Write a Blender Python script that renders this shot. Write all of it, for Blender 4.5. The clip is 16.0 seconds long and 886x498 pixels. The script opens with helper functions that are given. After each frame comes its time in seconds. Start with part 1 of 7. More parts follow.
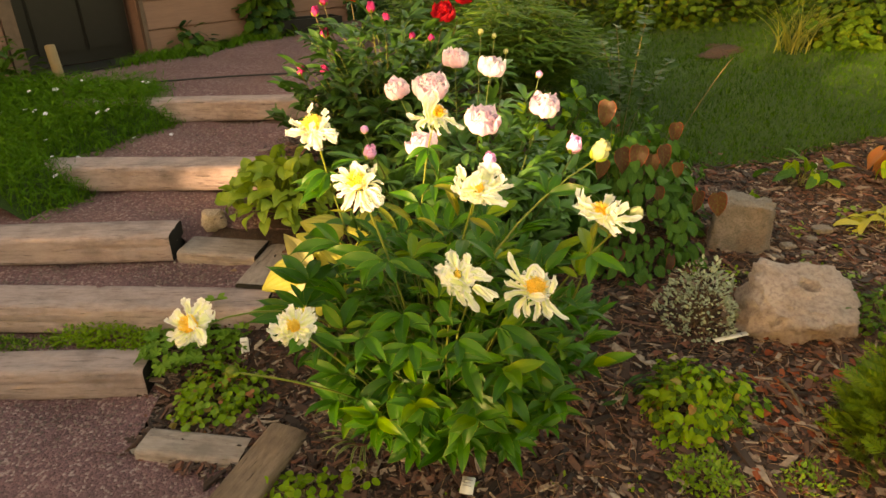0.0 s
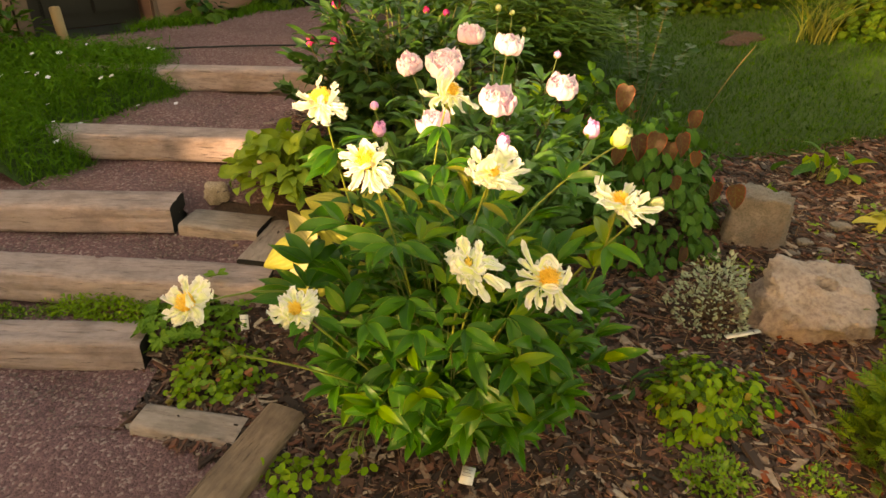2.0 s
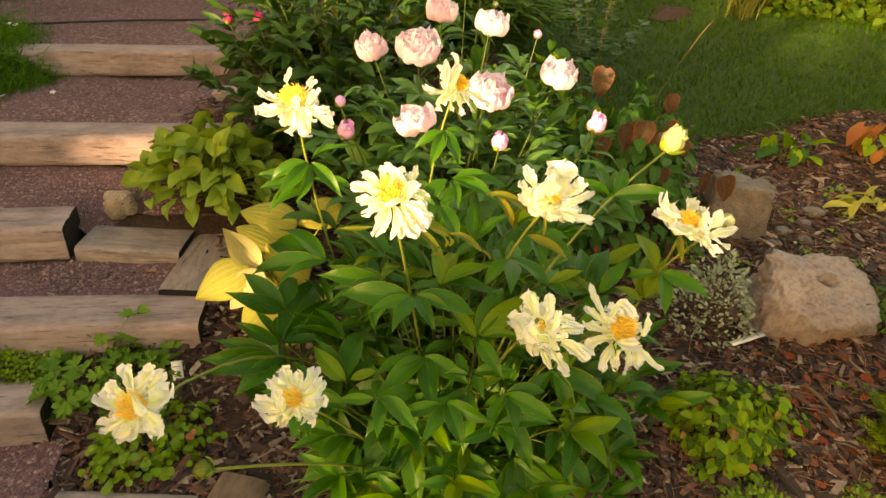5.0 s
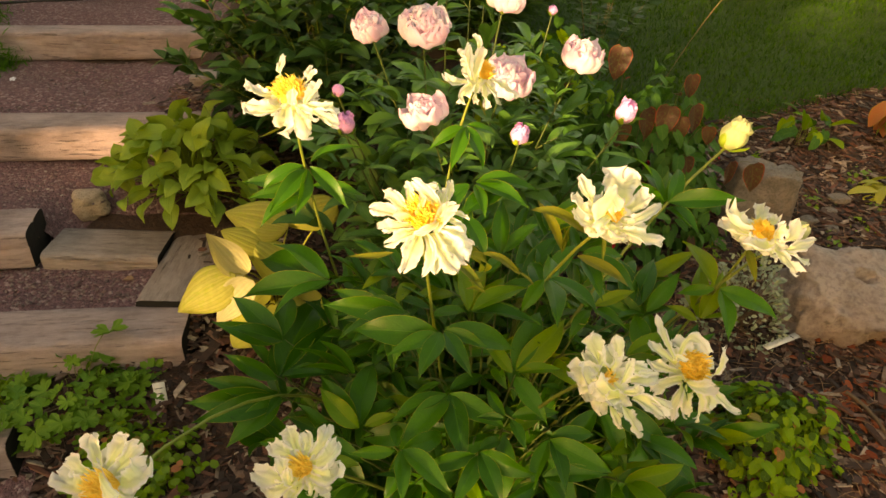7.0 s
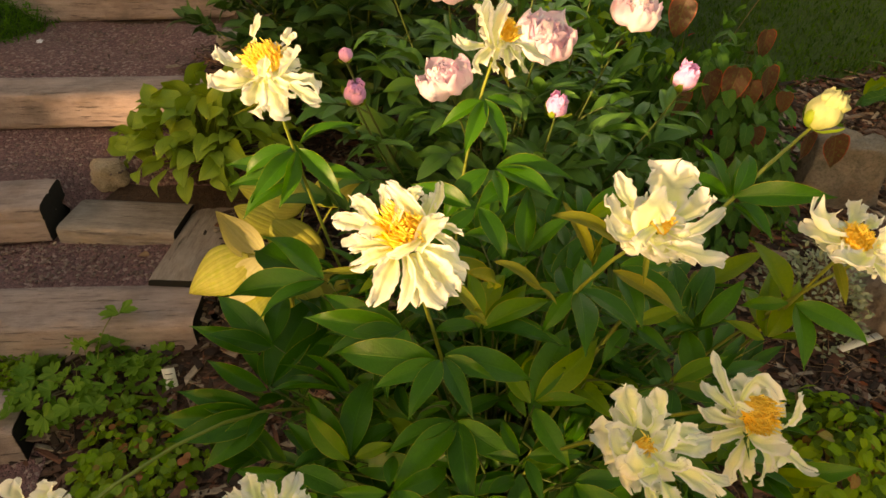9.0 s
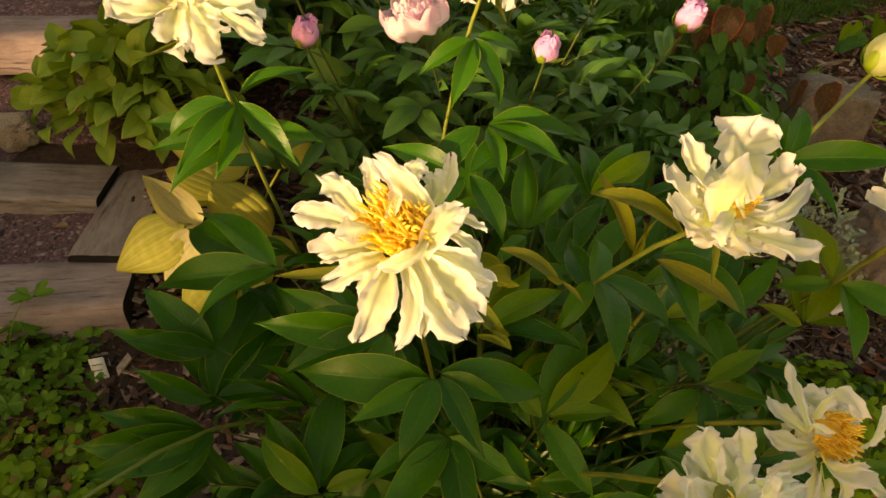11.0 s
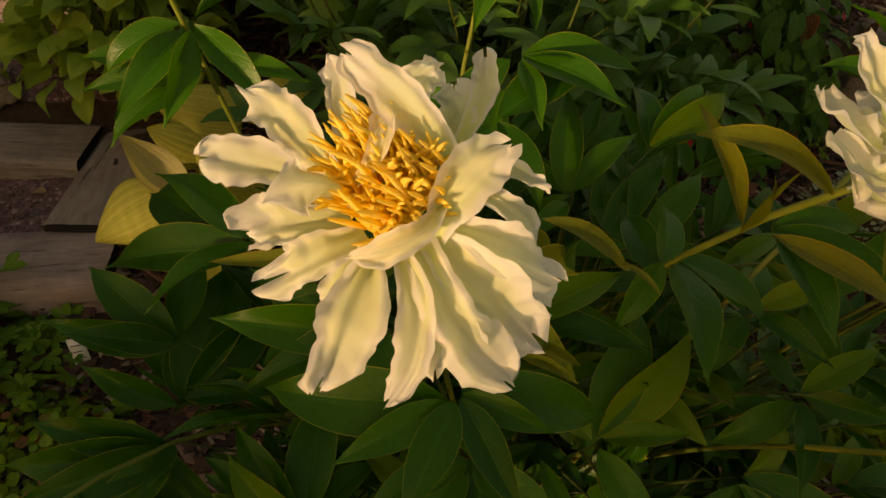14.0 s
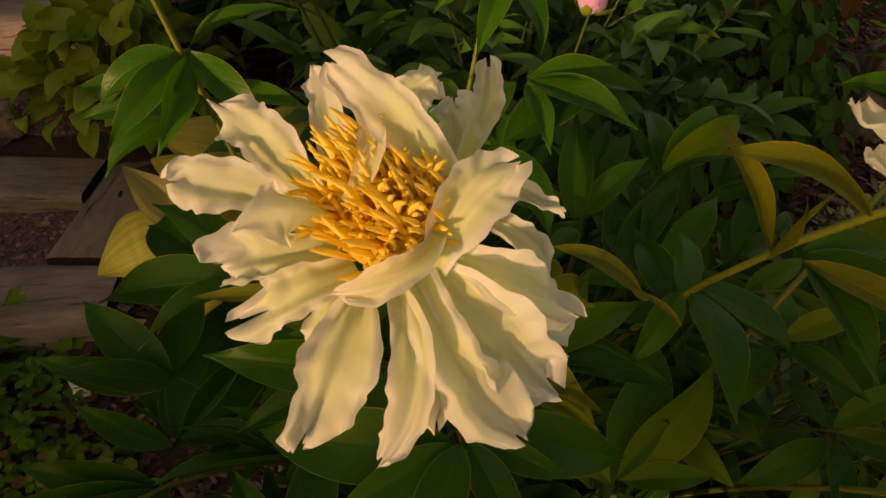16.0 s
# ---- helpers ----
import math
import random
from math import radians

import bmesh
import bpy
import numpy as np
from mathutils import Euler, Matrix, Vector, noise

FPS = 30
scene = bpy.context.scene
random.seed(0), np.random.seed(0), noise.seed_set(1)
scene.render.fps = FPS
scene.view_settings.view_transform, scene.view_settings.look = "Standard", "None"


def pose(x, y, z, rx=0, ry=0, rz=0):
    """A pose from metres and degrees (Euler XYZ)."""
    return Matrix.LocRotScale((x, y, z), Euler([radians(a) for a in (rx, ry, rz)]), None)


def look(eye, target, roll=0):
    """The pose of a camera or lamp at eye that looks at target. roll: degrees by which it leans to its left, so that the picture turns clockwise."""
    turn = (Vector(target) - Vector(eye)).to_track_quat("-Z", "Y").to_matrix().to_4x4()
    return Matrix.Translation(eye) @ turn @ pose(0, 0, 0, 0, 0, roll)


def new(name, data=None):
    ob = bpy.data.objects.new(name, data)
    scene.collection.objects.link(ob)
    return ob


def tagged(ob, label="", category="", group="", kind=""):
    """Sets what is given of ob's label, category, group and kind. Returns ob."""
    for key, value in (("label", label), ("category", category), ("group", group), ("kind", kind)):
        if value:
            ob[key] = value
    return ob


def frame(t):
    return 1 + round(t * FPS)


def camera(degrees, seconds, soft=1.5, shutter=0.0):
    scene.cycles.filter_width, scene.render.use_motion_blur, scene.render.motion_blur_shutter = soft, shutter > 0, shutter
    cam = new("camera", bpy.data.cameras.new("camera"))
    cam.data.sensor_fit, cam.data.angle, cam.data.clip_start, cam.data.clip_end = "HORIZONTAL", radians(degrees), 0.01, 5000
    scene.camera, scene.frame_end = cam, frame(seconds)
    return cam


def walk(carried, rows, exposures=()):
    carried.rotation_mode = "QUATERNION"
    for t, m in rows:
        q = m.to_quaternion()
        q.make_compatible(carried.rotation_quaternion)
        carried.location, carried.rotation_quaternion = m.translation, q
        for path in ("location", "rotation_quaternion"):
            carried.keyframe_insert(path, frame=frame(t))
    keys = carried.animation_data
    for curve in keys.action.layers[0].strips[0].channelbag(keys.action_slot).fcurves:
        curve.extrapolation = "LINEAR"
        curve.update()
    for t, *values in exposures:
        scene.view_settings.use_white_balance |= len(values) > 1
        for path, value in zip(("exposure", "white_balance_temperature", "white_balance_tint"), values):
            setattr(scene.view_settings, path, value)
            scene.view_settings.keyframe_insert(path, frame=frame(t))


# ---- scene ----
cam = camera(71.3, 16.0, soft=1.55)
METRES, EYE, TILT, LEAN, TURN = 1.75, 1.45, -27.0, 0.0, 0.0
ROWS = [
    (0.0, 0.0, 0.0, 0.0, 0.0, 0.0, -0.0),
    (0.5, 0.0162, 0.0011, -0.0011, 1.87, -0.28, -0.7),
    (1.0, 0.0385, 0.0052, -0.0024, 3.5, -0.66, -2.03),
    (1.5, 0.0442, 0.0125, -0.0029, 4.08, -1.31, -2.16),
    (2.0, -0.0096, 0.0396, 0.0066, 0.33, -1.85, -2.19),
    (2.5, -0.0926, 0.0698, 0.0167, -6.0, -1.92, -1.5),
    (3.0, -0.1568, 0.0883, 0.0191, -10.46, -2.29, 0.25),
    (3.5, -0.1636, 0.1152, 0.0274, -9.44, -1.71, 0.41),
    (4.0, -0.1333, 0.1762, 0.0495, -7.34, -2.29, 0.1),
    (6.5, -0.2025, 0.3444, 0.0997, -12.35, -5.64, 1.28),
    (7.0, -0.181, 0.3859, 0.1127, -10.61, -6.02, 1.41),
    (7.5, -0.1448, 0.4245, 0.1261, -7.45, -7.63, 0.79),
    (8.0, -0.1161, 0.4539, 0.1308, -3.93, -8.96, 1.03),
    (8.5, -0.1027, 0.4651, 0.1338, -2.28, -9.39, 0.84),
    (9.0, -0.1241, 0.4899, 0.1365, -5.8, -9.66, 1.16),
    (11.5, -0.1371, 0.6282, 0.1335, -10.59, -15.4, 1.24),
    (12.0, -0.1344, 0.651, 0.1269, -9.6, -16.23, 1.42),
    (12.5, -0.1296, 0.6702, 0.1218, -9.46, -16.7, 1.25),
    (13.0, -0.1253, 0.6832, 0.1189, -9.21, -16.87, 0.89),
    (13.5, -0.1236, 0.695, 0.1164, -9.21, -17.03, 1.19),
    (14.0, -0.1222, 0.7022, 0.1141, -9.3, -17.22, 1.65),
    (14.5, -0.1216, 0.7064, 0.1123, -9.12, -16.97, 1.61),
    (15.0, -0.1194, 0.7106, 0.1112, -9.27, -15.96, 1.86),
    (15.5, -0.1187, 0.7152, 0.1081, -9.0, -15.56, 1.99),
    (16.0, -0.1185, 0.7169, 0.1102, -8.76, -14.53, 2.46),
]
EXPOSURES = [(0.0, 3.34, 11100, 13), (4.0, 3.36, 11200, 12), (7.0, 2.93, 11200, 12), (9.0, 2.60, 11200, 12), (11.5, 2.14, 11200, 12), (12.5, 1.79, 11200, 12), (14.0, 1.30, 11500, 13), (16.0, 1.04, 12000, 16)]
walk(cam, [(t, pose(0, 0, EYE, TILT, LEAN, TURN) @ pose(METRES * x, METRES * y, METRES * z, 90 + pitch, roll, yaw)) for t, x, y, z, yaw, pitch, roll in ROWS], EXPOSURES)

# ---- world and sun: a low evening sun from behind and to the side ----
SUN_TO = Vector((-0.74, -0.67, 0.060)).normalized()
world = bpy.data.worlds.new("evening_sky")
scene.world = world
world.use_nodes = True
wn = world.node_tree
sky = wn.nodes.new("ShaderNodeTexSky")
sky.sky_type = "NISHITA"
sky.sun_disc = False
sky.sun_elevation = math.asin(SUN_TO.z)
sky.sun_rotation = math.atan2(SUN_TO.x, SUN_TO.y)
sky.air_density, sky.dust_density, sky.ozone_density = 1.0, 4.0, 0.6
wn.links.new(sky.outputs[0], wn.nodes["Background"].inputs[0])
wn.nodes["Background"].inputs[1].default_value = 0.15
sun = new("sun", bpy.data.lights.new("sun", "SUN"))
sun.data.energy, sun.data.angle, sun.data.color = 1.85, radians(2.0), (1.0, 0.76, 0.53)
sun.matrix_world = look(SUN_TO * 20, (0, 0, 0))

# ---- mesh helpers: every sheet and tube is a triple (points, quads, uv per point) ----
def rng(seed):
    return np.random.RandomState(seed)


def mesh_data(name, geos, mats, smooth=True):
    """One mesh from triples; each triple may name a material slot as a fourth entry."""
    V, F, U, M, n = [], [], [], [], 0
    for g in geos:
        V.append(np.asarray(g[0], float).reshape(-1, 3))
        F.append(np.asarray(g[1], int) + n)
        U.append(g[2])
        M.append(np.full(len(g[1]), g[3] if len(g) > 3 else 0))
        n += len(V[-1])
    V, F, U, M = np.concatenate(V), np.concatenate(F), np.concatenate(U), np.concatenate(M)
    me = bpy.data.meshes.new(name)
    me.vertices.add(len(V))
    me.vertices.foreach_set("co", V.ravel())
    me.loops.add(F.size)
    me.loops.foreach_set("vertex_index", F.ravel())
    me.polygons.add(len(F))
    me.polygons.foreach_set("loop_start", np.arange(0, F.size, 4))
    me.polygons.foreach_set("material_index", M)
    me.polygons.foreach_set("use_smooth", np.full(len(F), smooth))
    uv = me.uv_layers.new(name="UVMap")
    uv.data.foreach_set("uv", np.asarray(U)[F.ravel()].ravel())
    me.update(calc_edges=True)
    for m in mats if isinstance(mats, (list, tuple)) else [mats]:
        me.materials.append(m)
    return me


def part(name, geo, material, parent=None, label="", smooth=True, m=None):
    """Links a triple, a list of triples, a bmesh or a ready mesh as one object under parent."""
    if isinstance(geo, bpy.types.Mesh):
        me = geo
    elif isinstance(geo, bmesh.types.BMesh):
        me = bpy.data.meshes.new(name)
        geo.to_mesh(me)
        geo.free()
        me.polygons.foreach_set("use_smooth", np.full(len(me.polygons), smooth))
        for mt in material if isinstance(material, (list, tuple)) else [material]:
            me.materials.append(mt)
    else:
        me = mesh_data(name, geo if isinstance(geo, list) else [geo], material, smooth)
    ob = new(name, me)
    ob.parent = parent
    if m is not None:
        ob.matrix_basis = m
    if label:
        ob["label"] = label
    return ob


def thing(name, at, label, category, group="", kind=""):
    ob = new(name)
    ob.empty_display_size = 0.05
    ob.location = at
    return tagged(ob, label, category, group, kind)


def moved(geo, m):
    a = np.array(m)
    return (np.asarray(geo[0]) @ a[:3, :3].T + a[:3, 3], *geo[1:])


def along(p, d, up=(0, 0, 1), s=1.0):
    """A pose at p whose y runs along d and whose z is as near to up as it can be."""
    y = Vector(d).normalized()
    x = y.cross(Vector(up))
    x = x.normalized() if x.length > 1e-4 else Vector((1, 0, 0))
    z = x.cross(y)
    return Matrix(((x.x * s, y.x * s, z.x * s, p[0]), (x.y * s, y.y * s, z.y * s, p[1]), (x.z * s, y.z * s, z.z * s, p[2]), (0, 0, 0, 1)))


def grid_faces(nu, nv, wrap=False):
    """Quads of a grid of nu+1 rows (nv+1 points each, or nv when it closes on itself)."""
    k = nv if wrap else nv + 1
    i, j = np.meshgrid(np.arange(nu), np.arange(nv), indexing="ij")
    i, j = i.ravel(), j.ravel()
    return np.stack((i * k + j, i * k + (j + 1) % k, (i + 1) * k + (j + 1) % k, (i + 1) * k + j), 1)


def leaf(L, W, arch=0.5, fold=0.25, shape=(0.75, 0.9), heart=0.0, wave=0.0, nl=8, nw=4, seed=0, serrate=0.0):
    """A leaf from the origin along +y, upper side +z: width profile v^a (1-v)^b, arched, folded at the midrib, with heart lobes or a wavy edge."""
    r = rng(seed)
    v = np.linspace(0, 1, nl + 1)
    prof = v ** shape[0] * (1 - v) ** shape[1]
    peak = shape[0] / (shape[0] + shape[1])
    prof = prof / (peak ** shape[0] * (1 - peak) ** shape[1]) * W / 2
    if heart:
        prof = np.maximum(prof, W / 2 * np.sqrt(np.clip(1 - ((v - 0.28) / 0.36) ** 2, 0, 1)) * 0.97)
        prof[0] = W * 0.2
    prof[-1] = W * 0.012
    if serrate:
        prof = prof * (1 + serrate * (np.arange(nl + 1) % 2))
    prof[0] = max(prof[0], W * 0.03)
    u = np.linspace(-1, 1, nw + 1)
    ang = arch * v * (0.4 + 0.6 * v)
    dv = L / nl
    yy = np.concatenate(([0], np.cumsum(np.cos(ang[1:]) * dv)))
    zz = np.concatenate(([0], np.cumsum(-np.sin(ang[1:]) * dv)))
    ph = r.uniform(0, 6.3, 3)
    P = np.zeros((nl + 1, nw + 1, 3))
    side = prof[:, None] * u[None, :]
    rise = np.abs(side) * fold + wave * W * np.sin(v * 9 + ph[0])[:, None] * u[None, :] ** 2 + wave * W * 0.6 * np.sin(v * 6 + ph[1])[:, None] * u[None, :]
    P[:, :, 0] = side * math.cos(math.atan(fold)) + 0.03 * L * np.sin(v * 3 + ph[2])[:, None]
    P[:, :, 1] = yy[:, None] + np.sin(ang)[:, None] * rise - heart * W * np.abs(u)[None, :] ** 1.5 * (np.clip(1 - v * 3.2, 0, 1) ** 0.7)[:, None]
    P[:, :, 2] = zz[:, None] + np.cos(ang)[:, None] * rise
    U = np.stack(np.broadcast_arrays((u[None, :] + 1) / 2, v[:, None]), -1)
    return P.reshape(-1, 3), grid_faces(nl, nw), U.reshape(-1, 2)


def bezier(p0, p1, p2, n):
    t = np.linspace(0, 1, n + 1)[:, None]
    return (1 - t) ** 2 * np.asarray(p0, float) + 2 * t * (1 - t) * np.asarray(p1, float) + t ** 2 * np.asarray(p2, float)


def tube(pts, r0, r1, n=6, end=True):
    pts = np.asarray(pts, float)
    k = len(pts)
    tan = np.gradient(pts, axis=0)
    tan /= np.linalg.norm(tan, axis=1)[:, None] + 1e-9
    ref = np.array((1.0, 0, 0)) if abs(tan[0, 0]) < 0.9 else np.array((0, 1.0, 0))
    a = np.cross(tan, ref)
    a /= np.linalg.norm(a, axis=1)[:, None] + 1e-9
    b = np.cross(tan, a)
    rad = np.linspace(r0, r1, k)
    if end:
        rad[-1] *= 0.3
    th = np.linspace(0, 2 * np.pi, n, endpoint=False)
    P = pts[:, None, :] + rad[:, None, None] * (np.cos(th)[None, :, None] * a[:, None, :] + np.sin(th)[None, :, None] * b[:, None, :])
    U = np.stack(np.broadcast_arrays(th[None, :] / 6.28, np.linspace(0, 1, k)[:, None]), -1)
    return P.reshape(-1, 3), grid_faces(k - 1, n, True), U.reshape(-1, 2)


def lathe(profile, n=12, wob=0.0, seed=0):
    """profile: rows of (radius, height)."""
    prof = np.asarray(profile, float)
    th = np.linspace(0, 2 * np.pi, n, endpoint=False)
    r = prof[:, 0][:, None] * (1 + wob * np.sin(th * 3 + seed)[None, :])
    P = np.stack((r * np.cos(th), r * np.sin(th), np.broadcast_to(prof[:, 1][:, None], r.shape)), -1)
    U = np.stack(np.broadcast_arrays(th[None, :] / 6.28, np.linspace(0, 1, len(prof))[:, None]), -1)
    return P.reshape(-1, 3), grid_faces(len(prof) - 1, n, True), U.reshape(-1, 2)


def box(x0, y0, z0, x1, y1, z1):
    V = np.array([(x, y, z) for x in (x0, x1) for y in (y0, y1) for z in (z0, z1)], float)
    F = np.array([(0, 1, 3, 2), (4, 6, 7, 5), (0, 4, 5, 1), (2, 3, 7, 6), (0, 2, 6, 4), (1, 5, 7, 3)])
    return V, F, np.zeros((8, 2))


def bevelled(x0, y0, z0, x1, y1, z1, r):
    bm = bmesh.new()
    bmesh.ops.create_cube(bm, size=1)
    bmesh.ops.transform(bm, matrix=Matrix.Translation(((x0 + x1) / 2, (y0 + y1) / 2, (z0 + z1) / 2)) @ Matrix.Diagonal((x1 - x0, y1 - y0, z1 - z0, 1)), verts=bm.verts)
    bmesh.ops.bevel(bm, geom=bm.edges[:], offset=r, segments=2, affect="EDGES")
    return bm


def petal(p0, p1, p2, W, face=(0, 0, 1), cup=0.2, ruffle=0.12, twist=0.0, seed=0, nl=16, nw=8, blunt=0.22, claw=0.30, ragged=1.0, pleat=1.0):
    """A petal along the curve p0 p1 p2, its inner side turned to face; narrow at the claw, widest past the middle, creased along its length, its edge ruffled and its tip torn."""
    r = rng(seed)
    v = np.linspace(0, 1, nl + 1)
    C = bezier(p0, p1, p2, nl)
    L = np.linalg.norm(np.diff(C, axis=0), axis=1).sum()
    ph = r.uniform(0, 6.28, 12)
    tan = np.gradient(C, axis=0)
    tan /= np.linalg.norm(tan, axis=1)[:, None] + 1e-9
    side = np.cross(tan, np.asarray(face, float))
    side /= np.linalg.norm(side, axis=1)[:, None] + 1e-9
    nor = np.cross(side, tan)
    tw = twist * v
    side, nor = side * np.cos(tw)[:, None] + nor * np.sin(tw)[:, None], nor * np.cos(tw)[:, None] - side * np.sin(tw)[:, None]
    C = C + side * (0.035 * L * ragged * np.sin(v * 4.4 + ph[7]) * v)[:, None] + nor * (0.03 * L * ragged * np.sin(v * 5.5 + ph[8]) * v)[:, None]
    prof = (claw + (1 - claw) * np.sin(np.clip(v / 0.75, 0, 1) * np.pi / 2) ** 1.8) * (0.22 + 0.78 * np.clip((1.0 - v) / blunt, 0, 1) ** 0.5)
    prof = prof * W / 2 + W * 0.02
    u = np.linspace(-1, 1, nw + 1)
    V2, U2 = v[:, None], u[None, :]
    edge = np.abs(U2) ** 1.3
    wav = (np.sin(V2 * 10 + ph[0] + U2 * 1.5) * 0.55 + np.sin(V2 * 23 + ph[1] - U2 * 2.2) * 0.45 + np.sin(V2 * 37 + ph[9] + U2 * 3) * 0.2) * edge * (0.2 + V2 * 1.1)
    crease = (0.45 * np.sin(U2 * 5.2 + ph[2] + V2 * 1.6) + 0.30 * np.sin(U2 * 9.5 + ph[3] - V2 * 1.2)) * np.sqrt(V2) * pleat
    h = cup * W * (U2 ** 2 - 0.3) * (0.4 + 0.6 * np.sin(V2 * np.pi)) + ruffle * W * (wav + crease)
    crum = np.zeros_like(wav)
    for _ in range(9):
        kx, ky = r.uniform(1.5, 8), r.uniform(3, 20)
        crum = crum + np.sin(U2 * kx * r.choice((-1, 1)) + V2 * ky + r.uniform(0, 6.28)) / (0.6 + (kx + ky * 0.5) * 0.13)
    h = h + ruffle * W * 0.24 * ragged * crum * (0.15 + V2)
    jag = (np.sin(u * 6 + ph[4]) * 0.45 + np.sin(u * 12 + ph[5]) * 0.4 + np.sin(u * 21 + ph[10]) * 0.25)[None, :] * (V2 ** 5) * 0.085 * L * ragged
    left = 1 + ragged * (0.15 * np.sin(v * 8 + ph[6]) + 0.09 * np.sin(v * 21 + ph[3]) * v)
    right = 1 + ragged * (0.15 * np.sin(v * 9 + ph[11]) + 0.09 * np.sin(v * 24 + ph[2]) * v)
    wid = prof[:, None] * U2 * np.where(U2 < 0, left[:, None], right[:, None])
    P = C[:, None, :] + side[:, None, :] * wid[:, :, None] + nor[:, None, :] * h[:, :, None] + tan[:, None, :] * jag[:, :, None]
    U = np.stack(np.broadcast_arrays((U2 + 1) / 2, V2), -1)
    return P.reshape(-1, 3), grid_faces(nl, nw), U.reshape(-1, 2)


def soft_petal(p0, p1, p2, W, face=(0, 0, 1), cup=0.2, ruffle=0.12, twist=0.0, seed=0, curl=0.0, nl=30, nw=16, claw=0.6, broad=0.74):
    """A thin limp petal along the curve p0 p1 p2: smooth along its middle, waved and frilled at its rim, its rounded tip rolling up by curl."""
    r = rng(seed + 900)
    v = np.linspace(0, 1, nl + 1)
    C = bezier(p0, p1, p2, nl)
    L = np.linalg.norm(np.diff(C, axis=0), axis=1).sum()
    ph = r.uniform(0, 6.28, 14)
    tan = np.gradient(C, axis=0)
    tan /= np.linalg.norm(tan, axis=1)[:, None] + 1e-9
    side = np.cross(tan, np.asarray(face, float))
    side /= np.linalg.norm(side, axis=1)[:, None] + 1e-9
    nor = np.cross(side, tan)
    tw = twist * v ** 1.3
    side, nor = side * np.cos(tw)[:, None] + nor * np.sin(tw)[:, None], nor * np.cos(tw)[:, None] - side * np.sin(tw)[:, None]
    rise = claw + (1 - claw) * np.sin(np.clip(v / broad, 0, 1) * np.pi / 2) ** 1.5
    end = np.sqrt(np.clip(1 - (np.clip(v - broad, 0, 1) / (1.003 - broad)) ** 2.6, 0, 1))
    prof = W / 2 * (rise * end * 0.95 + 0.05)
    u = np.linspace(-1, 1, nw + 1)
    V2, U2 = v[:, None], u[None, :]
    left, right = [1 + 0.17 * np.sin(v * r.uniform(5, 8) + ph[k]) + 0.13 * np.sin(v * r.uniform(12, 18) + ph[k + 1]) * v + 0.08 * np.sin(v * r.uniform(34, 46) + ph[k + 2]) * v for k in (0, 2)]
    wid = prof[:, None] * U2 * np.where(U2 < 0, left[:, None], right[:, None])
    fold = 0.7 * np.sin(U2 * r.uniform(2.2, 3.4) + ph[4] + V2 * 1.8) * V2 + 0.55 * np.sin(U2 * r.uniform(5, 7) + ph[5] - V2 * 2.5) * np.sqrt(V2) + 0.14 * np.sin(U2 * r.uniform(10, 13) + ph[1] + V2 * 2) * np.sqrt(V2)
    rim = np.abs(U2) ** 2.2 * (np.sin(V2 * r.uniform(9, 14) + ph[6] + np.sign(U2) * ph[7]) * 1.0 + np.sin(V2 * r.uniform(20, 27) + ph[8] + np.sign(U2) * ph[9]) * 0.9 + np.sin(V2 * r.uniform(38, 48) + ph[2] + np.sign(U2) * ph[5]) * 0.35) * (0.15 + V2)
    tip = V2 ** 5 * (0.8 * np.sin(U2 * 4.5 + ph[10]) + 0.6 * np.sin(U2 * 9 + ph[11]))
    for _ in range(5):
        kx, ky = r.uniform(1.5, 6), r.uniform(4, 17)
        fold = fold + 0.30 * np.sin(U2 * kx * r.choice((-1, 1)) + V2 * ky + r.uniform(0, 6.28)) / (0.7 + (kx + ky * 0.5) * 0.13) * (0.1 + V2)
    h = cup * W * (U2 ** 2 - 0.3) * (0.35 + 0.65 * np.sin(V2 * np.pi)) + ruffle * W * (fold * 0.95 + rim * 0.55 + tip * 0.7)
    roll = np.clip((v - 0.66) / 0.34, 0, 1) ** 2
    h = h + (curl * W * 0.55 * roll)[:, None]
    jag = (np.sin(u * 4 + ph[12]) * 0.5 + np.sin(u * 11 + ph[13]) * 0.35)[None, :] * V2 ** 5 * 0.085 * L - (curl * W * 0.22 * roll)[:, None]
    P = C[:, None, :] + side[:, None, :] * wid[:, :, None] + nor[:, None, :] * h[:, :, None] + tan[:, None, :] * jag[:, :, None]
    U = np.stack(np.broadcast_arrays((U2 + 1) / 2, V2), -1)
    return P.reshape(-1, 3), grid_faces(nl, nw), U.reshape(-1, 2)

# ---- material helpers ----
def nodes(name):
    m = bpy.data.materials.new(name)
    m.use_nodes = True
    t = m.node_tree
    return m, t, t.nodes["Principled BSDF"]


def math_node(t, op, a, b=None, c=None):
    n = t.nodes.new("ShaderNodeMath")
    n.operation = op
    for i, x in enumerate((a, b, c)):
        if x is None:
            continue
        if isinstance(x, (int, float)):
            n.inputs[i].default_value = x
        else:
            t.links.new(x, n.inputs[i])
    return n.outputs[0]


def mix_node(t, f, a, b, blend="MIX"):
    n = t.nodes.new("ShaderNodeMix")
    n.data_type, n.blend_type = "RGBA", blend
    for s, x in ((n.inputs[0], f), (n.inputs[6], a), (n.inputs[7], b)):
        if isinstance(x, (int, float)):
            s.default_value = x
        elif isinstance(x, tuple):
            s.default_value = (*x[:3], 1)
        else:
            t.links.new(x, s)
    return n.outputs[2]


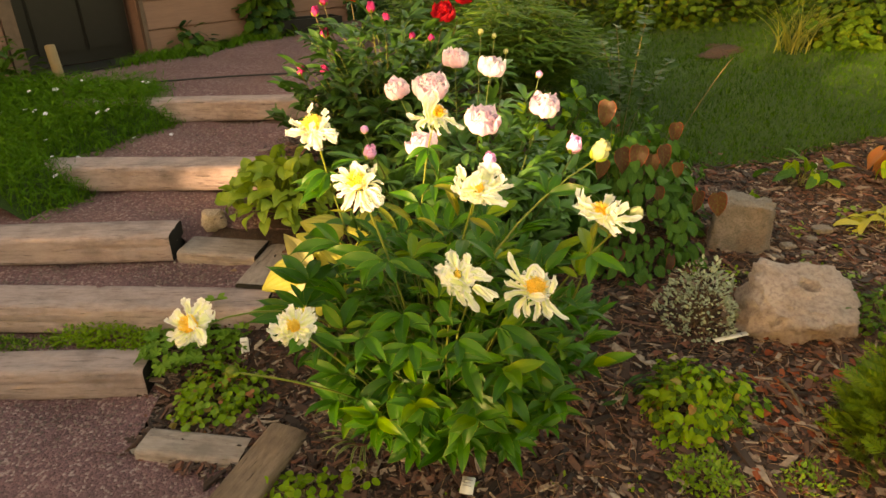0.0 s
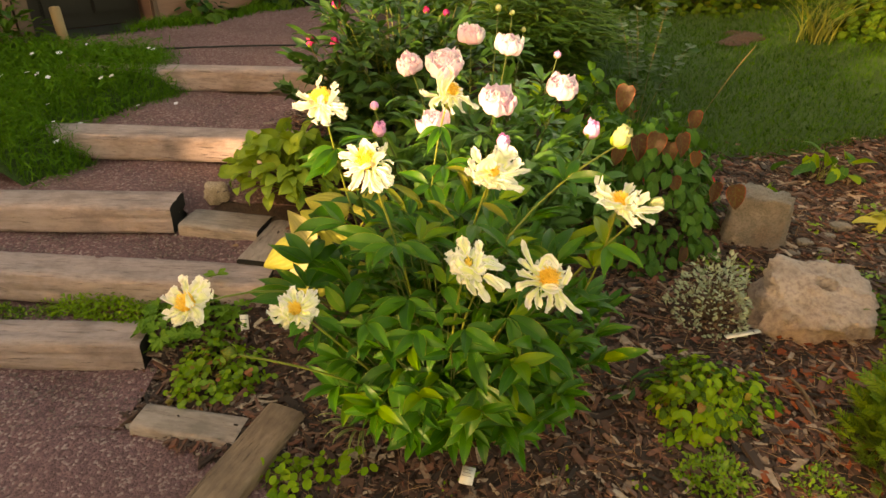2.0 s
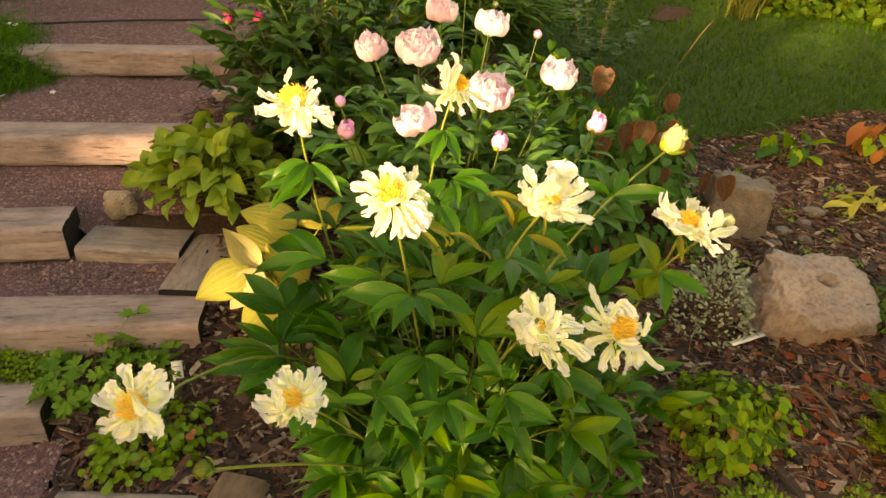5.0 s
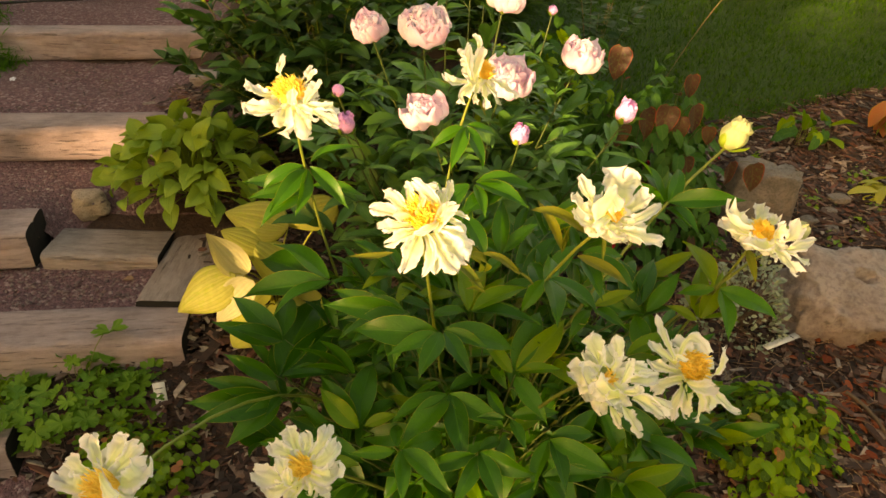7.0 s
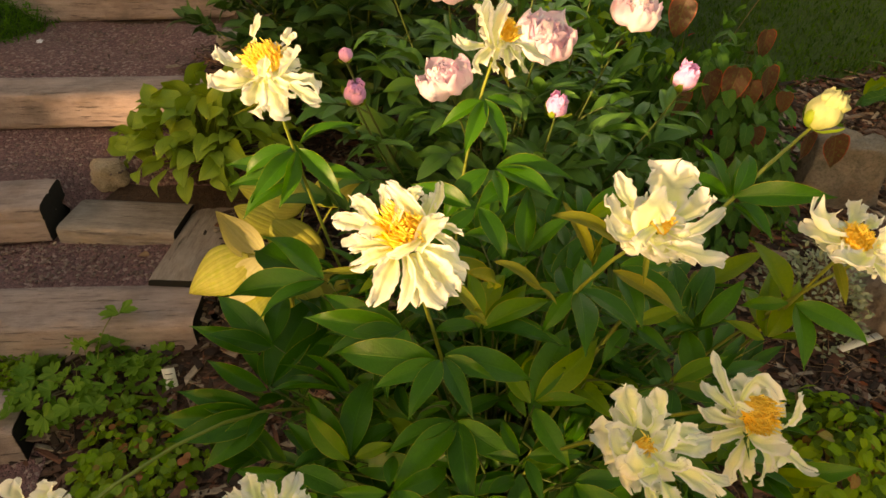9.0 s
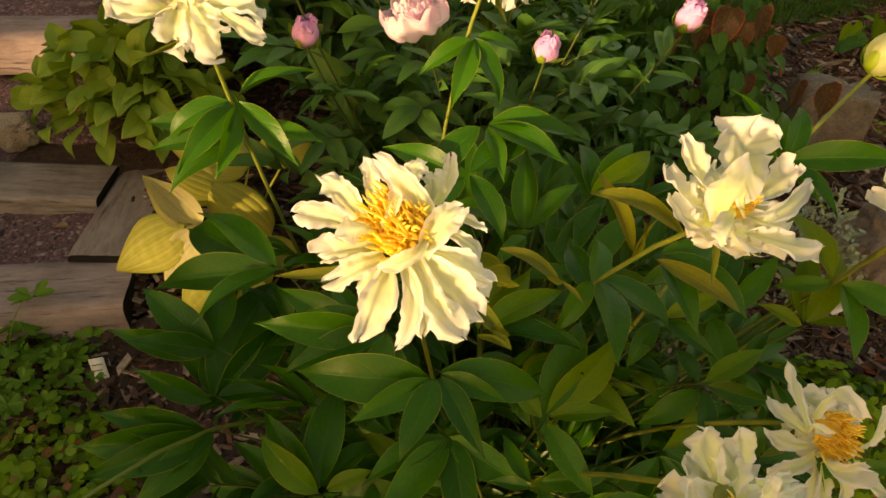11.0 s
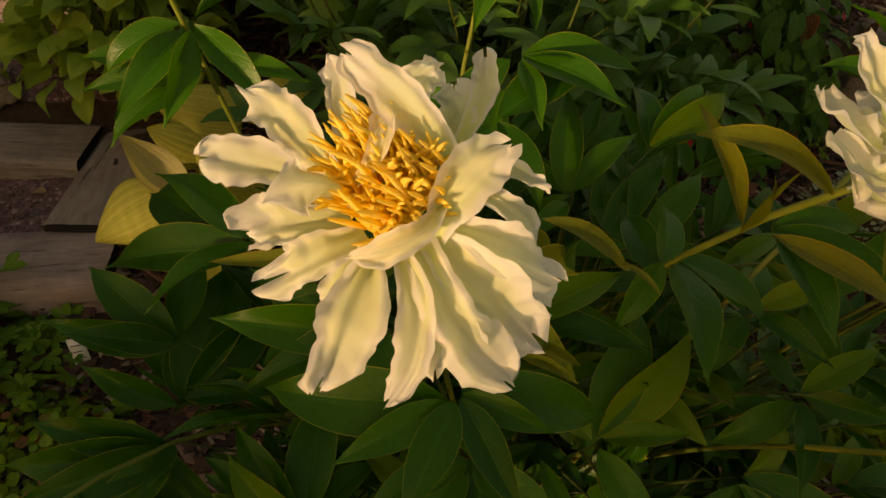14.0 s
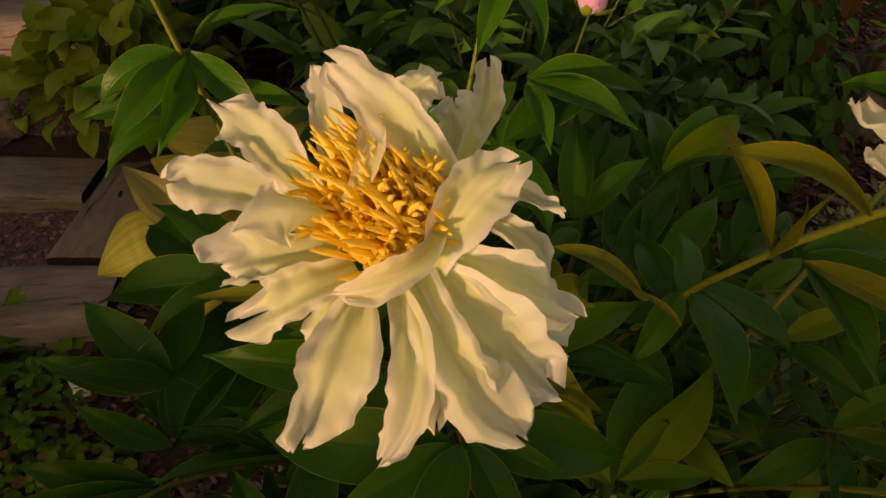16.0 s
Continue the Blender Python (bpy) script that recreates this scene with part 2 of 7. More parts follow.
def noise_node(t, scale, detail=4, vec=None, rough=0.55, stretch=None):
    n = t.nodes.new("ShaderNodeTexNoise")
    n.inputs["Scale"].default_value, n.inputs["Detail"].default_value, n.inputs["Roughness"].default_value = scale, detail, rough
    if vec is None:
        vec = t.nodes.new("ShaderNodeTexCoord").outputs["Object"]
    if stretch:
        k = t.nodes.new("ShaderNodeMapping")
        k.inputs["Scale"].default_value = stretch
        t.links.new(vec, k.inputs[0])
        vec = k.outputs[0]
    t.links.new(vec, n.inputs["Vector"])
    return n.outputs[0]


def ramp(t, f, *stops):
    n = t.nodes.new("ShaderNodeValToRGB")
    e = n.color_ramp.elements
    while len(e) < len(stops):
        e.new(0.5)
    for k, (p, c) in zip(e, stops):
        k.position, k.color = p, (*c, 1) if isinstance(c, tuple) else (c, c, c, 1)
    t.links.new(f, n.inputs[0])
    return n.outputs[0]


def bump(t, b, h, strength=0.3, dist=0.01):
    n = t.nodes.new("ShaderNodeBump")
    n.inputs["Strength"].default_value, n.inputs["Distance"].default_value = strength, dist
    t.links.new(h, n.inputs["Height"])
    t.links.new(n.outputs[0], b.inputs["Normal"])


def any_random(t):
    a = t.nodes.new("ShaderNodeObjectInfo").outputs["Random"]
    b = t.nodes.new("ShaderNodeNewGeometry").outputs["Random Per Island"]
    return math_node(t, "FRACT", math_node(t, "ADD", a, b))


def leaf_mat(name, c1, c2, vein, rough=0.42, trans=0.3, vein_n=26, edge=None, edge_w=0.06, spot=None, vein_k=0.5, ribs=0, spec=0.3):
    """A leaf: two greens by leaf, veins and midrib or long ribs, a rim or blotches of another colour, light through the blade."""
    m, t, b = nodes(name)
    uv = t.nodes.new("ShaderNodeUVMap")
    sep = t.nodes.new("ShaderNodeSeparateXYZ")
    t.links.new(uv.outputs[0], sep.inputs[0])
    off = math_node(t, "ABSOLUTE", math_node(t, "SUBTRACT", sep.outputs[0], 0.5))
    col = mix_node(t, any_random(t), c1, c2)
    n = noise_node(t, 28, 5)
    col = mix_node(t, math_node(t, "MULTIPLY", n, 0.5), col, tuple(x * 0.55 for x in c1))
    if spot:
        n2 = noise_node(t, 14, 3)
        col = mix_node(t, ramp(t, n2, (0.52, 0.0), (0.66, 1.0)), col, spot)
    w = math_node(t, "SINE", math_node(t, "MULTIPLY", math_node(t, "SUBTRACT", sep.outputs[1], math_node(t, "MULTIPLY", off, 0.55)), vein_n * 2.0))
    side = ramp(t, w, (0.86, 0.0), (1.0, 1.0))
    if ribs:
        side = ramp(t, math_node(t, "COSINE", math_node(t, "MULTIPLY", off, ribs * 12.566)), (0.2, 0.0), (1.0, 1.0))
    mid = ramp(t, off, (0.0, 1.0), (0.035, 0.0))
    veins = math_node(t, "MAXIMUM", math_node(t, "MULTIPLY", side, vein_k), mid)
    col = mix_node(t, math_node(t, "MULTIPLY", veins, 0.75), col, vein)
    if edge:
        e = ramp(t, math_node(t, "ADD", off, math_node(t, "MULTIPLY", math_node(t, "SUBTRACT", n, 0.5), edge_w)), (0.5 - edge_w, 0.0), (0.5 - edge_w * 0.3, 1.0))
        col = mix_node(t, e, col, edge)
    t.links.new(col, b.inputs["Base Color"])
    b.inputs["Roughness"].default_value = rough
    b.inputs["Specular IOR Level"].default_value = spec
    bump(t, b, math_node(t, "ADD", math_node(t, "MULTIPLY", veins, -0.6), math_node(t, "MULTIPLY", n, 0.5)), 0.35 + 0.1 * (ribs > 0), 0.003)
    through_light(t, b, col, trans)
    return m


def through_light(t, b, col, trans, tint=(1.0, 0.95, 0.45)):
    tr = t.nodes.new("ShaderNodeBsdfTranslucent")
    t.links.new(mix_node(t, 1.0, col, tint, "MULTIPLY"), tr.inputs[0])
    mx = t.nodes.new("ShaderNodeMixShader")
    mx.inputs[0].default_value = trans
    t.links.new(b.outputs[0], mx.inputs[1])
    t.links.new(tr.outputs[0], mx.inputs[2])
    t.links.new(mx.outputs[0], t.nodes["Material Output"].inputs[0])


def petal_mat(name, tip, base, vein, trans=0.35, split=0.35, blush=None, rim=None):
    """A petal: base colour running into the tip colour, fine long veins, soft sheen."""
    m, t, b = nodes(name)
    uv = t.nodes.new("ShaderNodeUVMap")
    sep = t.nodes.new("ShaderNodeSeparateXYZ")
    t.links.new(uv.outputs[0], sep.inputs[0])
    n = noise_node(t, 45, 4)
    f = math_node(t, "ADD", sep.outputs[1], math_node(t, "MULTIPLY", math_node(t, "SUBTRACT", n, 0.5), 0.5))
    col = mix_node(t, ramp(t, f, (0.0, 0.0), (split * 2, 1.0)), base, tip)
    lines = noise_node(t, 4, 4, uv.outputs[0], 0.6, (16, 1.1, 1))
    col = mix_node(t, math_node(t, "MULTIPLY", ramp(t, lines, (0.42, 0.0), (0.66, 1.0)), 0.5), col, vein)
    if rim:
        off = math_node(t, "ABSOLUTE", math_node(t, "SUBTRACT", sep.outputs[0], 0.5))
        out = math_node(t, "MAXIMUM", math_node(t, "MULTIPLY", off, 2.0), math_node(t, "ADD", math_node(t, "MULTIPLY", sep.outputs[1], 1.5), -0.62))
        out = math_node(t, "ADD", out, math_node(t, "MULTIPLY", math_node(t, "SUBTRACT", n, 0.5), 0.7))
        col = mix_node(t, ramp(t, out, (0.50, 0.0), (0.88, 1.0)), col, rim)
    if blush:
        col = mix_node(t, math_node(t, "MULTIPLY", ramp(t, math_node(t, "ADD", any_random(t), math_node(t, "MULTIPLY", f, 0.5)), (0.8, 0.0), (1.4, 1.0)), 0.6), col, blush)
    t.links.new(col, b.inputs["Base Color"])
    b.inputs["Roughness"].default_value = 0.55
    b.inputs["Specular IOR Level"].default_value = 0.25
    bump(t, b, lines, 0.4, 0.002)
    through_light(t, b, col, trans, (1.0, 1.0, 0.92))
    return m


def plain_mat(name, c, rough=0.6, c2=None, scale=30, bump_k=0.2, metal=0.0, stretch=None, dist=0.003, spec=0.4):
    m, t, b = nodes(name)
    n = noise_node(t, scale, 6, stretch=stretch)
    n2 = noise_node(t, scale * 0.17, 3)
    c2 = c2 or tuple(x * 0.6 for x in c)
    col = mix_node(t, ramp(t, n, (0.3, 0.0), (0.7, 1.0)), c2, c)
    col = mix_node(t, math_node(t, "MULTIPLY", n2, 0.5), col, tuple(x * 0.7 for x in c2))
    col = mix_node(t, math_node(t, "MULTIPLY", any_random(t), 0.35), col, c2)
    t.links.new(col, b.inputs["Base Color"])
    b.inputs["Roughness"].default_value, b.inputs["Metallic"].default_value = rough, metal
    b.inputs["Specular IOR Level"].default_value = spec
    if bump_k:
        bump(t, b, n, bump_k, dist)
    return m

# ---- materials ----
PEONY_LEAF = leaf_mat("peony_leaf_green", (0.015, 0.096, 0.005), (0.055, 0.205, 0.011), (0.045, 0.165, 0.014), rough=0.36, trans=0.34, edge=(0.33, 0.31, 0.045), edge_w=0.016, vein_n=12, vein_k=0.2)
# yellow-green for young leaves; also paints sunlight onto raised front leaflets
PEONY_YOUNG_LIT = leaf_mat("peony_leaf_young", (0.085, 0.225, 0.008), (0.19, 0.29, 0.013), (0.15, 0.26, 0.02), rough=0.38, trans=0.45, edge=(0.40, 0.30, 0.04), edge_w=0.02, vein_n=12, vein_k=0.2)
PEONY_BRONZE = leaf_mat("peony_leaf_bronze", (0.101, 0.172, 0.027), (0.164, 0.203, 0.035), (0.187, 0.218, 0.047), rough=0.45, trans=0.4, edge=(0.234, 0.211, 0.039), edge_w=0.08, vein_n=20, vein_k=0.3)
BRACT = leaf_mat("peony_bract_golden", (0.09, 0.16, 0.014), (0.21, 0.21, 0.025), (0.22, 0.22, 0.04), rough=0.45, trans=0.42, edge=(0.30, 0.23, 0.03), edge_w=0.05, vein_n=20, vein_k=0.2)
PINK_LEAF = leaf_mat("pink_peony_leaf_green", (0.055, 0.17, 0.036), (0.09, 0.225, 0.045), (0.09, 0.18, 0.05), rough=0.38, trans=0.25, vein_n=18, vein_k=0.25)
RED_PEONY_LEAF = leaf_mat("red_peony_leaf_green", (0.028, 0.092, 0.02), (0.051, 0.136, 0.028), (0.07, 0.156, 0.039), rough=0.38, trans=0.25, vein_n=18, vein_k=0.25)
HOSTA_LEAF = leaf_mat("hosta_leaf_green", (0.205, 0.345, 0.045), (0.33, 0.45, 0.06), (0.15, 0.27, 0.04), rough=0.42, trans=0.33, vein_k=0.3, ribs=4)
GOLD_LEAF = leaf_mat("hosta_leaf_gold", (0.46, 0.47, 0.10), (0.56, 0.54, 0.16), (0.30, 0.36, 0.06), rough=0.5, trans=0.4, vein_k=0.55, ribs=7, edge=(0.34, 0.42, 0.06), edge_w=0.03, spot=(0.44, 0.48, 0.10), spec=0.15)
PALE_LEAF = leaf_mat("hosta_leaf_pale", (0.60, 0.57, 0.30), (0.65, 0.61, 0.36), (0.50, 0.50, 0.19), rough=0.5, trans=0.42, vein_k=0.4, ribs=5, spec=0.15)
EPI_LEAF = leaf_mat("barrenwort_leaf_green", (0.032, 0.115, 0.022), (0.068, 0.18, 0.032), (0.10, 0.19, 0.05), rough=0.45, trans=0.3, vein_n=12, vein_k=0.4, spec=0.1)
EPI_RED = leaf_mat("barrenwort_leaf_red", (0.06, 0.022, 0.016), (0.09, 0.04, 0.022), (0.094, 0.078, 0.035), rough=0.5, trans=0.2, spot=(0.078, 0.086, 0.031), vein_n=12, vein_k=0.4, edge=(0.25, 0.047, 0.023))
RUST_LEAF = leaf_mat("fallen_leaf_rust", (0.20, 0.045, 0.022), (0.30, 0.085, 0.035), (0.26, 0.10, 0.05), rough=0.6, trans=0.15, vein_n=10, vein_k=0.3, spec=0.15)
LIME_LEAF = leaf_mat("lime_leaf", (0.145, 0.315, 0.020), (0.25, 0.385, 0.030), (0.206, 0.275, 0.062), rough=0.45, trans=0.35, vein_n=10, vein_k=0.3, spec=0.1)
BRONZE_LEAF = leaf_mat("bronze_leaf", (0.234, 0.203, 0.039), (0.296, 0.156, 0.047), (0.312, 0.265, 0.078), rough=0.5, trans=0.3, vein_n=10)
CREEP_LEAF = leaf_mat("creeper_leaf", (0.12, 0.26, 0.022), (0.22, 0.34, 0.035), (0.165, 0.247, 0.048), rough=0.45, trans=0.3, vein_n=8)
MANTLE_LEAF = leaf_mat("mantle_leaf", (0.098, 0.245, 0.027), (0.18, 0.34, 0.035), (0.19, 0.32, 0.06), rough=0.55, trans=0.35, vein_n=10, vein_k=0.2)
MID_LEAF = leaf_mat("shrub_leaf", (0.032, 0.098, 0.012), (0.09, 0.165, 0.018), (0.117, 0.203, 0.047), rough=0.5, trans=0.3, vein_n=12, spec=0.1)
YELLOW_LEAF = leaf_mat("shrub_leaf_yellow", (0.06, 0.115, 0.012), (0.115, 0.14, 0.016), (0.187, 0.234, 0.039), rough=0.5, trans=0.35, vein_n=12, spec=0.1)
DARK_LEAF = leaf_mat("dark_leaf", (0.017, 0.058, 0.017), (0.031, 0.086, 0.023), (0.047, 0.109, 0.031), rough=0.45, trans=0.2, vein_n=12, spec=0.1)
ORANGE_LEAF = leaf_mat("orange_leaf", (0.46, 0.155, 0.085), (0.48, 0.20, 0.09), (0.40, 0.22, 0.09), rough=0.45, trans=0.4, vein_n=10, edge=(0.38, 0.23, 0.05))
STRIPE_LEAF = leaf_mat("striped_blade", (0.078, 0.156, 0.031), (0.125, 0.203, 0.047), (0.156, 0.234, 0.078), rough=0.45, trans=0.25, edge=(0.484, 0.468, 0.234), edge_w=0.24, vein_k=0.0)
GRASS = leaf_mat("lawn_blade", (0.014, 0.064, 0.003), (0.072, 0.172, 0.007), (0.055, 0.137, 0.020), rough=0.5, trans=0.3, vein_k=0.0, spec=0.1)
MEADOW = leaf_mat("mat_leaf", (0.045, 0.155, 0.01), (0.105, 0.235, 0.018), (0.078, 0.156, 0.031), rough=0.5, trans=0.3, vein_k=0.0, spec=0.1)
STRAW = leaf_mat("pale_blade", (0.156, 0.203, 0.039), (0.25, 0.265, 0.062), (0.234, 0.25, 0.078), rough=0.5, trans=0.3, vein_k=0.0)
FINE = leaf_mat("fine_blade", (0.055, 0.148, 0.023), (0.101, 0.203, 0.031), (0.094, 0.187, 0.039), rough=0.5, trans=0.3, vein_k=0.0, spec=0.1)
CONIFER = leaf_mat("conifer_scale", (0.042, 0.125, 0.009), (0.15, 0.245, 0.016), (0.156, 0.234, 0.031), rough=0.5, trans=0.2, vein_n=30, vein_k=0.8)
SAGE = leaf_mat("grey_green_scale", (0.225, 0.29, 0.205), (0.36, 0.41, 0.31), (0.38, 0.42, 0.32), rough=0.7, trans=0.15, vein_k=0.0)
CREAM = petal_mat("cream_petal", (0.91, 0.935, 0.94), (0.87, 0.93, 0.47), (0.84, 0.92, 0.62), trans=0.60, split=0.52, rim=(0.96, 0.955, 1))
PINK = petal_mat("pink_white_petal", (0.95, 0.89, 0.99), (0.94, 0.86, 0.93), (0.92, 0.78, 0.93), trans=0.55, blush=(0.90, 0.60, 0.82))
BUDPINK = petal_mat("pink_bud_petal", (0.86, 0.46, 0.85), (0.88, 0.70, 0.90), (0.80, 0.36, 0.76), trans=0.3)
MAGENTA = petal_mat("magenta_bud_petal", (0.58, 0.035, 0.22), (0.46, 0.07, 0.14), (0.42, 0.02, 0.13), trans=0.2)
CRIMSON = petal_mat("crimson_petal", (0.60, 0.01, 0.03), (0.34, 0.01, 0.02), (0.32, 0.0, 0.02), trans=0.25)
LILAC = petal_mat("pale_lilac_petal", (0.75, 0.74, 0.86), (0.7, 0.7, 0.8), (0.7, 0.7, 0.8), trans=0.25)
BUDGREEN = petal_mat("cream_green_bud_petal", (0.55, 0.57, 0.36), (0.38, 0.45, 0.17), (0.42, 0.48, 0.2), trans=0.25, split=0.5)
STAMEN = petal_mat("stamen_yellow", (1, 0.83, 0.26), (1, 0.62, 0.10), (1, 0.78, 0.22), trans=0.45, split=0.42)
STEM = plain_mat("stem_green", (0.234, 0.257, 0.047), 0.45, (0.125, 0.172, 0.031), 25, 0.1)
STEM_DARK = plain_mat("stem_dark_green", (0.101, 0.14, 0.035), 0.45, (0.062, 0.094, 0.023), 25, 0.1)
STEM_RED = plain_mat("stem_reddish", (0.156, 0.074, 0.035), 0.5, (0.101, 0.101, 0.031), 25, 0.1)
TWIG = plain_mat("twig_brown", (0.187, 0.125, 0.078), 0.8, (0.094, 0.062, 0.039), 60, 0.5)
DARK_TWIG = plain_mat("dark_bark", (0.078, 0.051, 0.039), 0.85, (0.039, 0.027, 0.022), 60, 0.5)
NEEDLE = plain_mat("dry_straw", (0.421, 0.312, 0.195), 0.75, (0.218, 0.101, 0.055), 60, 0.2)
WHITE_TAG = plain_mat("white_plastic", (0.78, 0.78, 0.76), 0.4, (0.62, 0.62, 0.6), 40, 0.05)
INK = plain_mat("grey_ink", (0.12, 0.12, 0.13), 0.6, None, 40, 0.0)
BLACK_PLASTIC = plain_mat("black_plastic", (0.017, 0.017, 0.019), 0.4, None, 30, 0.1)
METAL = plain_mat("grey_metal", (0.5, 0.5, 0.5), 0.35, None, 40, 0.1, 1.0)
DOOR_DARK = plain_mat("dark_brown_paint", (0.011, 0.008, 0.007), 0.45, (0.007, 0.005, 0.004), 18, 0.15)
TRIM_BROWN = plain_mat("brown_trim", (0.156, 0.094, 0.07), 0.6, (0.101, 0.062, 0.047), 22, 0.2)
SIDING = plain_mat("salmon_siding_paint", (0.289, 0.156, 0.117), 0.65, (0.211, 0.109, 0.082), 14, 0.15, stretch=(0.5, 3, 6))
# timber end faces, much darker than the sides
CUT_END = plain_mat("black_cut_end", (0.017, 0.014, 0.012), 0.85, (0.009, 0.008, 0.007), 40, 0.5)
STAKE = plain_mat("bare_wood_stake", (0.265, 0.187, 0.109), 0.75, (0.25, 0.172, 0.094), 40, 0.3, stretch=(6, 6, 0.6))


def wood_mat(name, light, mid, dark):
    m, t, b = nodes(name)
    tc = t.nodes.new("ShaderNodeTexCoord").outputs["Object"]
    off = t.nodes.new("ShaderNodeVectorMath")
    ob = t.nodes.new("ShaderNodeObjectInfo").outputs["Random"]
    t.links.new(tc, off.inputs[0])
    cv = t.nodes.new("ShaderNodeCombineXYZ")
    for i in range(3):
        t.links.new(math_node(t, "MULTIPLY", ob, 7.0 + i), cv.inputs[i])
    t.links.new(cv.outputs[0], off.inputs[1])
    vec = off.outputs[0]
    grain = noise_node(t, 9, 8, vec, 0.7, (1.1, 6, 6))
    fine = noise_node(t, 30, 6, vec, 0.75, (1.0, 7, 7))
    blot = noise_node(t, 5.5, 6, vec, 0.65)
    col = ramp(t, grain, (0.24, dark), (0.42, mid), (0.70, light))
    col = mix_node(t, math_node(t, "MULTIPLY", ramp(t, fine, (0.54, 0.0), (0.70, 1.0)), 0.42), col, dark)
    col = mix_node(t, math_node(t, "MULTIPLY", ramp(t, blot, (0.45, 0.0), (0.66, 1.0)), 0.65), col, tuple(x * 0.5 for x in mid))
    col = mix_node(t, math_node(t, "MULTIPLY", ramp(t, noise_node(t, 22, 5, vec, 0.6, (0.5, 1, 1)), (0.55, 0.0), (0.68, 1.0)), 0.4), col, light)
    crack = noise_node(t, 6, 6, vec, 0.7, (0.9, 12, 12))
    split = ramp(t, crack, (0.60, 0.0), (0.66, 1.0))
    col = mix_node(t, math_node(t, "MULTIPLY", split, 0.65), col, tuple(x * 0.25 for x in dark))
    t.links.new(col, b.inputs["Base Color"])
    b.inputs["Roughness"].default_value = 0.82
    bump(t, b, math_node(t, "SUBTRACT", math_node(t, "ADD", grain, math_node(t, "MULTIPLY", fine, 0.7)), split), 0.8, 0.005)
    return m


TIMBER = wood_mat("weathered_timber", (0.405, 0.318, 0.318), (0.30, 0.228, 0.232), (0.105, 0.076, 0.075))
TIMBER_GREY = wood_mat("grey_weathered_timber", (0.385, 0.32, 0.30), (0.27, 0.218, 0.205), (0.095, 0.074, 0.068))
TIMBER_BROWN = wood_mat("brown_weathered_timber", (0.30, 0.215, 0.16), (0.20, 0.135, 0.10), (0.06, 0.04, 0.033))


def gravel_mat():
    m, t, b = nodes("purple_gravel")
    tc = t.nodes.new("ShaderNodeTexCoord").outputs["Object"]
    v = t.nodes.new("ShaderNodeTexVoronoi")
    v.inputs["Scale"].default_value = 95
    t.links.new(tc, v.inputs["Vector"])
    v2 = t.nodes.new("ShaderNodeTexVoronoi")
    v2.inputs["Scale"].default_value = 240
    t.links.new(tc, v2.inputs["Vector"])
    s = t.nodes.new("ShaderNodeSeparateColor")
    t.links.new(v.outputs["Color"], s.inputs[0])
    s2 = t.nodes.new("ShaderNodeSeparateColor")
    t.links.new(v2.outputs["Color"], s2.inputs[0])
    col = ramp(t, s.outputs[0], (0.0, (0.068, 0.026, 0.035)), (0.5, (0.160, 0.072, 0.090)), (0.86, (0.255, 0.135, 0.150)), (0.94, (0.44, 0.33, 0.33)))
    col = mix_node(t, 0.4, col, ramp(t, s2.outputs[0], (0.0, (0.078, 0.045, 0.053)), (1.0, (0.25, 0.148, 0.156))))
    big = noise_node(t, 2.2, 4)
    col = mix_node(t, math_node(t, "MULTIPLY", ramp(t, big, (0.4, 0.0), (0.7, 1.0)), 0.5), col, (0.133, 0.074, 0.074))
    t.links.new(col, b.inputs["Base Color"])
    b.inputs["Roughness"].default_value = 0.9
    h = math_node(t, "ADD", v.outputs["Distance"], math_node(t, "MULTIPLY", v2.outputs["Distance"], 0.5))
    bump(t, b, math_node(t, "MULTIPLY", h, -1.0), 0.9, 0.008)
    return m


def chip_mat(name, *stops):
    m, t, b = nodes(name)
    n = noise_node(t, 60, 5, stretch=(1, 1, 1))
    col = ramp(t, any_random(t), *stops)
    col = mix_node(t, ramp(t, n, (0.35, 0.0), (0.75, 0.6)), col, tuple(x * 0.35 for x in stops[1][1]))
    t.links.new(col, b.inputs["Base Color"])
    b.inputs["Roughness"].default_value = 0.8
    bump(t, b, n, 0.5, 0.003)
    return m


GRAVEL = gravel_mat()
GRIT = chip_mat("gravel_stone", (0.0, (0.094, 0.062, 0.066)), (0.5, (0.195, 0.129, 0.129)), (0.97, (0.265, 0.195, 0.187)), (1.0, (0.351, 0.296, 0.273)))
BARK = chip_mat("bark_chip", (0.0, (0.012, 0.007, 0.006)), (0.34, (0.045, 0.022, 0.017)), (0.62, (0.112, 0.054, 0.041)), (0.74, (0.185, 0.064, 0.040)), (0.86, (0.18, 0.12, 0.095)), (1.0, (0.40, 0.32, 0.265)))


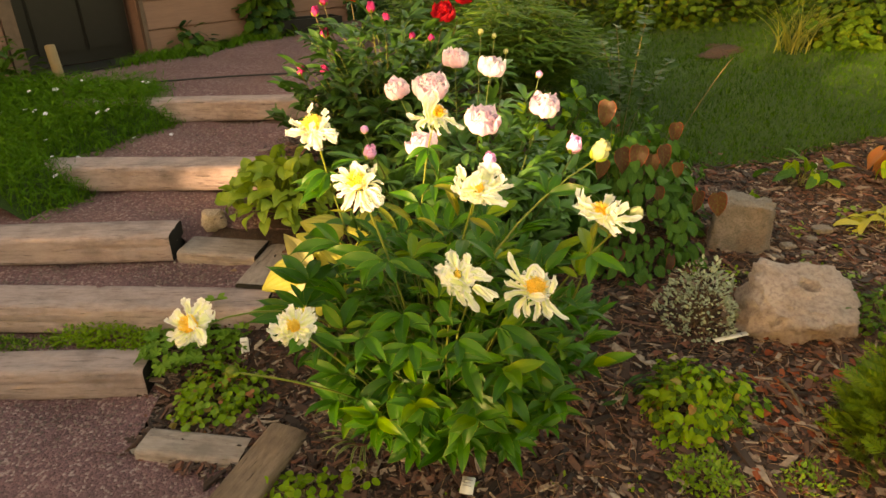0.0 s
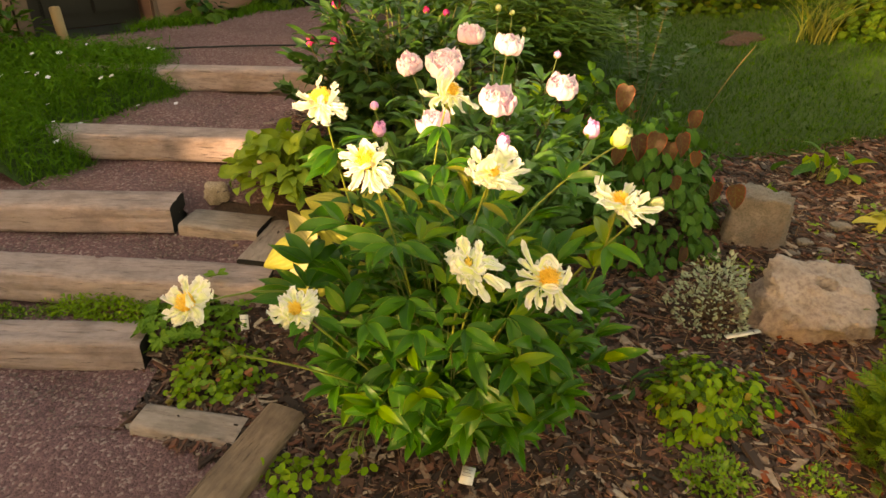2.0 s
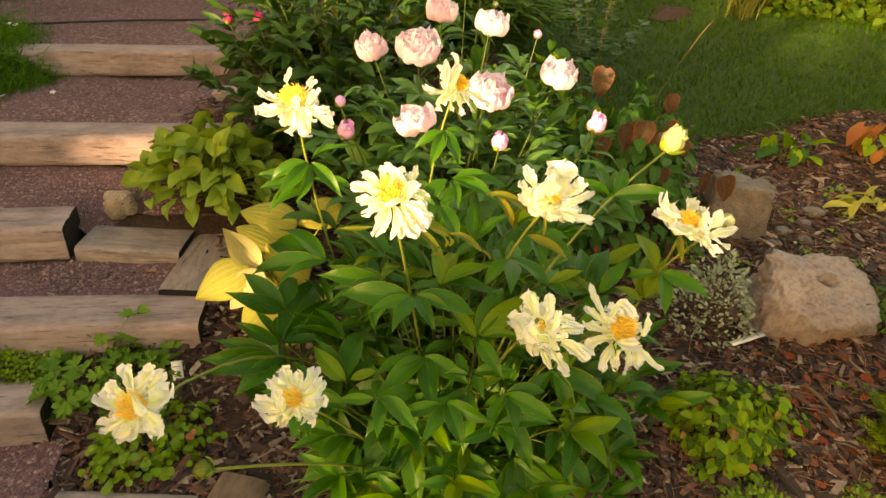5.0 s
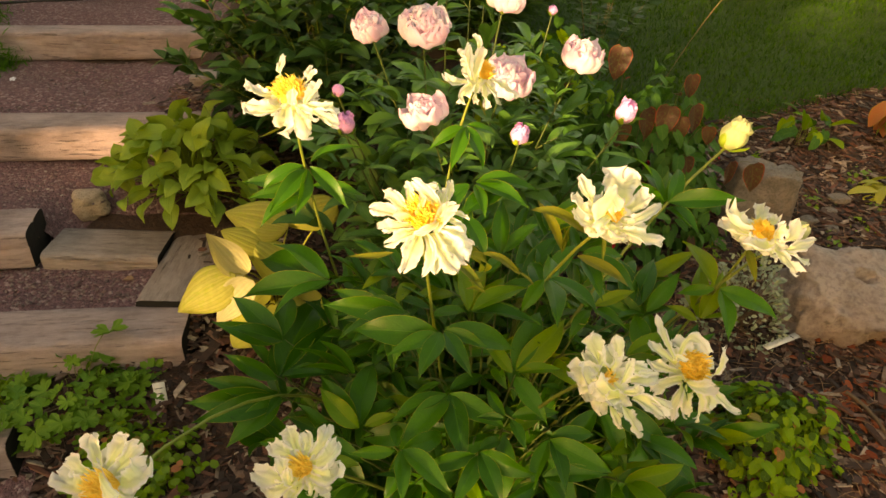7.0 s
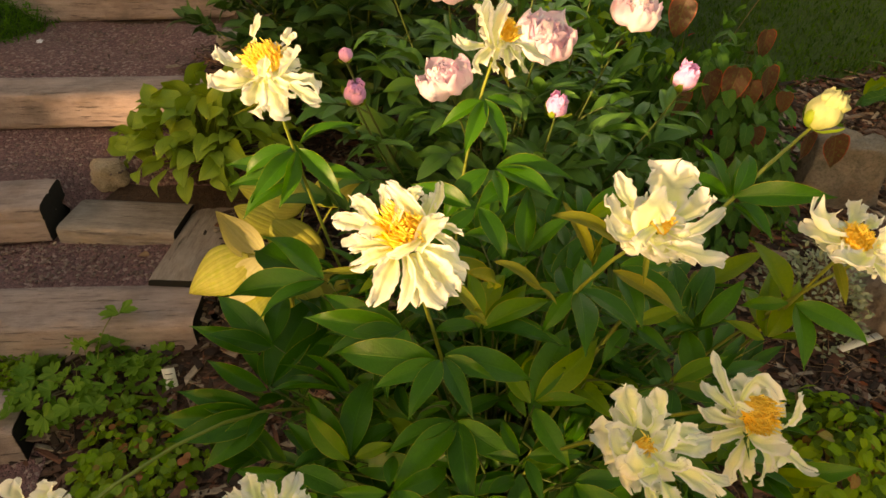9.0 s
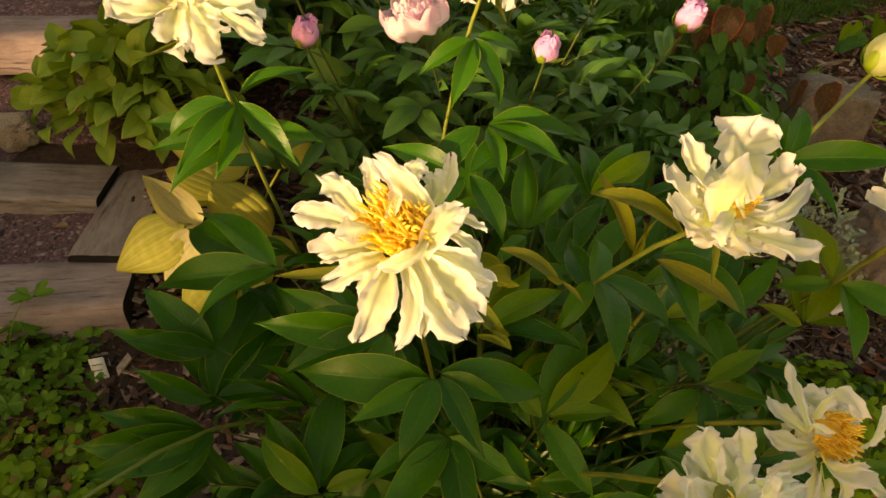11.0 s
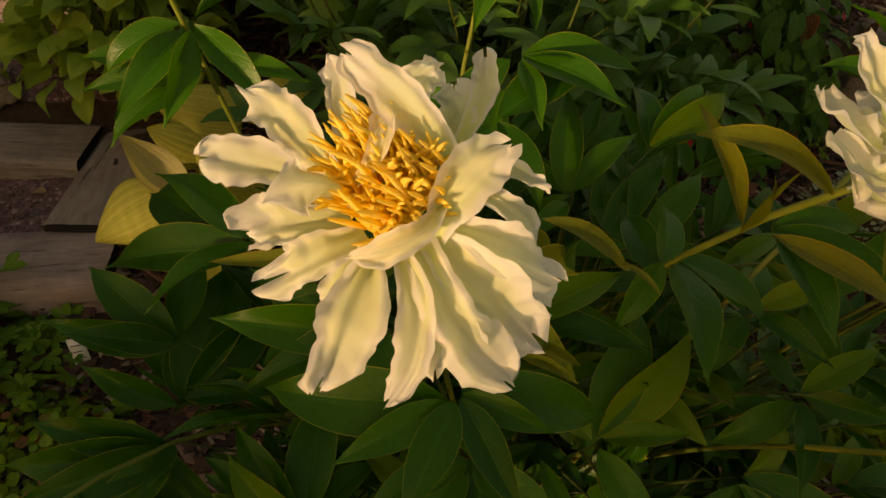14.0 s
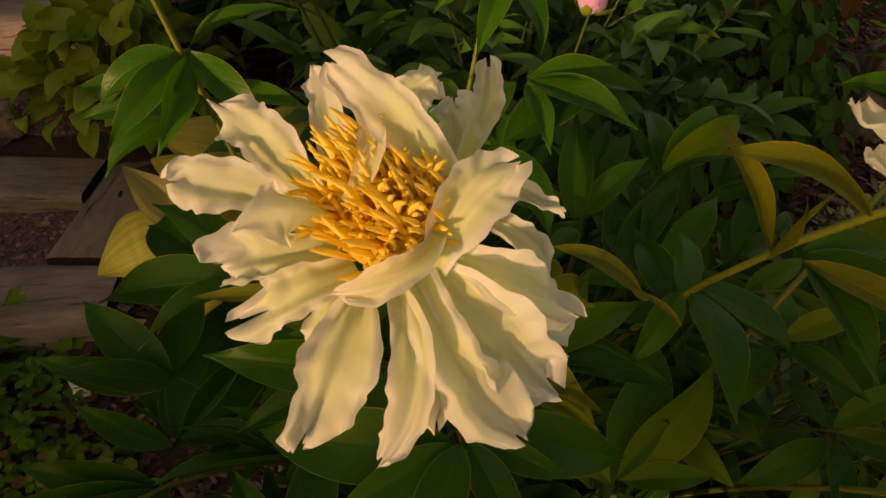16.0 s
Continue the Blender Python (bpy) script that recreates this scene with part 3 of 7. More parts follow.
def soil_mat():
    m, t, b = nodes("dark_mulch_soil")
    n = noise_node(t, 45, 8, rough=0.7)
    n2 = noise_node(t, 5, 4)
    col = ramp(t, n, (0.3, (0.017, 0.011, 0.009)), (0.55, (0.055, 0.031, 0.022)), (0.75, (0.101, 0.058, 0.039)))
    col = mix_node(t, math_node(t, "MULTIPLY", n2, 0.5), col, (0.078, 0.035, 0.023))
    sep = t.nodes.new("ShaderNodeSeparateXYZ")
    t.links.new(t.nodes.new("ShaderNodeTexCoord").outputs["Object"], sep.inputs[0])
    wob = math_node(t, "MULTIPLY", n2, 0.5)
    far = math_node(t, "MAXIMUM", math_node(t, "GREATER_THAN", math_node(t, "ADD", math_node(t, "ABSOLUTE", sep.outputs[0]), wob), 3.3), math_node(t, "LESS_THAN", math_node(t, "ADD", sep.outputs[1], wob), 0.75))
    far = math_node(t, "MAXIMUM", far, math_node(t, "GREATER_THAN", math_node(t, "ADD", sep.outputs[1], wob), 7.0))
    col = mix_node(t, far, col, ramp(t, n, (0.3, (0.014, 0.043, 0.006)), (0.6, (0.039, 0.117, 0.014)), (0.8, (0.07, 0.172, 0.023))))
    t.links.new(col, b.inputs["Base Color"])
    b.inputs["Roughness"].default_value = 0.95
    bump(t, b, n, 0.9, 0.02)
    return m


def turf_mat():
    m, t, b = nodes("turf_green")
    n = noise_node(t, 60, 8, rough=0.75)
    n2 = noise_node(t, 1.6, 4)
    col = ramp(t, n, (0.3, (0.011, 0.033, 0.005)), (0.6, (0.03, 0.086, 0.011)), (0.8, (0.055, 0.133, 0.019)))
    col = mix_node(t, math_node(t, "MULTIPLY", n2, 0.5), col, (0.023, 0.062, 0.009))
    t.links.new(col, b.inputs["Base Color"])
    b.inputs["Roughness"].default_value = 0.95
    bump(t, b, n, 0.9, 0.03)
    return m


def stone_mat(name, light, mid, rust, scale=7):
    m, t, b = nodes(name)
    n = noise_node(t, scale, 8, rough=0.65)
    n2 = noise_node(t, scale * 7, 8, rough=0.7)
    n3 = noise_node(t, scale * 0.45, 3)
    col = mix_node(t, ramp(t, n, (0.32, 0.0), (0.68, 1.0)), mid, light)
    col = mix_node(t, math_node(t, "MULTIPLY", ramp(t, n3, (0.5, 0.0), (0.68, 1.0)), 0.7), col, rust)
    col = mix_node(t, math_node(t, "MULTIPLY", ramp(t, n2, (0.45, 0.0), (0.66, 1.0)), 0.6), col, tuple(x * 0.4 for x in mid))
    t.links.new(col, b.inputs["Base Color"])
    b.inputs["Roughness"].default_value = 0.88
    bump(t, b, math_node(t, "ADD", n, math_node(t, "MULTIPLY", n2, 0.7)), 1.0, 0.025)
    return m


SOIL, TURF = soil_mat(), turf_mat()
BOULDER = stone_mat("buff_limestone", (0.395, 0.335, 0.325), (0.27, 0.222, 0.216), (0.29, 0.21, 0.185))
GRANITE = stone_mat("grey_brown_stone", (0.275, 0.245, 0.225), (0.15, 0.132, 0.12), (0.16, 0.105, 0.075), 16)
PEBBLE = stone_mat("buff_pebble", (0.74, 0.61, 0.48), (0.57, 0.45, 0.35), (0.44, 0.30, 0.2), 25)


# ---- the lie of the land ----
PATH_Y = np.array([-6, 1.95, 2.15, 2.45, 2.9, 3.6, 4.5, 6.0, 9.0, 40])
PATH_Z = np.array([-0.30, -0.26, -0.13, 0.01, 0.15, 0.29, 0.43, 0.47, 0.55, 1.2])


def smooth(a, b, x):
    k = np.clip((np.asarray(x, float) - a) / (b - a), 0, 1)
    return k * k * (3 - 2 * k)


def lie(x, y):
    """Height of the ground at x, y."""
    x, y = np.asarray(x, float), np.asarray(y, float)
    bed = -0.418 + 0.137 * np.clip(x, -3, 4) + 0.132 * np.clip(y, 0, 8) + 0.05 * np.clip(y - 8, 0, 60)
    near = np.interp(y, PATH_Y, PATH_Z)
    k = smooth(-0.05, -0.75, x)
    z = bed * (1 - k) + (near - 0.03 * smooth(-1.15, -1.3, x)) * k
    return z + 0.012 * np.sin(x * 5.1 + y * 2.3) + 0.010 * np.sin(y * 6.7 - x * 3.1)


def spaced(a, b, fine0, fine1, step, far):
    mid = np.arange(fine0, fine1 + 1e-6, step)
    lo = fine0 - np.cumsum(np.geomspace(step, far, 24))
    hi = fine1 + np.cumsum(np.geomspace(step, far, 24))
    return np.concatenate((np.clip(lo[::-1], a, None), mid, np.clip(hi, None, b)))


def terrain(name, xs, ys, height, mat, kind="structure", label="", category=""):
    X, Y = np.meshgrid(xs, ys, indexing="ij")
    P = np.stack((X, Y, height(X, Y)), -1).reshape(-1, 3)
    return tagged(part(name, (P, grid_faces(len(xs) - 1, len(ys) - 1)[:, ::-1], P[:, :2] * 0.1), mat), label, category, "", kind)


def under(x, y):
    z = lie(x, y)
    rim = np.where((y > 1.66) & (y < 2.25), -1.28, np.where((y > 2.25) & (y < 2.95), -0.76, -0.98))
    on_path = smooth(rim + 0.12, rim, x) * smooth(-3.4, -3.2, x) * smooth(0.4, 0.6, y) * smooth(8.5, 8.2, y)
    lower = smooth(-0.45, -0.55, x) * smooth(1.70, 1.62, y) * smooth(-3.4, -3.2, x)
    return z - 0.10 * np.maximum(on_path, lower)


terrain("ground", spaced(-60, 60, -3.0, 3.4, 0.05, 12), spaced(-40, 90, 0.4, 6.0, 0.05, 14), under, SOIL,
        label="dark bark mulch and soil of the sloping bed", category="ground")


def lawn_height(x, y):
    edge = 3.42 - 0.18 * (x - 1.7) + 0.10 * np.sin(x * 3.0)
    near = smooth(edge - 0.02, edge + 0.10, y) * smooth(0.70, 0.95, x + 0.05 * np.sin(y * 4))
    return lie(x, y) - 0.06 + near * 0.085 + 0.008 * np.sin(x * 17) * np.sin(y * 19)


terrain("lawn", np.arange(0.6, 9.0, 0.08), np.arange(3.0, 14.0, 0.08), lawn_height, TURF, label="green lawn beyond the flower bed", category="lawn")

# ---- timber steps and gravel treads: front y, top z, left x, right x, turn in degrees ----
TREADS = [("A", 2.005, -0.125, -2.60, -1.225, 2.0), ("B", 2.255, 0.015, -2.70, -0.775, -1.5), ("C", 2.70, 0.155, -2.70, -1.335, 3.5),
          ("D", 3.30, 0.295, -2.35, -0.80, 1.0), ("E", 4.30, 0.435, -2.60, -0.80, 5.0)]


def timber(length, width, height, seed, cracks=5):
    """A sawn square timber along x from 0 to length, its top at z 0, with worn corners, shakes along the grain and uneven faces."""
    r = rng(seed)
    n, k = int(length / 0.025), 48
    th = (np.arange(k) + 0.5) / k * 2 * np.pi
    c, s = np.cos(th), np.sin(th)
    q = (np.abs(c) ** 9 + np.abs(s) ** 9) ** (-1 / 9)
    cy, cz = c * q * width / 2, s * q * height / 2
    x = np.linspace(0, length, n + 1)
    sc = np.ones((n + 1, k))
    sc += 0.012 * np.sin(x * 4 + r.uniform(0, 6))[:, None] * np.sin(th * 2 + r.uniform(0, 6))[None, :] + r.normal(0, 0.0045, (n + 1, k)) + r.normal(0, 0.009, (1, k))
    for _ in range(cracks):
        j, a, b = r.randint(k), r.uniform(0, length * 0.8), r.uniform(0.15, 0.7)
        m = np.clip(1 - np.abs((x - a - b / 2) / (b / 2)), 0, 1) ** 0.4
        sc[:, j] -= 0.10 * m
    sc[0] *= 0.985
    sc[-1] *= 0.985
    P = np.stack((np.broadcast_to(x[:, None], sc.shape), cy * sc, cz * sc - height / 2), -1)
    U = np.stack(np.broadcast_arrays(th[None, :] / 6.28, x[:, None]), -1)
    body = (P.reshape(-1, 3), grid_faces(n, k, True), U.reshape(-1, 2))
    ends = []
    for i, e in ((0, -0.001), (n, 0.001)):
        ring = np.concatenate([P[i] * np.array((1, f, 1)) * 1.0 + np.array((e * (1 - f), 0, (f - 1) * (P[i][:, 2:] + height / 2).ravel()[0] * 0)) for f in (1.0,)])
        mid = ring.mean(0)
        rings = np.concatenate([mid + (ring - mid) * f + np.array((r.normal(0, 0.001), 0, 0)) for f in (1.0, 0.66, 0.33, 0.02)])
        ends.append((rings, grid_faces(3, k, True)[:, ::(-1 if i == 0 else 1)], np.zeros((len(rings), 2))))
    return body, ends


def lay_timber(name, at, length, width, height, turn, seed, label, category="timber", mat=None, pitch=0.0, roll=0.0, group="", cracks=5):
    body, ends = timber(length, width, height, seed, cracks)
    ob = part(name, body, mat or TIMBER, None)
    ob.matrix_basis = pose(*at, roll, pitch, turn)
    tagged(ob, label, category, group)
    for e in ends:
        part("cut_end", e, CUT_END, ob, "near-black cut end", smooth=False)
    return ob


for tag, fy, top, x0, x1, turn in TREADS:
    a = radians(turn)
    lay_timber("step_timber", (x0, fy + 0.085 + (x0 - x1) * math.sin(a), top), (x1 - x0) / math.cos(a), 0.20 if tag in "BCD" else 0.17, 0.15, turn, 11 + ord(tag),
               "weathered square timber laid as a garden step", "step timber", group="garden steps", cracks=7)


def tread(front, top, x0, x1, y0, y1, seed):
    """Gravel between two timbers, dished a little and uneven."""
    xs, ys = np.linspace(x0, x1, 60), np.linspace(y0, y1, max(8, int((y1 - y0) / 0.03)))
    X, Y = np.meshgrid(xs, ys, indexing="ij")
    Z = top + 0.006 * np.sin(X * 9 + seed) + 0.006 * np.sin(Y * 13 + X * 5 + seed) + 0.004 * np.sin(X * 31) * np.sin(Y * 29)
    Z = Z - front * smooth(-1.37, -1.31, X) * smooth(3.12, 2.86, Y)
    P = np.stack((X, Y, Z), -1).reshape(-1, 3)
    return P, grid_faces(len(xs) - 1, len(ys) - 1)[:, ::-1], P[:, :2] * 0.1


def gravel_tread(top, x0, x1, y0, y1, seed, dip=0.0):
    ob = part("gravel_path", tread(dip, top, x0, x1, y0, y1, seed), GRAVEL)
    return tagged(ob, "purple crushed gravel tread of the garden path", "path", "gravel treads", "structure")


gravel_tread(-0.262, -3.2, -0.50, 0.3, 1.70, 1)
gravel_tread(-0.262, -3.2, -1.17, 1.69, 2.10, 6)
gravel_tread(-0.140, -3.2, -1.0, 2.10, 2.36, 2)
gravel_tread(0.000, -3.2, -0.74, 2.38, 2.90, 3)
gravel_tread(0.138, -3.2, -0.70, 2.84, 3.46, 4, 0.11)
gravel_tread(0.278, -3.2, -0.62, 3.44, 4.46, 5)


def top_path(x, y):
    return 0.42 + 0.02 * (y - 4.3) + 0.006 * np.sin(x * 9) + 0.006 * np.sin(y * 11 + x * 4)


terrain("upper_path", np.linspace(-4.6, -0.55, 80), np.linspace(4.38, 9.0, 90), top_path, GRAVEL, label="gravel path running past the house wall", category="path")


def grit(n, x0, x1, y0, y1, z, seed):
    """Loose stones on a tread."""
    r = rng(seed)
    base = box(-0.5, -0.5, -0.3, 0.5, 0.5, 0.3)
    out = []
    for _ in range(n):
        s = r.uniform(0.004, 0.011)
        x, y = r.uniform(x0, x1), r.uniform(y0, y1)
        m = Matrix.Translation((x, y, z + s * 0.15)) @ Euler(r.uniform(-0.5, 0.5, 3) + np.array((0, 0, r.uniform(0, 6)))).to_matrix().to_4x4() @ Matrix.Diagonal((s, s * r.uniform(0.6, 1), s * 0.8, 1))
        g = moved(base, m)
        out.append((g[0] + r.normal(0, s * 0.12, (8, 3)), g[1], g[2]))
    return out


tagged(part("loose_gravel", grit(1500, -2.2, -1.15, 1.25, 1.98, -0.262, 1) + grit(250, -2.3, -1.25, 2.12, 2.26, -0.14, 2) + grit(900, -2.3, -0.95, 2.48, 2.72, 0.0, 3)
            + grit(420, -2.3, -1.0, 2.9, 3.3, 0.138, 4) + grit(900, -2.3, -0.95, 3.5, 4.3, 0.278, 5), GRIT, smooth=False),
       "loose purple gravel stones scattered on the path", "gravel", "", "stuff")


# ---- plant helpers ----
def unit(a):
    a = np.asarray(a, float)
    return a / (np.linalg.norm(a, axis=-1, keepdims=True) + 1e-9)


def scatter(geo, P, D, Up, S):
    """Copies of a leaf joined into one triple: its y along D, its z towards Up, its size S."""
    V, F, U = geo
    P, D, S = np.asarray(P, float), unit(D), np.asarray(S, float)
    X = unit(np.cross(D, Up))
    Z = np.cross(X, D)
    W = P[:, None, :] + S[:, None, None] * (V[None, :, 0:1] * X[:, None, :] + V[None, :, 1:2] * D[:, None, :] + V[None, :, 2:3] * Z[:, None, :])
    F2 = (F[None] + (np.arange(len(P)) * len(V))[:, None, None]).reshape(-1, 4)
    return W.reshape(-1, 3), F2, np.tile(U, (len(P), 1))


def blades(P, h, w, lean, r, rows=3):
    """Grass blades from points P: height, width, lean; each bends over in its own direction."""
    n = len(P)
    th, h, lean = r.uniform(0, 2 * np.pi, n), h * r.uniform(0.55, 1.2, n), lean * r.uniform(0.2, 1.3, n)
    d = np.stack((np.cos(th), np.sin(th), np.zeros(n)), -1)
    s = np.stack((-np.sin(th + 0.6), np.cos(th + 0.6), np.zeros(n)), -1)
    v = np.linspace(0, 1, rows)
    C = P[:, None, :] + d[:, None, :] * (h * lean)[:, None, None] * (v ** 1.8)[None, :, None] + np.array((0, 0, 1.0)) * h[:, None, None] * (v * (1 - 0.25 * v * np.clip(lean, 0, 1.5).mean()))[None, :, None]
    wid = (w * (1 - v) ** 0.6 + w * 0.05)[None, :, None] * s[:, None, :] / 2
    V = np.stack((C - wid, C + wid), 2).reshape(-1, 3)
    b = (np.arange(n) * rows * 2)[:, None] + (np.arange(rows - 1) * 2)[None, :]
    F = np.stack((b, b + 1, b + 3, b + 2), -1).reshape(-1, 4)
    U = np.tile(np.stack((np.tile((0.0, 1.0), rows), np.repeat(v, 2)), -1), (n, 1))
    return V, F, U


def dome(n, rx, ry, h, r, inner=0.6, low=0.0):
    """Points in the shell of a half ellipsoid and their outward directions."""
    th, c = r.uniform(0, 2 * np.pi, n), r.uniform(low, 1, n)
    s = np.sqrt(1 - c ** 2)
    N = np.stack((s * np.cos(th), s * np.sin(th), c), -1)
    k = r.uniform(inner, 1.0, n) ** 0.6
    lump = 1 + 0.14 * np.sin(th * 3 + rx * 40) + 0.10 * np.sin(th * 7 + c * 9)
    P = N * np.array((rx, ry, h)) * (k * lump)[:, None]
    return P, unit(N * np.array((1 / rx, 1 / ry, 1 / h)))


def clump(name, at, label, category, rx, ry, h, sets, stem_mat=None, stems=14, stem_r=0.003, seed=0, low=0.0, inner=0.6, droop=0.4, kind="", group=""):
    """A mound of leaves on stems. sets: rows of (leaf triple, material, how many, size, part name)."""
    r = rng(seed)
    ob = thing(name, at, label, category, group, kind)
    for geo, mat, n, size, pname in sets:
        P, N = dome(n, rx, ry, h, r, inner, low)
        out = N * np.array((1, 1, 0)) + r.normal(0, 0.55, (n, 3)) * np.array((1, 1, 0.6))
        out[:, 2] -= droop * r.uniform(0.2, 1.4, n)
        up = unit(N * 0.8 + np.array((0, 0, 0.9)) + r.normal(0, 0.35, (n, 3)))
        sizes = size * r.uniform(0.6, 1.25, n)
        if n > 60:
            tagged(part(pname, scatter(geo, P, out, up, sizes), mat, ob), kind="stuff")
        else:
            one = pname.replace("leaves", "leaf").replace("flowers", "flower").replace("tips", "tip")
            me = mesh_data(one, [geo], mat)
            for i in range(n):
                part(one, me, None, ob, m=along(P[i], out[i], up[i], sizes[i]))
    if stem_mat:
        out = []
        for i in range(stems):
            P, N = dome(1, rx * 0.9, ry * 0.9, h * 0.9, r, 0.9, max(low, 0.1))
            out.append(tube(bezier((r.normal(0, rx * 0.15), r.normal(0, ry * 0.15), -0.03), P[0] * np.array((0.4, 0.4, 0.7)), P[0], 6), stem_r, stem_r * 0.5, 5))
        tagged(part("stem_tuft", out, stem_mat, ob), kind="stuff")
    return ob


# leaf shapes of length 1
LANCE = [leaf(1, w, a, f, (0.85, 0.95), 0, wv, 9, 4, i) for i, (w, a, f, wv) in enumerate([(0.31, 0.5, 0.3, 0.04), (0.34, 0.9, 0.25, 0.05), (0.28, 0.3, 0.4, 0.04), (0.35, 1.2, 0.2, 0.05), (0.32, 0.7, 0.45, 0.05), (0.25, 0.5, 0.3, 0.04)])]
HEART = leaf(1, 0.72, 0.5, 0.18, (0.5, 0.9), 0.22, 0.03, 8, 6, 3)
OVAL = leaf(1, 0.75, 0.3, 0.12, (0.55, 0.55), 0.0, 0.03, 5, 4, 4)
ROUND = leaf(1, 0.95, 0.25, 0.10, (0.5, 0.5), 0.0, 0.05, 5, 4, 6)
LOBED = leaf(1, 0.85, 0.4, 0.2, (0.45, 0.6), 0.10, 0.06, 9, 4, 7, serrate=0.35)


def palmate(lobes=7, seed=0):
    """A round leaf of length 1 with scalloped lobes, its stalk at the origin, a little cupped."""
    r = rng(seed)
    k = lobes * 6
    th = np.linspace(-2.75, 2.75, k + 1)
    rad = (0.36 + 0.21 * np.abs(np.cos(th * lobes * np.pi / 5.5)) ** 0.8) * (1 + 0.04 * np.cos(th * lobes * 3.4)) * (1 - 0.10 * np.abs(th) / 2.75)
    f = np.array((0.03, 0.35, 0.7, 1.0))[:, None]
    x, y = f * rad * np.sin(th), 0.36 + f * rad * np.cos(th)
    z = 0.16 * f ** 2 * (0.6 + 0.5 * np.cos(th * lobes / 2.75 * 1.0)) + 0.03 * np.sin(th * 3 + r.uniform(0, 6)) * f
    P = np.stack((x, y, z), -1)
    U = np.stack((np.broadcast_to((th * lobes / 5.5 / 3.1416 + 0.5) % 1.0, x.shape), np.broadcast_to(f, x.shape)), -1)
    return P.reshape(-1, 3), grid_faces(3, k)[:, ::-1], U.reshape(-1, 2)


PALM = palmate()
SMALL = leaf(1, 0.5, 0.3, 0.2, (0.7, 0.8), 0.0, 0.0, 4, 2, 8)
THREAD = leaf(1, 0.10, 0.5, 0.1, (0.5, 0.8), 0.0, 0.0, 4, 2, 10)


def spin(v, axis, a):
    return np.array(Matrix.Rotation(a, 3, Vector(axis)) @ Vector(v))


def compound(P, d, size, r, leaflets, tubes, n_side=2):
    """A divided leaf: a stalk from P along d, three leaflets at its end and pairs on its sides."""
    d = unit(d)
    Q = P + d * size * 0.75
    tubes.append(tube(bezier(P, (P + Q) / 2 + np.array((0, 0, 0.012)), Q, 4), 0.0022, 0.0014, 5))
    lean = unit(P * np.array((1, 1, 0)) + 1e-6) * 1.1 * float(np.clip((0.62 - P[2]) / 0.4, 0, 1))
    up = unit(np.array((0, 0, 1.0)) + lean + r.normal(0, 0.25, 3))
    spots = [(Q, a + r.normal(0, 0.12), s) for a, s in ((0, 1.1), (0.72, 0.95), (-0.72, 0.95))]
    for k in range(n_side):
        for sgn in (1, -1):
            spots.append((P + d * size * (0.30 + 0.28 * k) , sgn * (1.15 - 0.15 * k) + r.normal(0, 0.15), 0.85))
    for p, a, s in spots:
        e = spin(d, (0, 0, 1), a)
        e[2] += r.normal(-0.12, 0.22)
        leaflets.append((p, unit(e), unit(up + r.normal(0, 0.25, 3)), size * s * r.uniform(0.8, 1.15)))


def leafy(ob, leaflets, meshes, geos, mat, r, limit=300, key=None):
    """Leaflets under a plant: the chosen ones as parts on shared meshes, the rest joined."""
    order = sorted(range(len(leaflets)), key=lambda i: key(leaflets[i][0]) if key else -leaflets[i][0][2])
    for i in order[:limit]:
        p, e, up, s = leaflets[i]
        part("leaf", meshes[r.randint(len(meshes))], None, ob, m=along(p, e, up, s))
    rest = order[limit:]
    if rest:
        sets = []
        for k, g in enumerate(geos):
            idx = rest[k::len(geos)]
            if idx:
                sets.append(scatter(g, [leaflets[i][0] for i in idx], [leaflets[i][1] for i in idx], np.array([leaflets[i][2] for i in idx]), [leaflets[i][3] for i in idx]))
        tagged(part("foliage", sets, mat, ob), kind="stuff")


def stem_line(base, tip, axis=None, n=10, bow=0.35):
    base, tip = np.asarray(base, float), np.asarray(tip, float)
    mid = base * (1 - bow) + tip * bow
    mid[2] = base[2] + (tip[2] - base[2]) * 0.62
    if axis is not None:
        mid = mid * 0.55 + (tip - unit(axis) * np.linalg.norm(tip - base) * 0.5) * 0.45
    return bezier(base, mid, tip, n)


# ---- flowers ----
def face_pose(at, axis, roll=0.0):
    """z along the flower's axis, y as near to up as it can be."""
    z = Vector(axis).normalized()
    x = Vector((0, 0, 1)).cross(z).normalized()
    y = z.cross(x)
    m = Matrix(((x.x, y.x, z.x, at[0]), (x.y, y.y, z.y, at[1]), (x.z, y.z, z.z, at[2]), (0, 0, 0, 1)))
    return m @ Matrix.Rotation(roll, 4, "Z")


CALYX = lathe([(0.0005, -0.014), (0.006, -0.012), (0.011, -0.006), (0.012, 0.0), (0.008, 0.004), (0.001, 0.005)], 10)


def stamen_shape(seed, L=0.017):
    r = rng(seed)
    bend = r.normal(0, 0.0065, 2)
    C = bezier((0, 0, 0), (0, 0, L * 0.6), (bend[0], bend[1], L), 5)
    thick = np.array((0.0004, 0.0006, 0.0010, 0.0012, 0.0011, 0.0005))
    th = np.linspace(0, 6.283, 5, endpoint=False)
    P = C[:, None, :] + thick[:, None, None] * np.stack((np.cos(th), np.sin(th), th * 0), -1)[None]
    return P.reshape(-1, 3), grid_faces(5, 5, True), np.stack((np.full(30, 0.3), np.repeat(np.linspace(0, 1, 6), 5)), -1)


STAMENS = [stamen_shape(i) for i in range(5)]
STAMEN_MESH = [mesh_data("stamen", [g], STAMEN) for g in STAMENS]


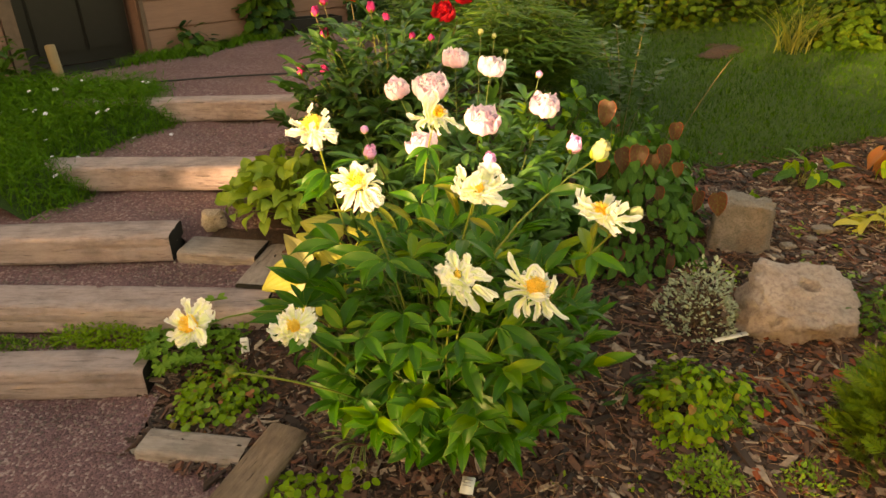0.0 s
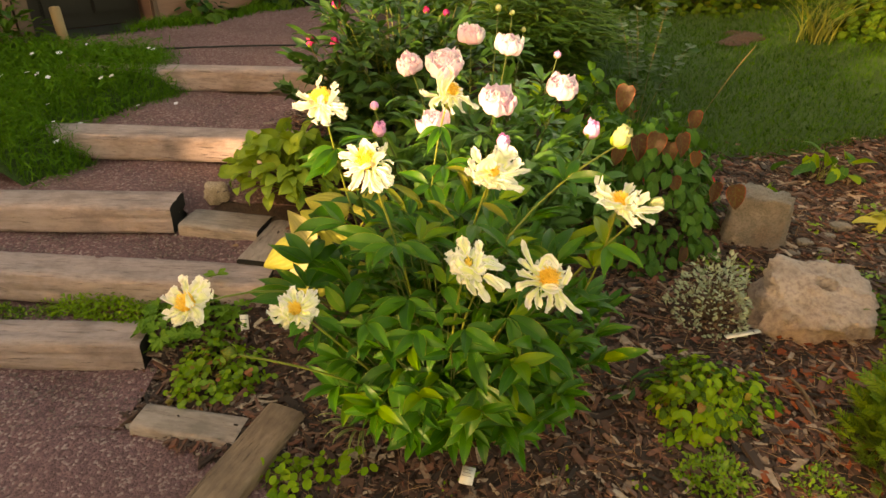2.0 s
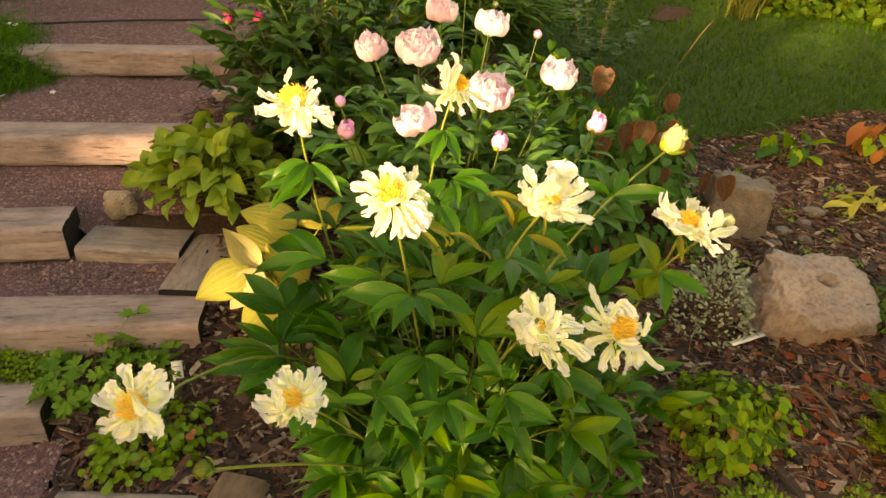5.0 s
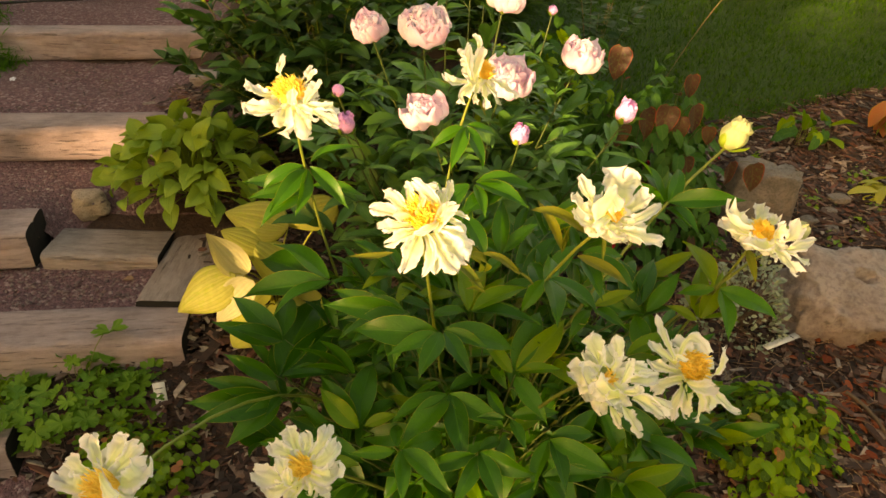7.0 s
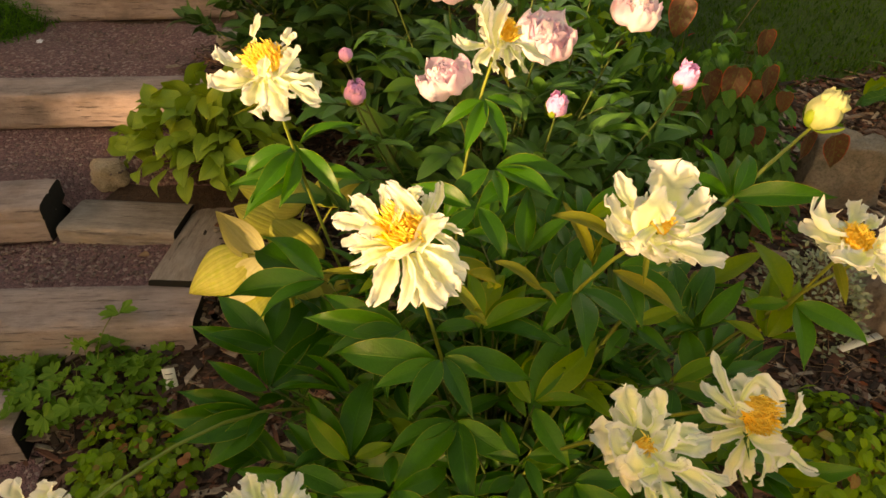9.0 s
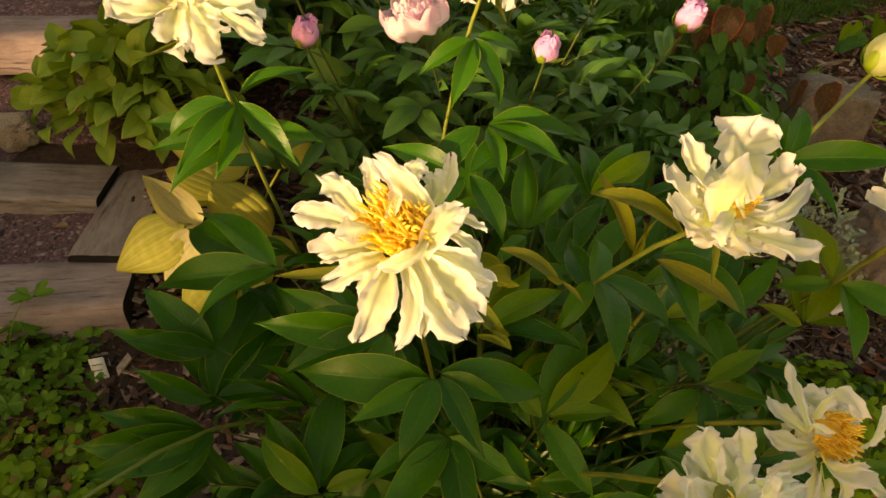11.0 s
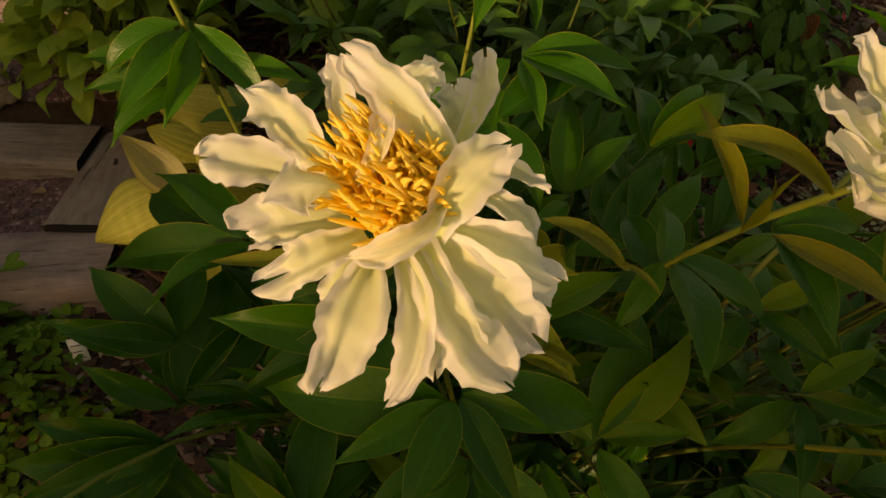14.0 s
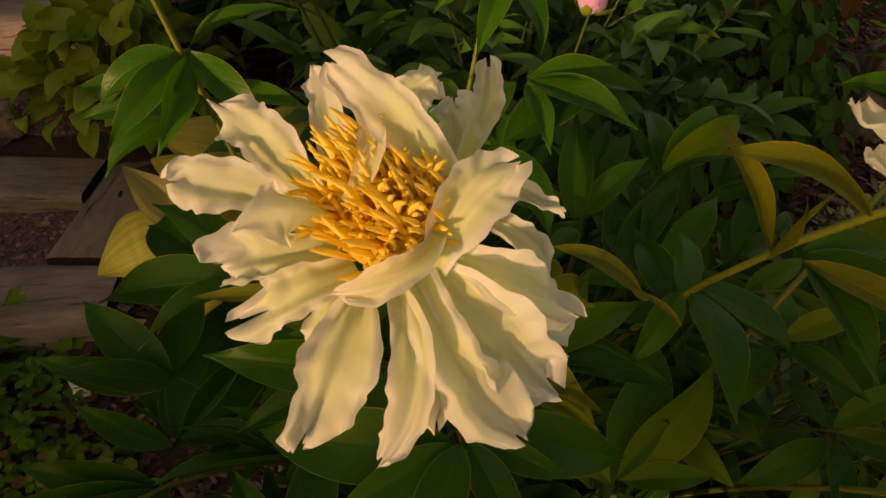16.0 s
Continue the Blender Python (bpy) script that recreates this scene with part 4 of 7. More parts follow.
def tuft(n, spread, size, r, broad=1.0, lean=(0, 0)):
    """Poses of stamens fanning out from the middle of a flower; broad widens the ring they stand on, lean tips them all."""
    for i in range(n):
        a, q = i * 2.39996, math.sqrt((i + 0.5) / n)
        d = np.array((math.cos(a) * q * spread + lean[0], math.sin(a) * q * spread + lean[1], 1.0)) + r.normal(0, 0.19, 3)
        yield along((math.cos(a) * q * 0.014 * size * broad, math.sin(a) * q * 0.014 * size * broad, 0.003 + 0.008 * (1 - q * q)), d, (0.3, 0.9, 0.2), size * r.uniform(0.6, 1.0)) @ Matrix.Rotation(-math.pi / 2, 4, "X")


def double_bloom(plant, at, axis, size, seed, mats, openness=0.5, inner=30, label="pale pink double bloom"):
    """A bowl of broad cupped outer petals round a ball of smaller ruffled ones."""
    r = rng(seed)
    fl = part("flower", CALYX, STEM, plant, label, m=face_pose(at, axis, r.uniform(0, 6)) @ Matrix.Diagonal((size, size, size, 1)))
    z = np.array((0, 0, 1.0))
    for i in range(10 + inner):
        a = i * 2.39996
        u = np.array((math.cos(a), math.sin(a), 0))
        if i < 10:
            R, H, W = 0.038 * (0.8 + openness * 0.5), 0.050 * r.uniform(0.75, 1.08), 0.052
            p0, p1, p2 = u * 0.006, u * R * 1.6 + z * 0.002, u * R * (0.85 + openness * 0.4) + z * H
            g = soft_petal(p0, p1, p2, W, z * 0.4 - u, 0.32, 0.07, r.normal(0, 0.15), seed * 60 + i, -0.15, 14, 10, 0.5, 0.70)
        else:
            k = math.sqrt((i - 10 + 0.5) / inner)
            R, H, W = 0.034 * k, 0.060 - 0.016 * k * k + r.normal(0, 0.003), 0.026 * r.uniform(0.8, 1.3)
            p0, p1, p2 = u * 0.004 + z * 0.01, u * R * 0.9 + z * 0.030, u * R * 1.05 + z * H
            g = soft_petal(p0, p1, p2, W, z * 0.3 - u, 0.3, 0.13, r.normal(0, 0.4), seed * 60 + i, 0.3, 10, 8, 0.4, 0.66)
        part("petal", g, mats[0], fl)
    return fl


def bud(plant, at, axis, R, seed, mat, label="closed round bud", sepals=4):
    r = rng(seed)
    prof = [(0.02, -1.0), (0.55, -0.85), (0.88, -0.45), (1.0, 0.0), (0.92, 0.45), (0.66, 0.85), (0.30, 1.12), (0.02, 1.2)]
    fl = part("bud", lathe([(a * R, b * R) for a, b in prof], 12, 0.06, seed), mat, plant, label, m=face_pose(at, axis, r.uniform(0, 6)))
    z = np.array((0, 0, 1.0))
    for i in range(7 if R > 0.02 else 0):
        a = i * 0.9 + r.normal(0, 0.2)
        u = np.array((math.cos(a), math.sin(a), 0))
        part("petal", petal(u * R * 0.3 + z * R * 0.3, u * R * 1.15 + z * R * 0.8, u * R * r.uniform(0.2, 0.6) + z * R * r.uniform(1.35, 1.6), R * 1.0, u, -0.2, 0.22, 0.2, seed * 19 + i, 10, 8, 0.5), mat, fl)
    for i in range(5):
        a = i * 1.2566 + r.normal(0, 0.1)
        u = np.array((math.cos(a), math.sin(a), 0))
        part("petal", petal(u * R * 0.25 - z * R * 0.95, u * R * 1.75 + z * R * 0.05, u * R * 0.25 + z * R * 1.22, R * 1.35, u, -0.22, 0.05, 0.15, seed * 9 + i, 8, 6, 0.5), mat, fl)
    for i in range(sepals):
        a = i * 6.283 / sepals + 0.4
        u = np.array((math.cos(a), math.sin(a), 0))
        part("sepal", petal(u * R * 0.2 - z * R * 1.02, u * R * 1.25 - z * R * 0.9, u * R * (1.15 + 0.5 * (i == 0)) + z * R * 0.15, R * 0.9, u - z * 0.3, -0.15, 0.02, 0.0, seed * 7 + i, 6, 4, 0.7), HOSTA_LEAF, fl)
    return fl


# ---- the cream peony in the middle of the bed ----
PEONY_AT = np.array((0.02, 1.66, -0.19))
peony = thing("cream_peony", PEONY_AT, "tall cream-yellow garden peony in full bloom growing from bark mulch", "peony")


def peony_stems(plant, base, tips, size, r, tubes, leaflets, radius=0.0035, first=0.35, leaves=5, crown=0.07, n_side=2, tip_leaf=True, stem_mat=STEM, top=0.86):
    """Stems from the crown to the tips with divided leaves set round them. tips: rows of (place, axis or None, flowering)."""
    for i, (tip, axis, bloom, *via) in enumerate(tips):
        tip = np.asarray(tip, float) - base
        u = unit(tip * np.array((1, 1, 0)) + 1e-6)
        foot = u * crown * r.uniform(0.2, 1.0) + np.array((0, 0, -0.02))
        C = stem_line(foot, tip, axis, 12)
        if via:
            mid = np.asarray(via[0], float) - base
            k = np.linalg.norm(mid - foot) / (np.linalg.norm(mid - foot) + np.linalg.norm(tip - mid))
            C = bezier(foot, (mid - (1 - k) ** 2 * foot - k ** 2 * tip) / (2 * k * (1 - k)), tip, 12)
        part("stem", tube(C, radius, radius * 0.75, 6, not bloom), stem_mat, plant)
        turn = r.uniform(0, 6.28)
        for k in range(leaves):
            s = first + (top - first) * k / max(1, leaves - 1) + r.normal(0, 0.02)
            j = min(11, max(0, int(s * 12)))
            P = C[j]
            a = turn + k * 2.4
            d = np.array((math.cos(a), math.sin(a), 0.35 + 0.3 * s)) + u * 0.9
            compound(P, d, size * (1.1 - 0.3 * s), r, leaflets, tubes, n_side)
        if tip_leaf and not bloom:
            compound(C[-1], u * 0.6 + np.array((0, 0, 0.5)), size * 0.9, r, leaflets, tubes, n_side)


def lower(at, axis, d):
    return np.asarray(at, float) - unit(axis) * d


r = rng(5)
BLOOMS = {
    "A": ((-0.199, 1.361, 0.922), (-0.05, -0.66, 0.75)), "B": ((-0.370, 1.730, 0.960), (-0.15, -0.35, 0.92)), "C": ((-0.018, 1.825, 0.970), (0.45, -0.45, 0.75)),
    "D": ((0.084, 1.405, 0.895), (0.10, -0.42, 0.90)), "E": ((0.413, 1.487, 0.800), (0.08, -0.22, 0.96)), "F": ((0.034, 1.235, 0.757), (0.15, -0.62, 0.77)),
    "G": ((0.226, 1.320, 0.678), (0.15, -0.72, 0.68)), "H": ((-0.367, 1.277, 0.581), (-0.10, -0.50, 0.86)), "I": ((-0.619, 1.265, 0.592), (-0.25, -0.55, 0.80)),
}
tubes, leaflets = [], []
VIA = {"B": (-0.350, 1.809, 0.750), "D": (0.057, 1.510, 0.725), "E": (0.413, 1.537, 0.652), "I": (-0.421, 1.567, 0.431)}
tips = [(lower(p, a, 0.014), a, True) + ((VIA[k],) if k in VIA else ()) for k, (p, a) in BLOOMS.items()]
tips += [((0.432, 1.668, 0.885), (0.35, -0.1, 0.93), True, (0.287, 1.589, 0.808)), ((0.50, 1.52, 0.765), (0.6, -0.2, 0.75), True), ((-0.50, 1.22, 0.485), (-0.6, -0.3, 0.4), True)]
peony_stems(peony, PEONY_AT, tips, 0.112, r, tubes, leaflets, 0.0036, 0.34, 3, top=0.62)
fill = []
for i in range(66):
    q, a = math.sqrt((i + 0.5) / 66), i * 2.39996
    x, y = 0.43 * q * math.cos(a), 0.36 * q * math.sin(a)
    fill.append(((0.02 + x, 1.63 + y, 0.60 - 0.42 * q ** 2.4 + r.normal(0, 0.03)), None, False))
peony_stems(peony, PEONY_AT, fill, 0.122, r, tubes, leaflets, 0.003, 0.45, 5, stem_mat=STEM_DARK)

fan_leaves, hubs = [], []


def leaf_fan(hub, *ways):
    """Leaflets fanning out from the end of one stalk. ways: rows of (heading and rise in degrees, length)."""
    hub = np.asarray(hub, float) - PEONY_AT
    for turn, rise, length in ways:
        a, e = radians(turn), radians(rise)
        d = np.array((math.cos(a) * math.cos(e), math.sin(a) * math.cos(e), math.sin(e)))
        low = float(np.clip((0.50 - hub[2] - PEONY_AT[2]) / 0.25, 0, 1))
        # last entry: raised front leaflets, which get the painted sunlit colour
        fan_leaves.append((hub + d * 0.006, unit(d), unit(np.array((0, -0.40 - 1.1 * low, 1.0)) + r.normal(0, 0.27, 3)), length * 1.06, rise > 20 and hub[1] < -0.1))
    hubs.append(hub)
    if hub[2] < 0.86:
        tubes.append(tube(stem_line((hub[0] * 0.3, hub[1] * 0.3, 0.1), hub, None, 8), 0.0028, 0.0018, 6))


leaf_fan((-0.412, 1.660, 0.490), (155, 43, 0.13), (-169, 28, 0.131), (-155, 39, 0.112), (85, 25, 0.119))
leaf_fan((-0.423, 1.624, 0.419), (61, 35, 0.203), (31, 24, 0.165), (0, 15, 0.095), (100, 28, 0.09), (172, 29, 0.112))
leaf_fan((-0.421, 1.567, 0.431), (-179, 24, 0.137), (-163, 12, 0.159), (-148, 13, 0.15), (-128, 4, 0.123), (-103, 24, 0.062))
leaf_fan((-0.274, 1.435, 0.467), (132, 29, 0.119), (157, 41, 0.098), (82, 30, 0.136), (46, 15, 0.089), (6, 27, 0.059))
leaf_fan((-0.149, 1.428, 0.685), (-150, 4, 0.089), (-119, 2, 0.085), (-71, -1, 0.087), (-32, 2, 0.07), (-179, 9, 0.134), (-9, -7, 0.126))
leaf_fan((-0.115, 1.479, 0.492), (-132, 2, 0.142), (-88, -1, 0.133), (-52, 11, 0.118), (-157, 5, 0.113), (27, 6, 0.087))
leaf_fan((-0.009, 1.436, 0.566), (51, 44, 0.128), (24, 36, 0.134), (132, 31, 0.081), (-9, 23, 0.075), (-76, 2, 0.093))
leaf_fan((0.021, 1.673, 0.654), (89, 54, 0.114), (30, 37, 0.099), (153, 27, 0.115), (-135, 4, 0.073))
leaf_fan((0.057, 1.530, 0.700), (-95, 12, 0.115), (-30, -5, 0.105), (-134, -14, 0.075))
leaf_fan((0.060, 1.640, 0.610), (73, 29, 0.118), (41, 38, 0.126), (-33, 15, 0.106))
leaf_fan((-0.034, 1.754, 0.777), (-10, 10, 0.125), (-41, 7, 0.112), (-82, -8, 0.082), (-149, -20, 0.114))
leaf_fan((0.287, 1.589, 0.808), (97, 35, 0.104), (38, 50, 0.083), (140, 25, 0.084), (-74, 7, 0.083), (-28, 22, 0.124))
leaf_fan((0.271, 1.566, 0.574), (52, 35, 0.137), (84, 30, 0.133), (158, 17, 0.086), (-101, -9, 0.11))
leaf_fan((0.413, 1.537, 0.652), (95, 24, 0.127), (-98, -12, 0.101), (160, -21, 0.069), (-53, 9, 0.113))
leaf_fan((-0.350, 1.809, 0.750), (-157, 6, 0.11), (-140, -4, 0.117), (1, -3, 0.097), (114, 22, 0.077), (174, 10, 0.126))
leaf_fan((-0.314, 1.700, 0.600), (140, -3, 0.215), (171, -9, 0.195), (-152, 2, 0.125), (142, 27, 0.140))
leaf_fan((-0.083, 1.500, 0.655), (-14, 14, 0.105), (17, 26, 0.109), (92, 29, 0.101))
leaf_fan((-0.189, 1.519, 0.656), (-160, 4, 0.116), (-178, 11, 0.135), (159, 11, 0.089), (-110, -13, 0.089))
leaf_fan((-0.166, 1.438, 0.450), (-128, -23, 0.133), (-21, 17, 0.058), (-178, -3, 0.113), (-70, -13, 0.098), (121, 28, 0.091))
leaf_fan((-0.029, 1.404, 0.460), (-98, -24, 0.123), (1, 21, 0.073), (-167, -8, 0.106))
leaf_fan((0.151, 1.420, 0.488), (-72, -21, 0.118), (-60, -22, 0.148), (-142, -30, 0.13), (-33, -7, 0.148), (15, 24, 0.085))
leaf_fan((0.065, 1.414, 0.388), (-22, 15, 0.109), (-74, -17, 0.134), (-136, -18, 0.1))
leaf_fan((-0.146, 1.447, 0.282), (-149, -14, 0.148), (-127, -21, 0.142), (-58, -20, 0.114), (-86, -24, 0.148))
leaf_fan((-0.020, 1.400, 0.270), (-131, -24, 0.148), (-101, -26, 0.148), (-52, -19, 0.132))
leaf_fan((0.079, 1.367, 0.290), (-96, -26, 0.138), (-52, -16, 0.148), (-36, -10, 0.148), (-116, -27, 0.148))
leaf_fan((0.208, 1.450, 0.293), (-32, 7, 0.139), (-22, 10, 0.148), (-85, -19, 0.101), (14, 23, 0.128))
leaf_fan((-0.259, 1.483, 0.232), (-154, -20, 0.148), (-102, -29, 0.119), (174, 5, 0.148), (132, 30, 0.14))
leaf_fan((0.267, 1.600, 0.519), (78, 37, 0.15), (101, 31, 0.111), (40, 43, 0.124), (-6, 38, 0.109), (-62, 11, 0.088))
leaf_fan((-0.077, 1.530, 0.632), (-22, 18, 0.117), (28, 27, 0.101), (68, 30, 0.11), (166, 4, 0.071))
leaf_fan((0.098, 1.620, 0.618), (119, 17, 0.106), (81, 32, 0.112), (38, 40, 0.108), (-36, 10, 0.106), (164, -4, 0.094))
leaf_fan((-0.031, 1.380, 0.522), (164, -2, 0.048), (-10, 18, 0.082), (23, 16, 0.088), (-79, 10, 0.061), (113, 6, 0.067))
leaf_fan((-0.084, 1.360, 0.468), (-168, -3, 0.097), (-119, -3, 0.093), (-80, 3, 0.093), (-52, 10, 0.099), (29, 1, 0.06))
leaf_fan((-0.219, 1.370, 0.484), (13, 1, 0.098), (87, -4, 0.07), (-180, -2, 0.074), (-51, 7, 0.111), (-88, 2, 0.084))
leaf_fan((0.039, 1.360, 0.486), (-53, 13, 0.113), (-85, 3, 0.091), (-125, -5, 0.091), (-13, 18, 0.077))
leaf_fan((0.242, 1.420, 0.410), (-57, 6, 0.143), (-84, -8, 0.124), (-122, -14, 0.113), (-38, 4, 0.074))
leaf_fan((0.009, 1.300, 0.457), (-11, 20, 0.103), (-73, 15, 0.068), (-146, 8, 0.083), (63, 0, 0.061))
leaf_fan((-0.368, 1.440, 0.444), (-175, 4, 0.08), (-24, -1, 0.099), (34, 0, 0.078), (-119, -2, 0.085))
leaf_fan((-0.206, 1.550, 0.620), (-173, 10, 0.092), (122, 17, 0.088), (155, 16, 0.122), (-63, -1, 0.087), (-102, -10, 0.1))
leaf_fan((0.079, 1.470, 0.787), (-51, 8, 0.097), (-5, 9, 0.072), (-83, -1, 0.083))
leaf_fan((0.296, 1.560, 0.574), (84, 29, 0.11), (68, 36, 0.095), (43, 42, 0.09), (22, 52, 0.105), (151, 16, 0.106), (-176, 24, 0.073))
leaf_fan((0.386, 1.520, 0.585), (84, 29, 0.115), (72, 40, 0.118), (28, 56, 0.109), (159, 24, 0.063), (-46, 48, 0.068))
leaf_fan((0.286, 1.600, 0.797), (84, 36, 0.093), (48, 45, 0.083), (116, 13, 0.079), (-66, 7, 0.064), (85, 13, 0.073))
leaf_fan((-0.353, 1.790, 0.804), (17, 29, 0.103), (-162, -7, 0.091), (-125, -19, 0.104), (-42, -22, 0.103), (-94, -26, 0.097))
leaf_fan((-0.046, 1.810, 0.878), (-158, -21, 0.078), (-15, -1, 0.068), (-64, -25, 0.09), (-113, -29, 0.093))
leaf_fan((-0.067, 1.700, 0.740), (156, 13, 0.111), (20, 32, 0.138), (-63, -16, 0.095), (118, 16, 0.09), (-138, -13, 0.085))
leaf_fan((0.142, 1.500, 0.649), (103, 5, 0.093), (61, 17, 0.088), (2, 30, 0.077), (-70, 20, 0.07), (-141, -7, 0.068))
leaf_fan((0.208, 1.460, 0.561), (12, 29, 0.092), (-42, 20, 0.078), (-112, -3, 0.087), (-161, -17, 0.089), (84, -7, 0.082))
leaf_fan((0.063, 1.530, 0.673), (97, 9, 0.094), (65, 18, 0.101), (162, -13, 0.063), (-74, 13, 0.059))
for key in "BCEGHI":
    p, a = BLOOMS[key]
    for k in range(3):
        b = k * 2.1 + r.uniform(0, 1.2)
        leaflets.append((lower(p, a, 0.022 + 0.006 * k) - PEONY_AT, unit((math.cos(b), math.sin(b), 0.15 + r.normal(0, 0.2))), unit((r.normal(0, 0.3), r.normal(0, 0.3), 1)), r.uniform(0.05, 0.085)))
tagged(part("leaf_stalk", tubes, STEM_DARK, peony, "dull green leaf stalks"), kind="stuff")
PEONY_SHAPES = [leaf(1, w, a, f, (0.80, 1.02), 0, 0.03, 10, 6, 20 + i) for i, (w, a, f) in enumerate(((0.31, 0.45, 0.42), (0.33, 0.8, 0.34), (0.29, 0.3, 0.50), (0.33, 1.0, 0.30), (0.31, 0.6, 0.52), (0.27, 0.5, 0.40)))]
FAN_SHAPES = [leaf(1, w, a, f, (0.92, 1.4), 0, 0.05, 14, 8, 40 + i) for i, (w, a, f) in enumerate(((0.335, 0.65, 0.36), (0.365, 0.9, 0.30), (0.315, 0.5, 0.46), (0.345, 1.1, 0.30), (0.33, 0.7, 0.50)))]
FAN_MESH = [[mesh_data("leaf", [g], mat) for g in FAN_SHAPES] for mat in (PEONY_LEAF, PEONY_YOUNG_LIT)]
# young: leaflets coloured yellow-green as if the sun caught them
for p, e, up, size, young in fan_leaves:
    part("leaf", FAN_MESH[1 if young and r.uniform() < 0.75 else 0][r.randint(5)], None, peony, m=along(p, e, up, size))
# the other leaves leave room for the fans
leaflets = [q for q in leaflets if not any(np.hypot(*(q[0] + q[1] * q[3] * 0.6 - h)[:2]) < 0.075 and q[0][2] + max(0.0, q[1][2]) * q[3] > h[2] - 0.01 for h in hubs)]
LEAF_MESH = [mesh_data("leaf", [g], PEONY_LEAF) for g in PEONY_SHAPES + PEONY_SHAPES] + [mesh_data("leaf", [PEONY_SHAPES[k]], PEONY_YOUNG_LIT) for k in (0, 1, 2, 3, 4)]
leafy(peony, leaflets, LEAF_MESH, PEONY_SHAPES, PEONY_LEAF, r, 180, lambda p: p[1] * 1.0 - p[2] * 1.2)

BRACT_MESH = [mesh_data("bract", [leaf(1, w, a, 0.4, (0.8, 1.0), 0, 0.05, 9, 4, 80 + k)], BRACT) for k, (w, a) in enumerate(((0.19, 0.5), (0.23, 0.9), (0.16, -0.4)))]
for j, key in enumerate("BCEG"):
    p, a = BLOOMS[key]
    for k in range(3):
        b = j * 1.1 + k * 2.1 + r.normal(0, 0.2)
        part("bract", BRACT_MESH[(j + k) % 3], None, peony, "golden narrow leaf below the bloom",
             m=along(lower(p, a, 0.018 + 0.014 * k) - PEONY_AT, (math.cos(b), math.sin(b), 0.3 - 0.35 * k), (r.normal(0, 0.5), r.normal(0, 0.5), 1), r.uniform(0.065, 0.095)))


def bract(p, q, k):
    p, q = np.asarray(p) - PEONY_AT, np.asarray(q) - PEONY_AT
    part("bract", BRACT_MESH[k], None, peony, "golden narrow leaf with a red tip below the bloom", m=along(p, q - p, (0, -0.5, 1), float(np.linalg.norm(q - p))))


bract((-0.150, 1.410, 0.855), (-0.050, 1.453, 0.802), 1)
bract((-0.160, 1.392, 0.862), (-0.108, 1.336, 0.828), 0)
bract((-0.225, 1.440, 0.830), (-0.290, 1.442, 0.816), 2)
bract((0.057, 1.420, 0.861), (-0.016, 1.420, 0.922), 1)
bract((0.038, 1.450, 0.809), (0.007, 1.470, 0.895), 0)
bract((0.039, 1.450, 0.807), (0.022, 1.430, 0.879), 2)
bract((0.039, 1.450, 0.807), (0.036, 1.420, 0.871), 0)
bract((0.065, 1.450, 0.799), (0.127, 1.380, 0.815), 1)
bract((0.074, 1.400, 0.875), (0.070, 1.380, 0.834), 2)
bract((-0.011, 1.480, 0.752), (-0.051, 1.450, 0.781), 2)
bract((-0.124, 1.400, 0.844), (-0.053, 1.450, 0.805), 1)
bract((-0.011, 1.480, 0.752), (0.002, 1.450, 0.752), 0)
bract((-0.009, 1.490, 0.742), (-0.064, 1.500, 0.793), 1)
bract((-0.130, 1.370, 0.822), (-0.114, 1.330, 0.841), 2)
bract((-0.130, 1.370, 0.809), (-0.117, 1.340, 0.831), 0)


def on(p):
    return np.asarray(p, float) - PEONY_AT


# the large bloom, petal by petal: from, bow, to in millimetres of its face (right, up, towards), width
hero = part("flower", CALYX, STEM, peony, "large cream bloom with a wide tuft of orange-yellow stamens", m=face_pose(on(BLOOMS["A"][0]), BLOOMS["A"][1]))


def strap(flower, p0, p1, p2, W, cup=0.2, ruffle=0.12, twist=0.0, seed=0, curl=0.0):
    mm = 0.001
    n = 40 if seed < 100 else 24
    k = mm * (0.97 if seed < 100 else 1.0)
    part("petal", soft_petal(np.array(p0) * k, np.array(p1) * k, np.array(p2) * k, W * k * (1.13 if seed < 100 else 1.06), (0, 0, 1), cup, ruffle * 1.3, twist, seed, curl, n, n // 2 + 4, 0.44 if seed < 100 else 0.55), CREAM, flower)


strap(hero, (25, 11, 8), (8, 29, 44), (-13, 50, 24), 15, 0.25, 0.1, 0.3, 1, 0.3)
strap(hero, (-16, 22, 2), (-14, 35, 18), (-21, 55, 10), 11, 0.3, 0.08, 0.4, 2, 0.0)
strap(hero, (7, 32, 0), (10, 48, 10), (21, 52, 12), 13, 0.2, 0.12, -0.5, 3, 0.5)
strap(hero, (28, 24, -2), (39, 42, 7), (39, 59, 4), 10, 0.35, 0.08, 0.4, 4, 0.2)
strap(hero, (20, 23, -4), (29, 36, 1), (26, 47, 2), 15, 0.15, 0.12, 0.0, 5, 0.0)
strap(hero, (-15, 4, 12), (2, 12, 44), (-2, 36, 20), 7, 0.3, 0.08, 0.5, 6, 0.2)
strap(hero, (-18, 10, 0), (-36, 29, 23), (-48, 40, 10), 16, 0.28, 0.12, 0.2, 7, 0.4)
strap(hero, (-21, 6, -2), (-48, 17, 15), (-67, 19, 4), 16, 0.35, 0.1, 0.3, 8, 0.2)
strap(hero, (-15, 3, 10), (-23, 6, 34), (-38, 1, 24), 16, -0.9, 0.05, 0.3, 9, 0.9)
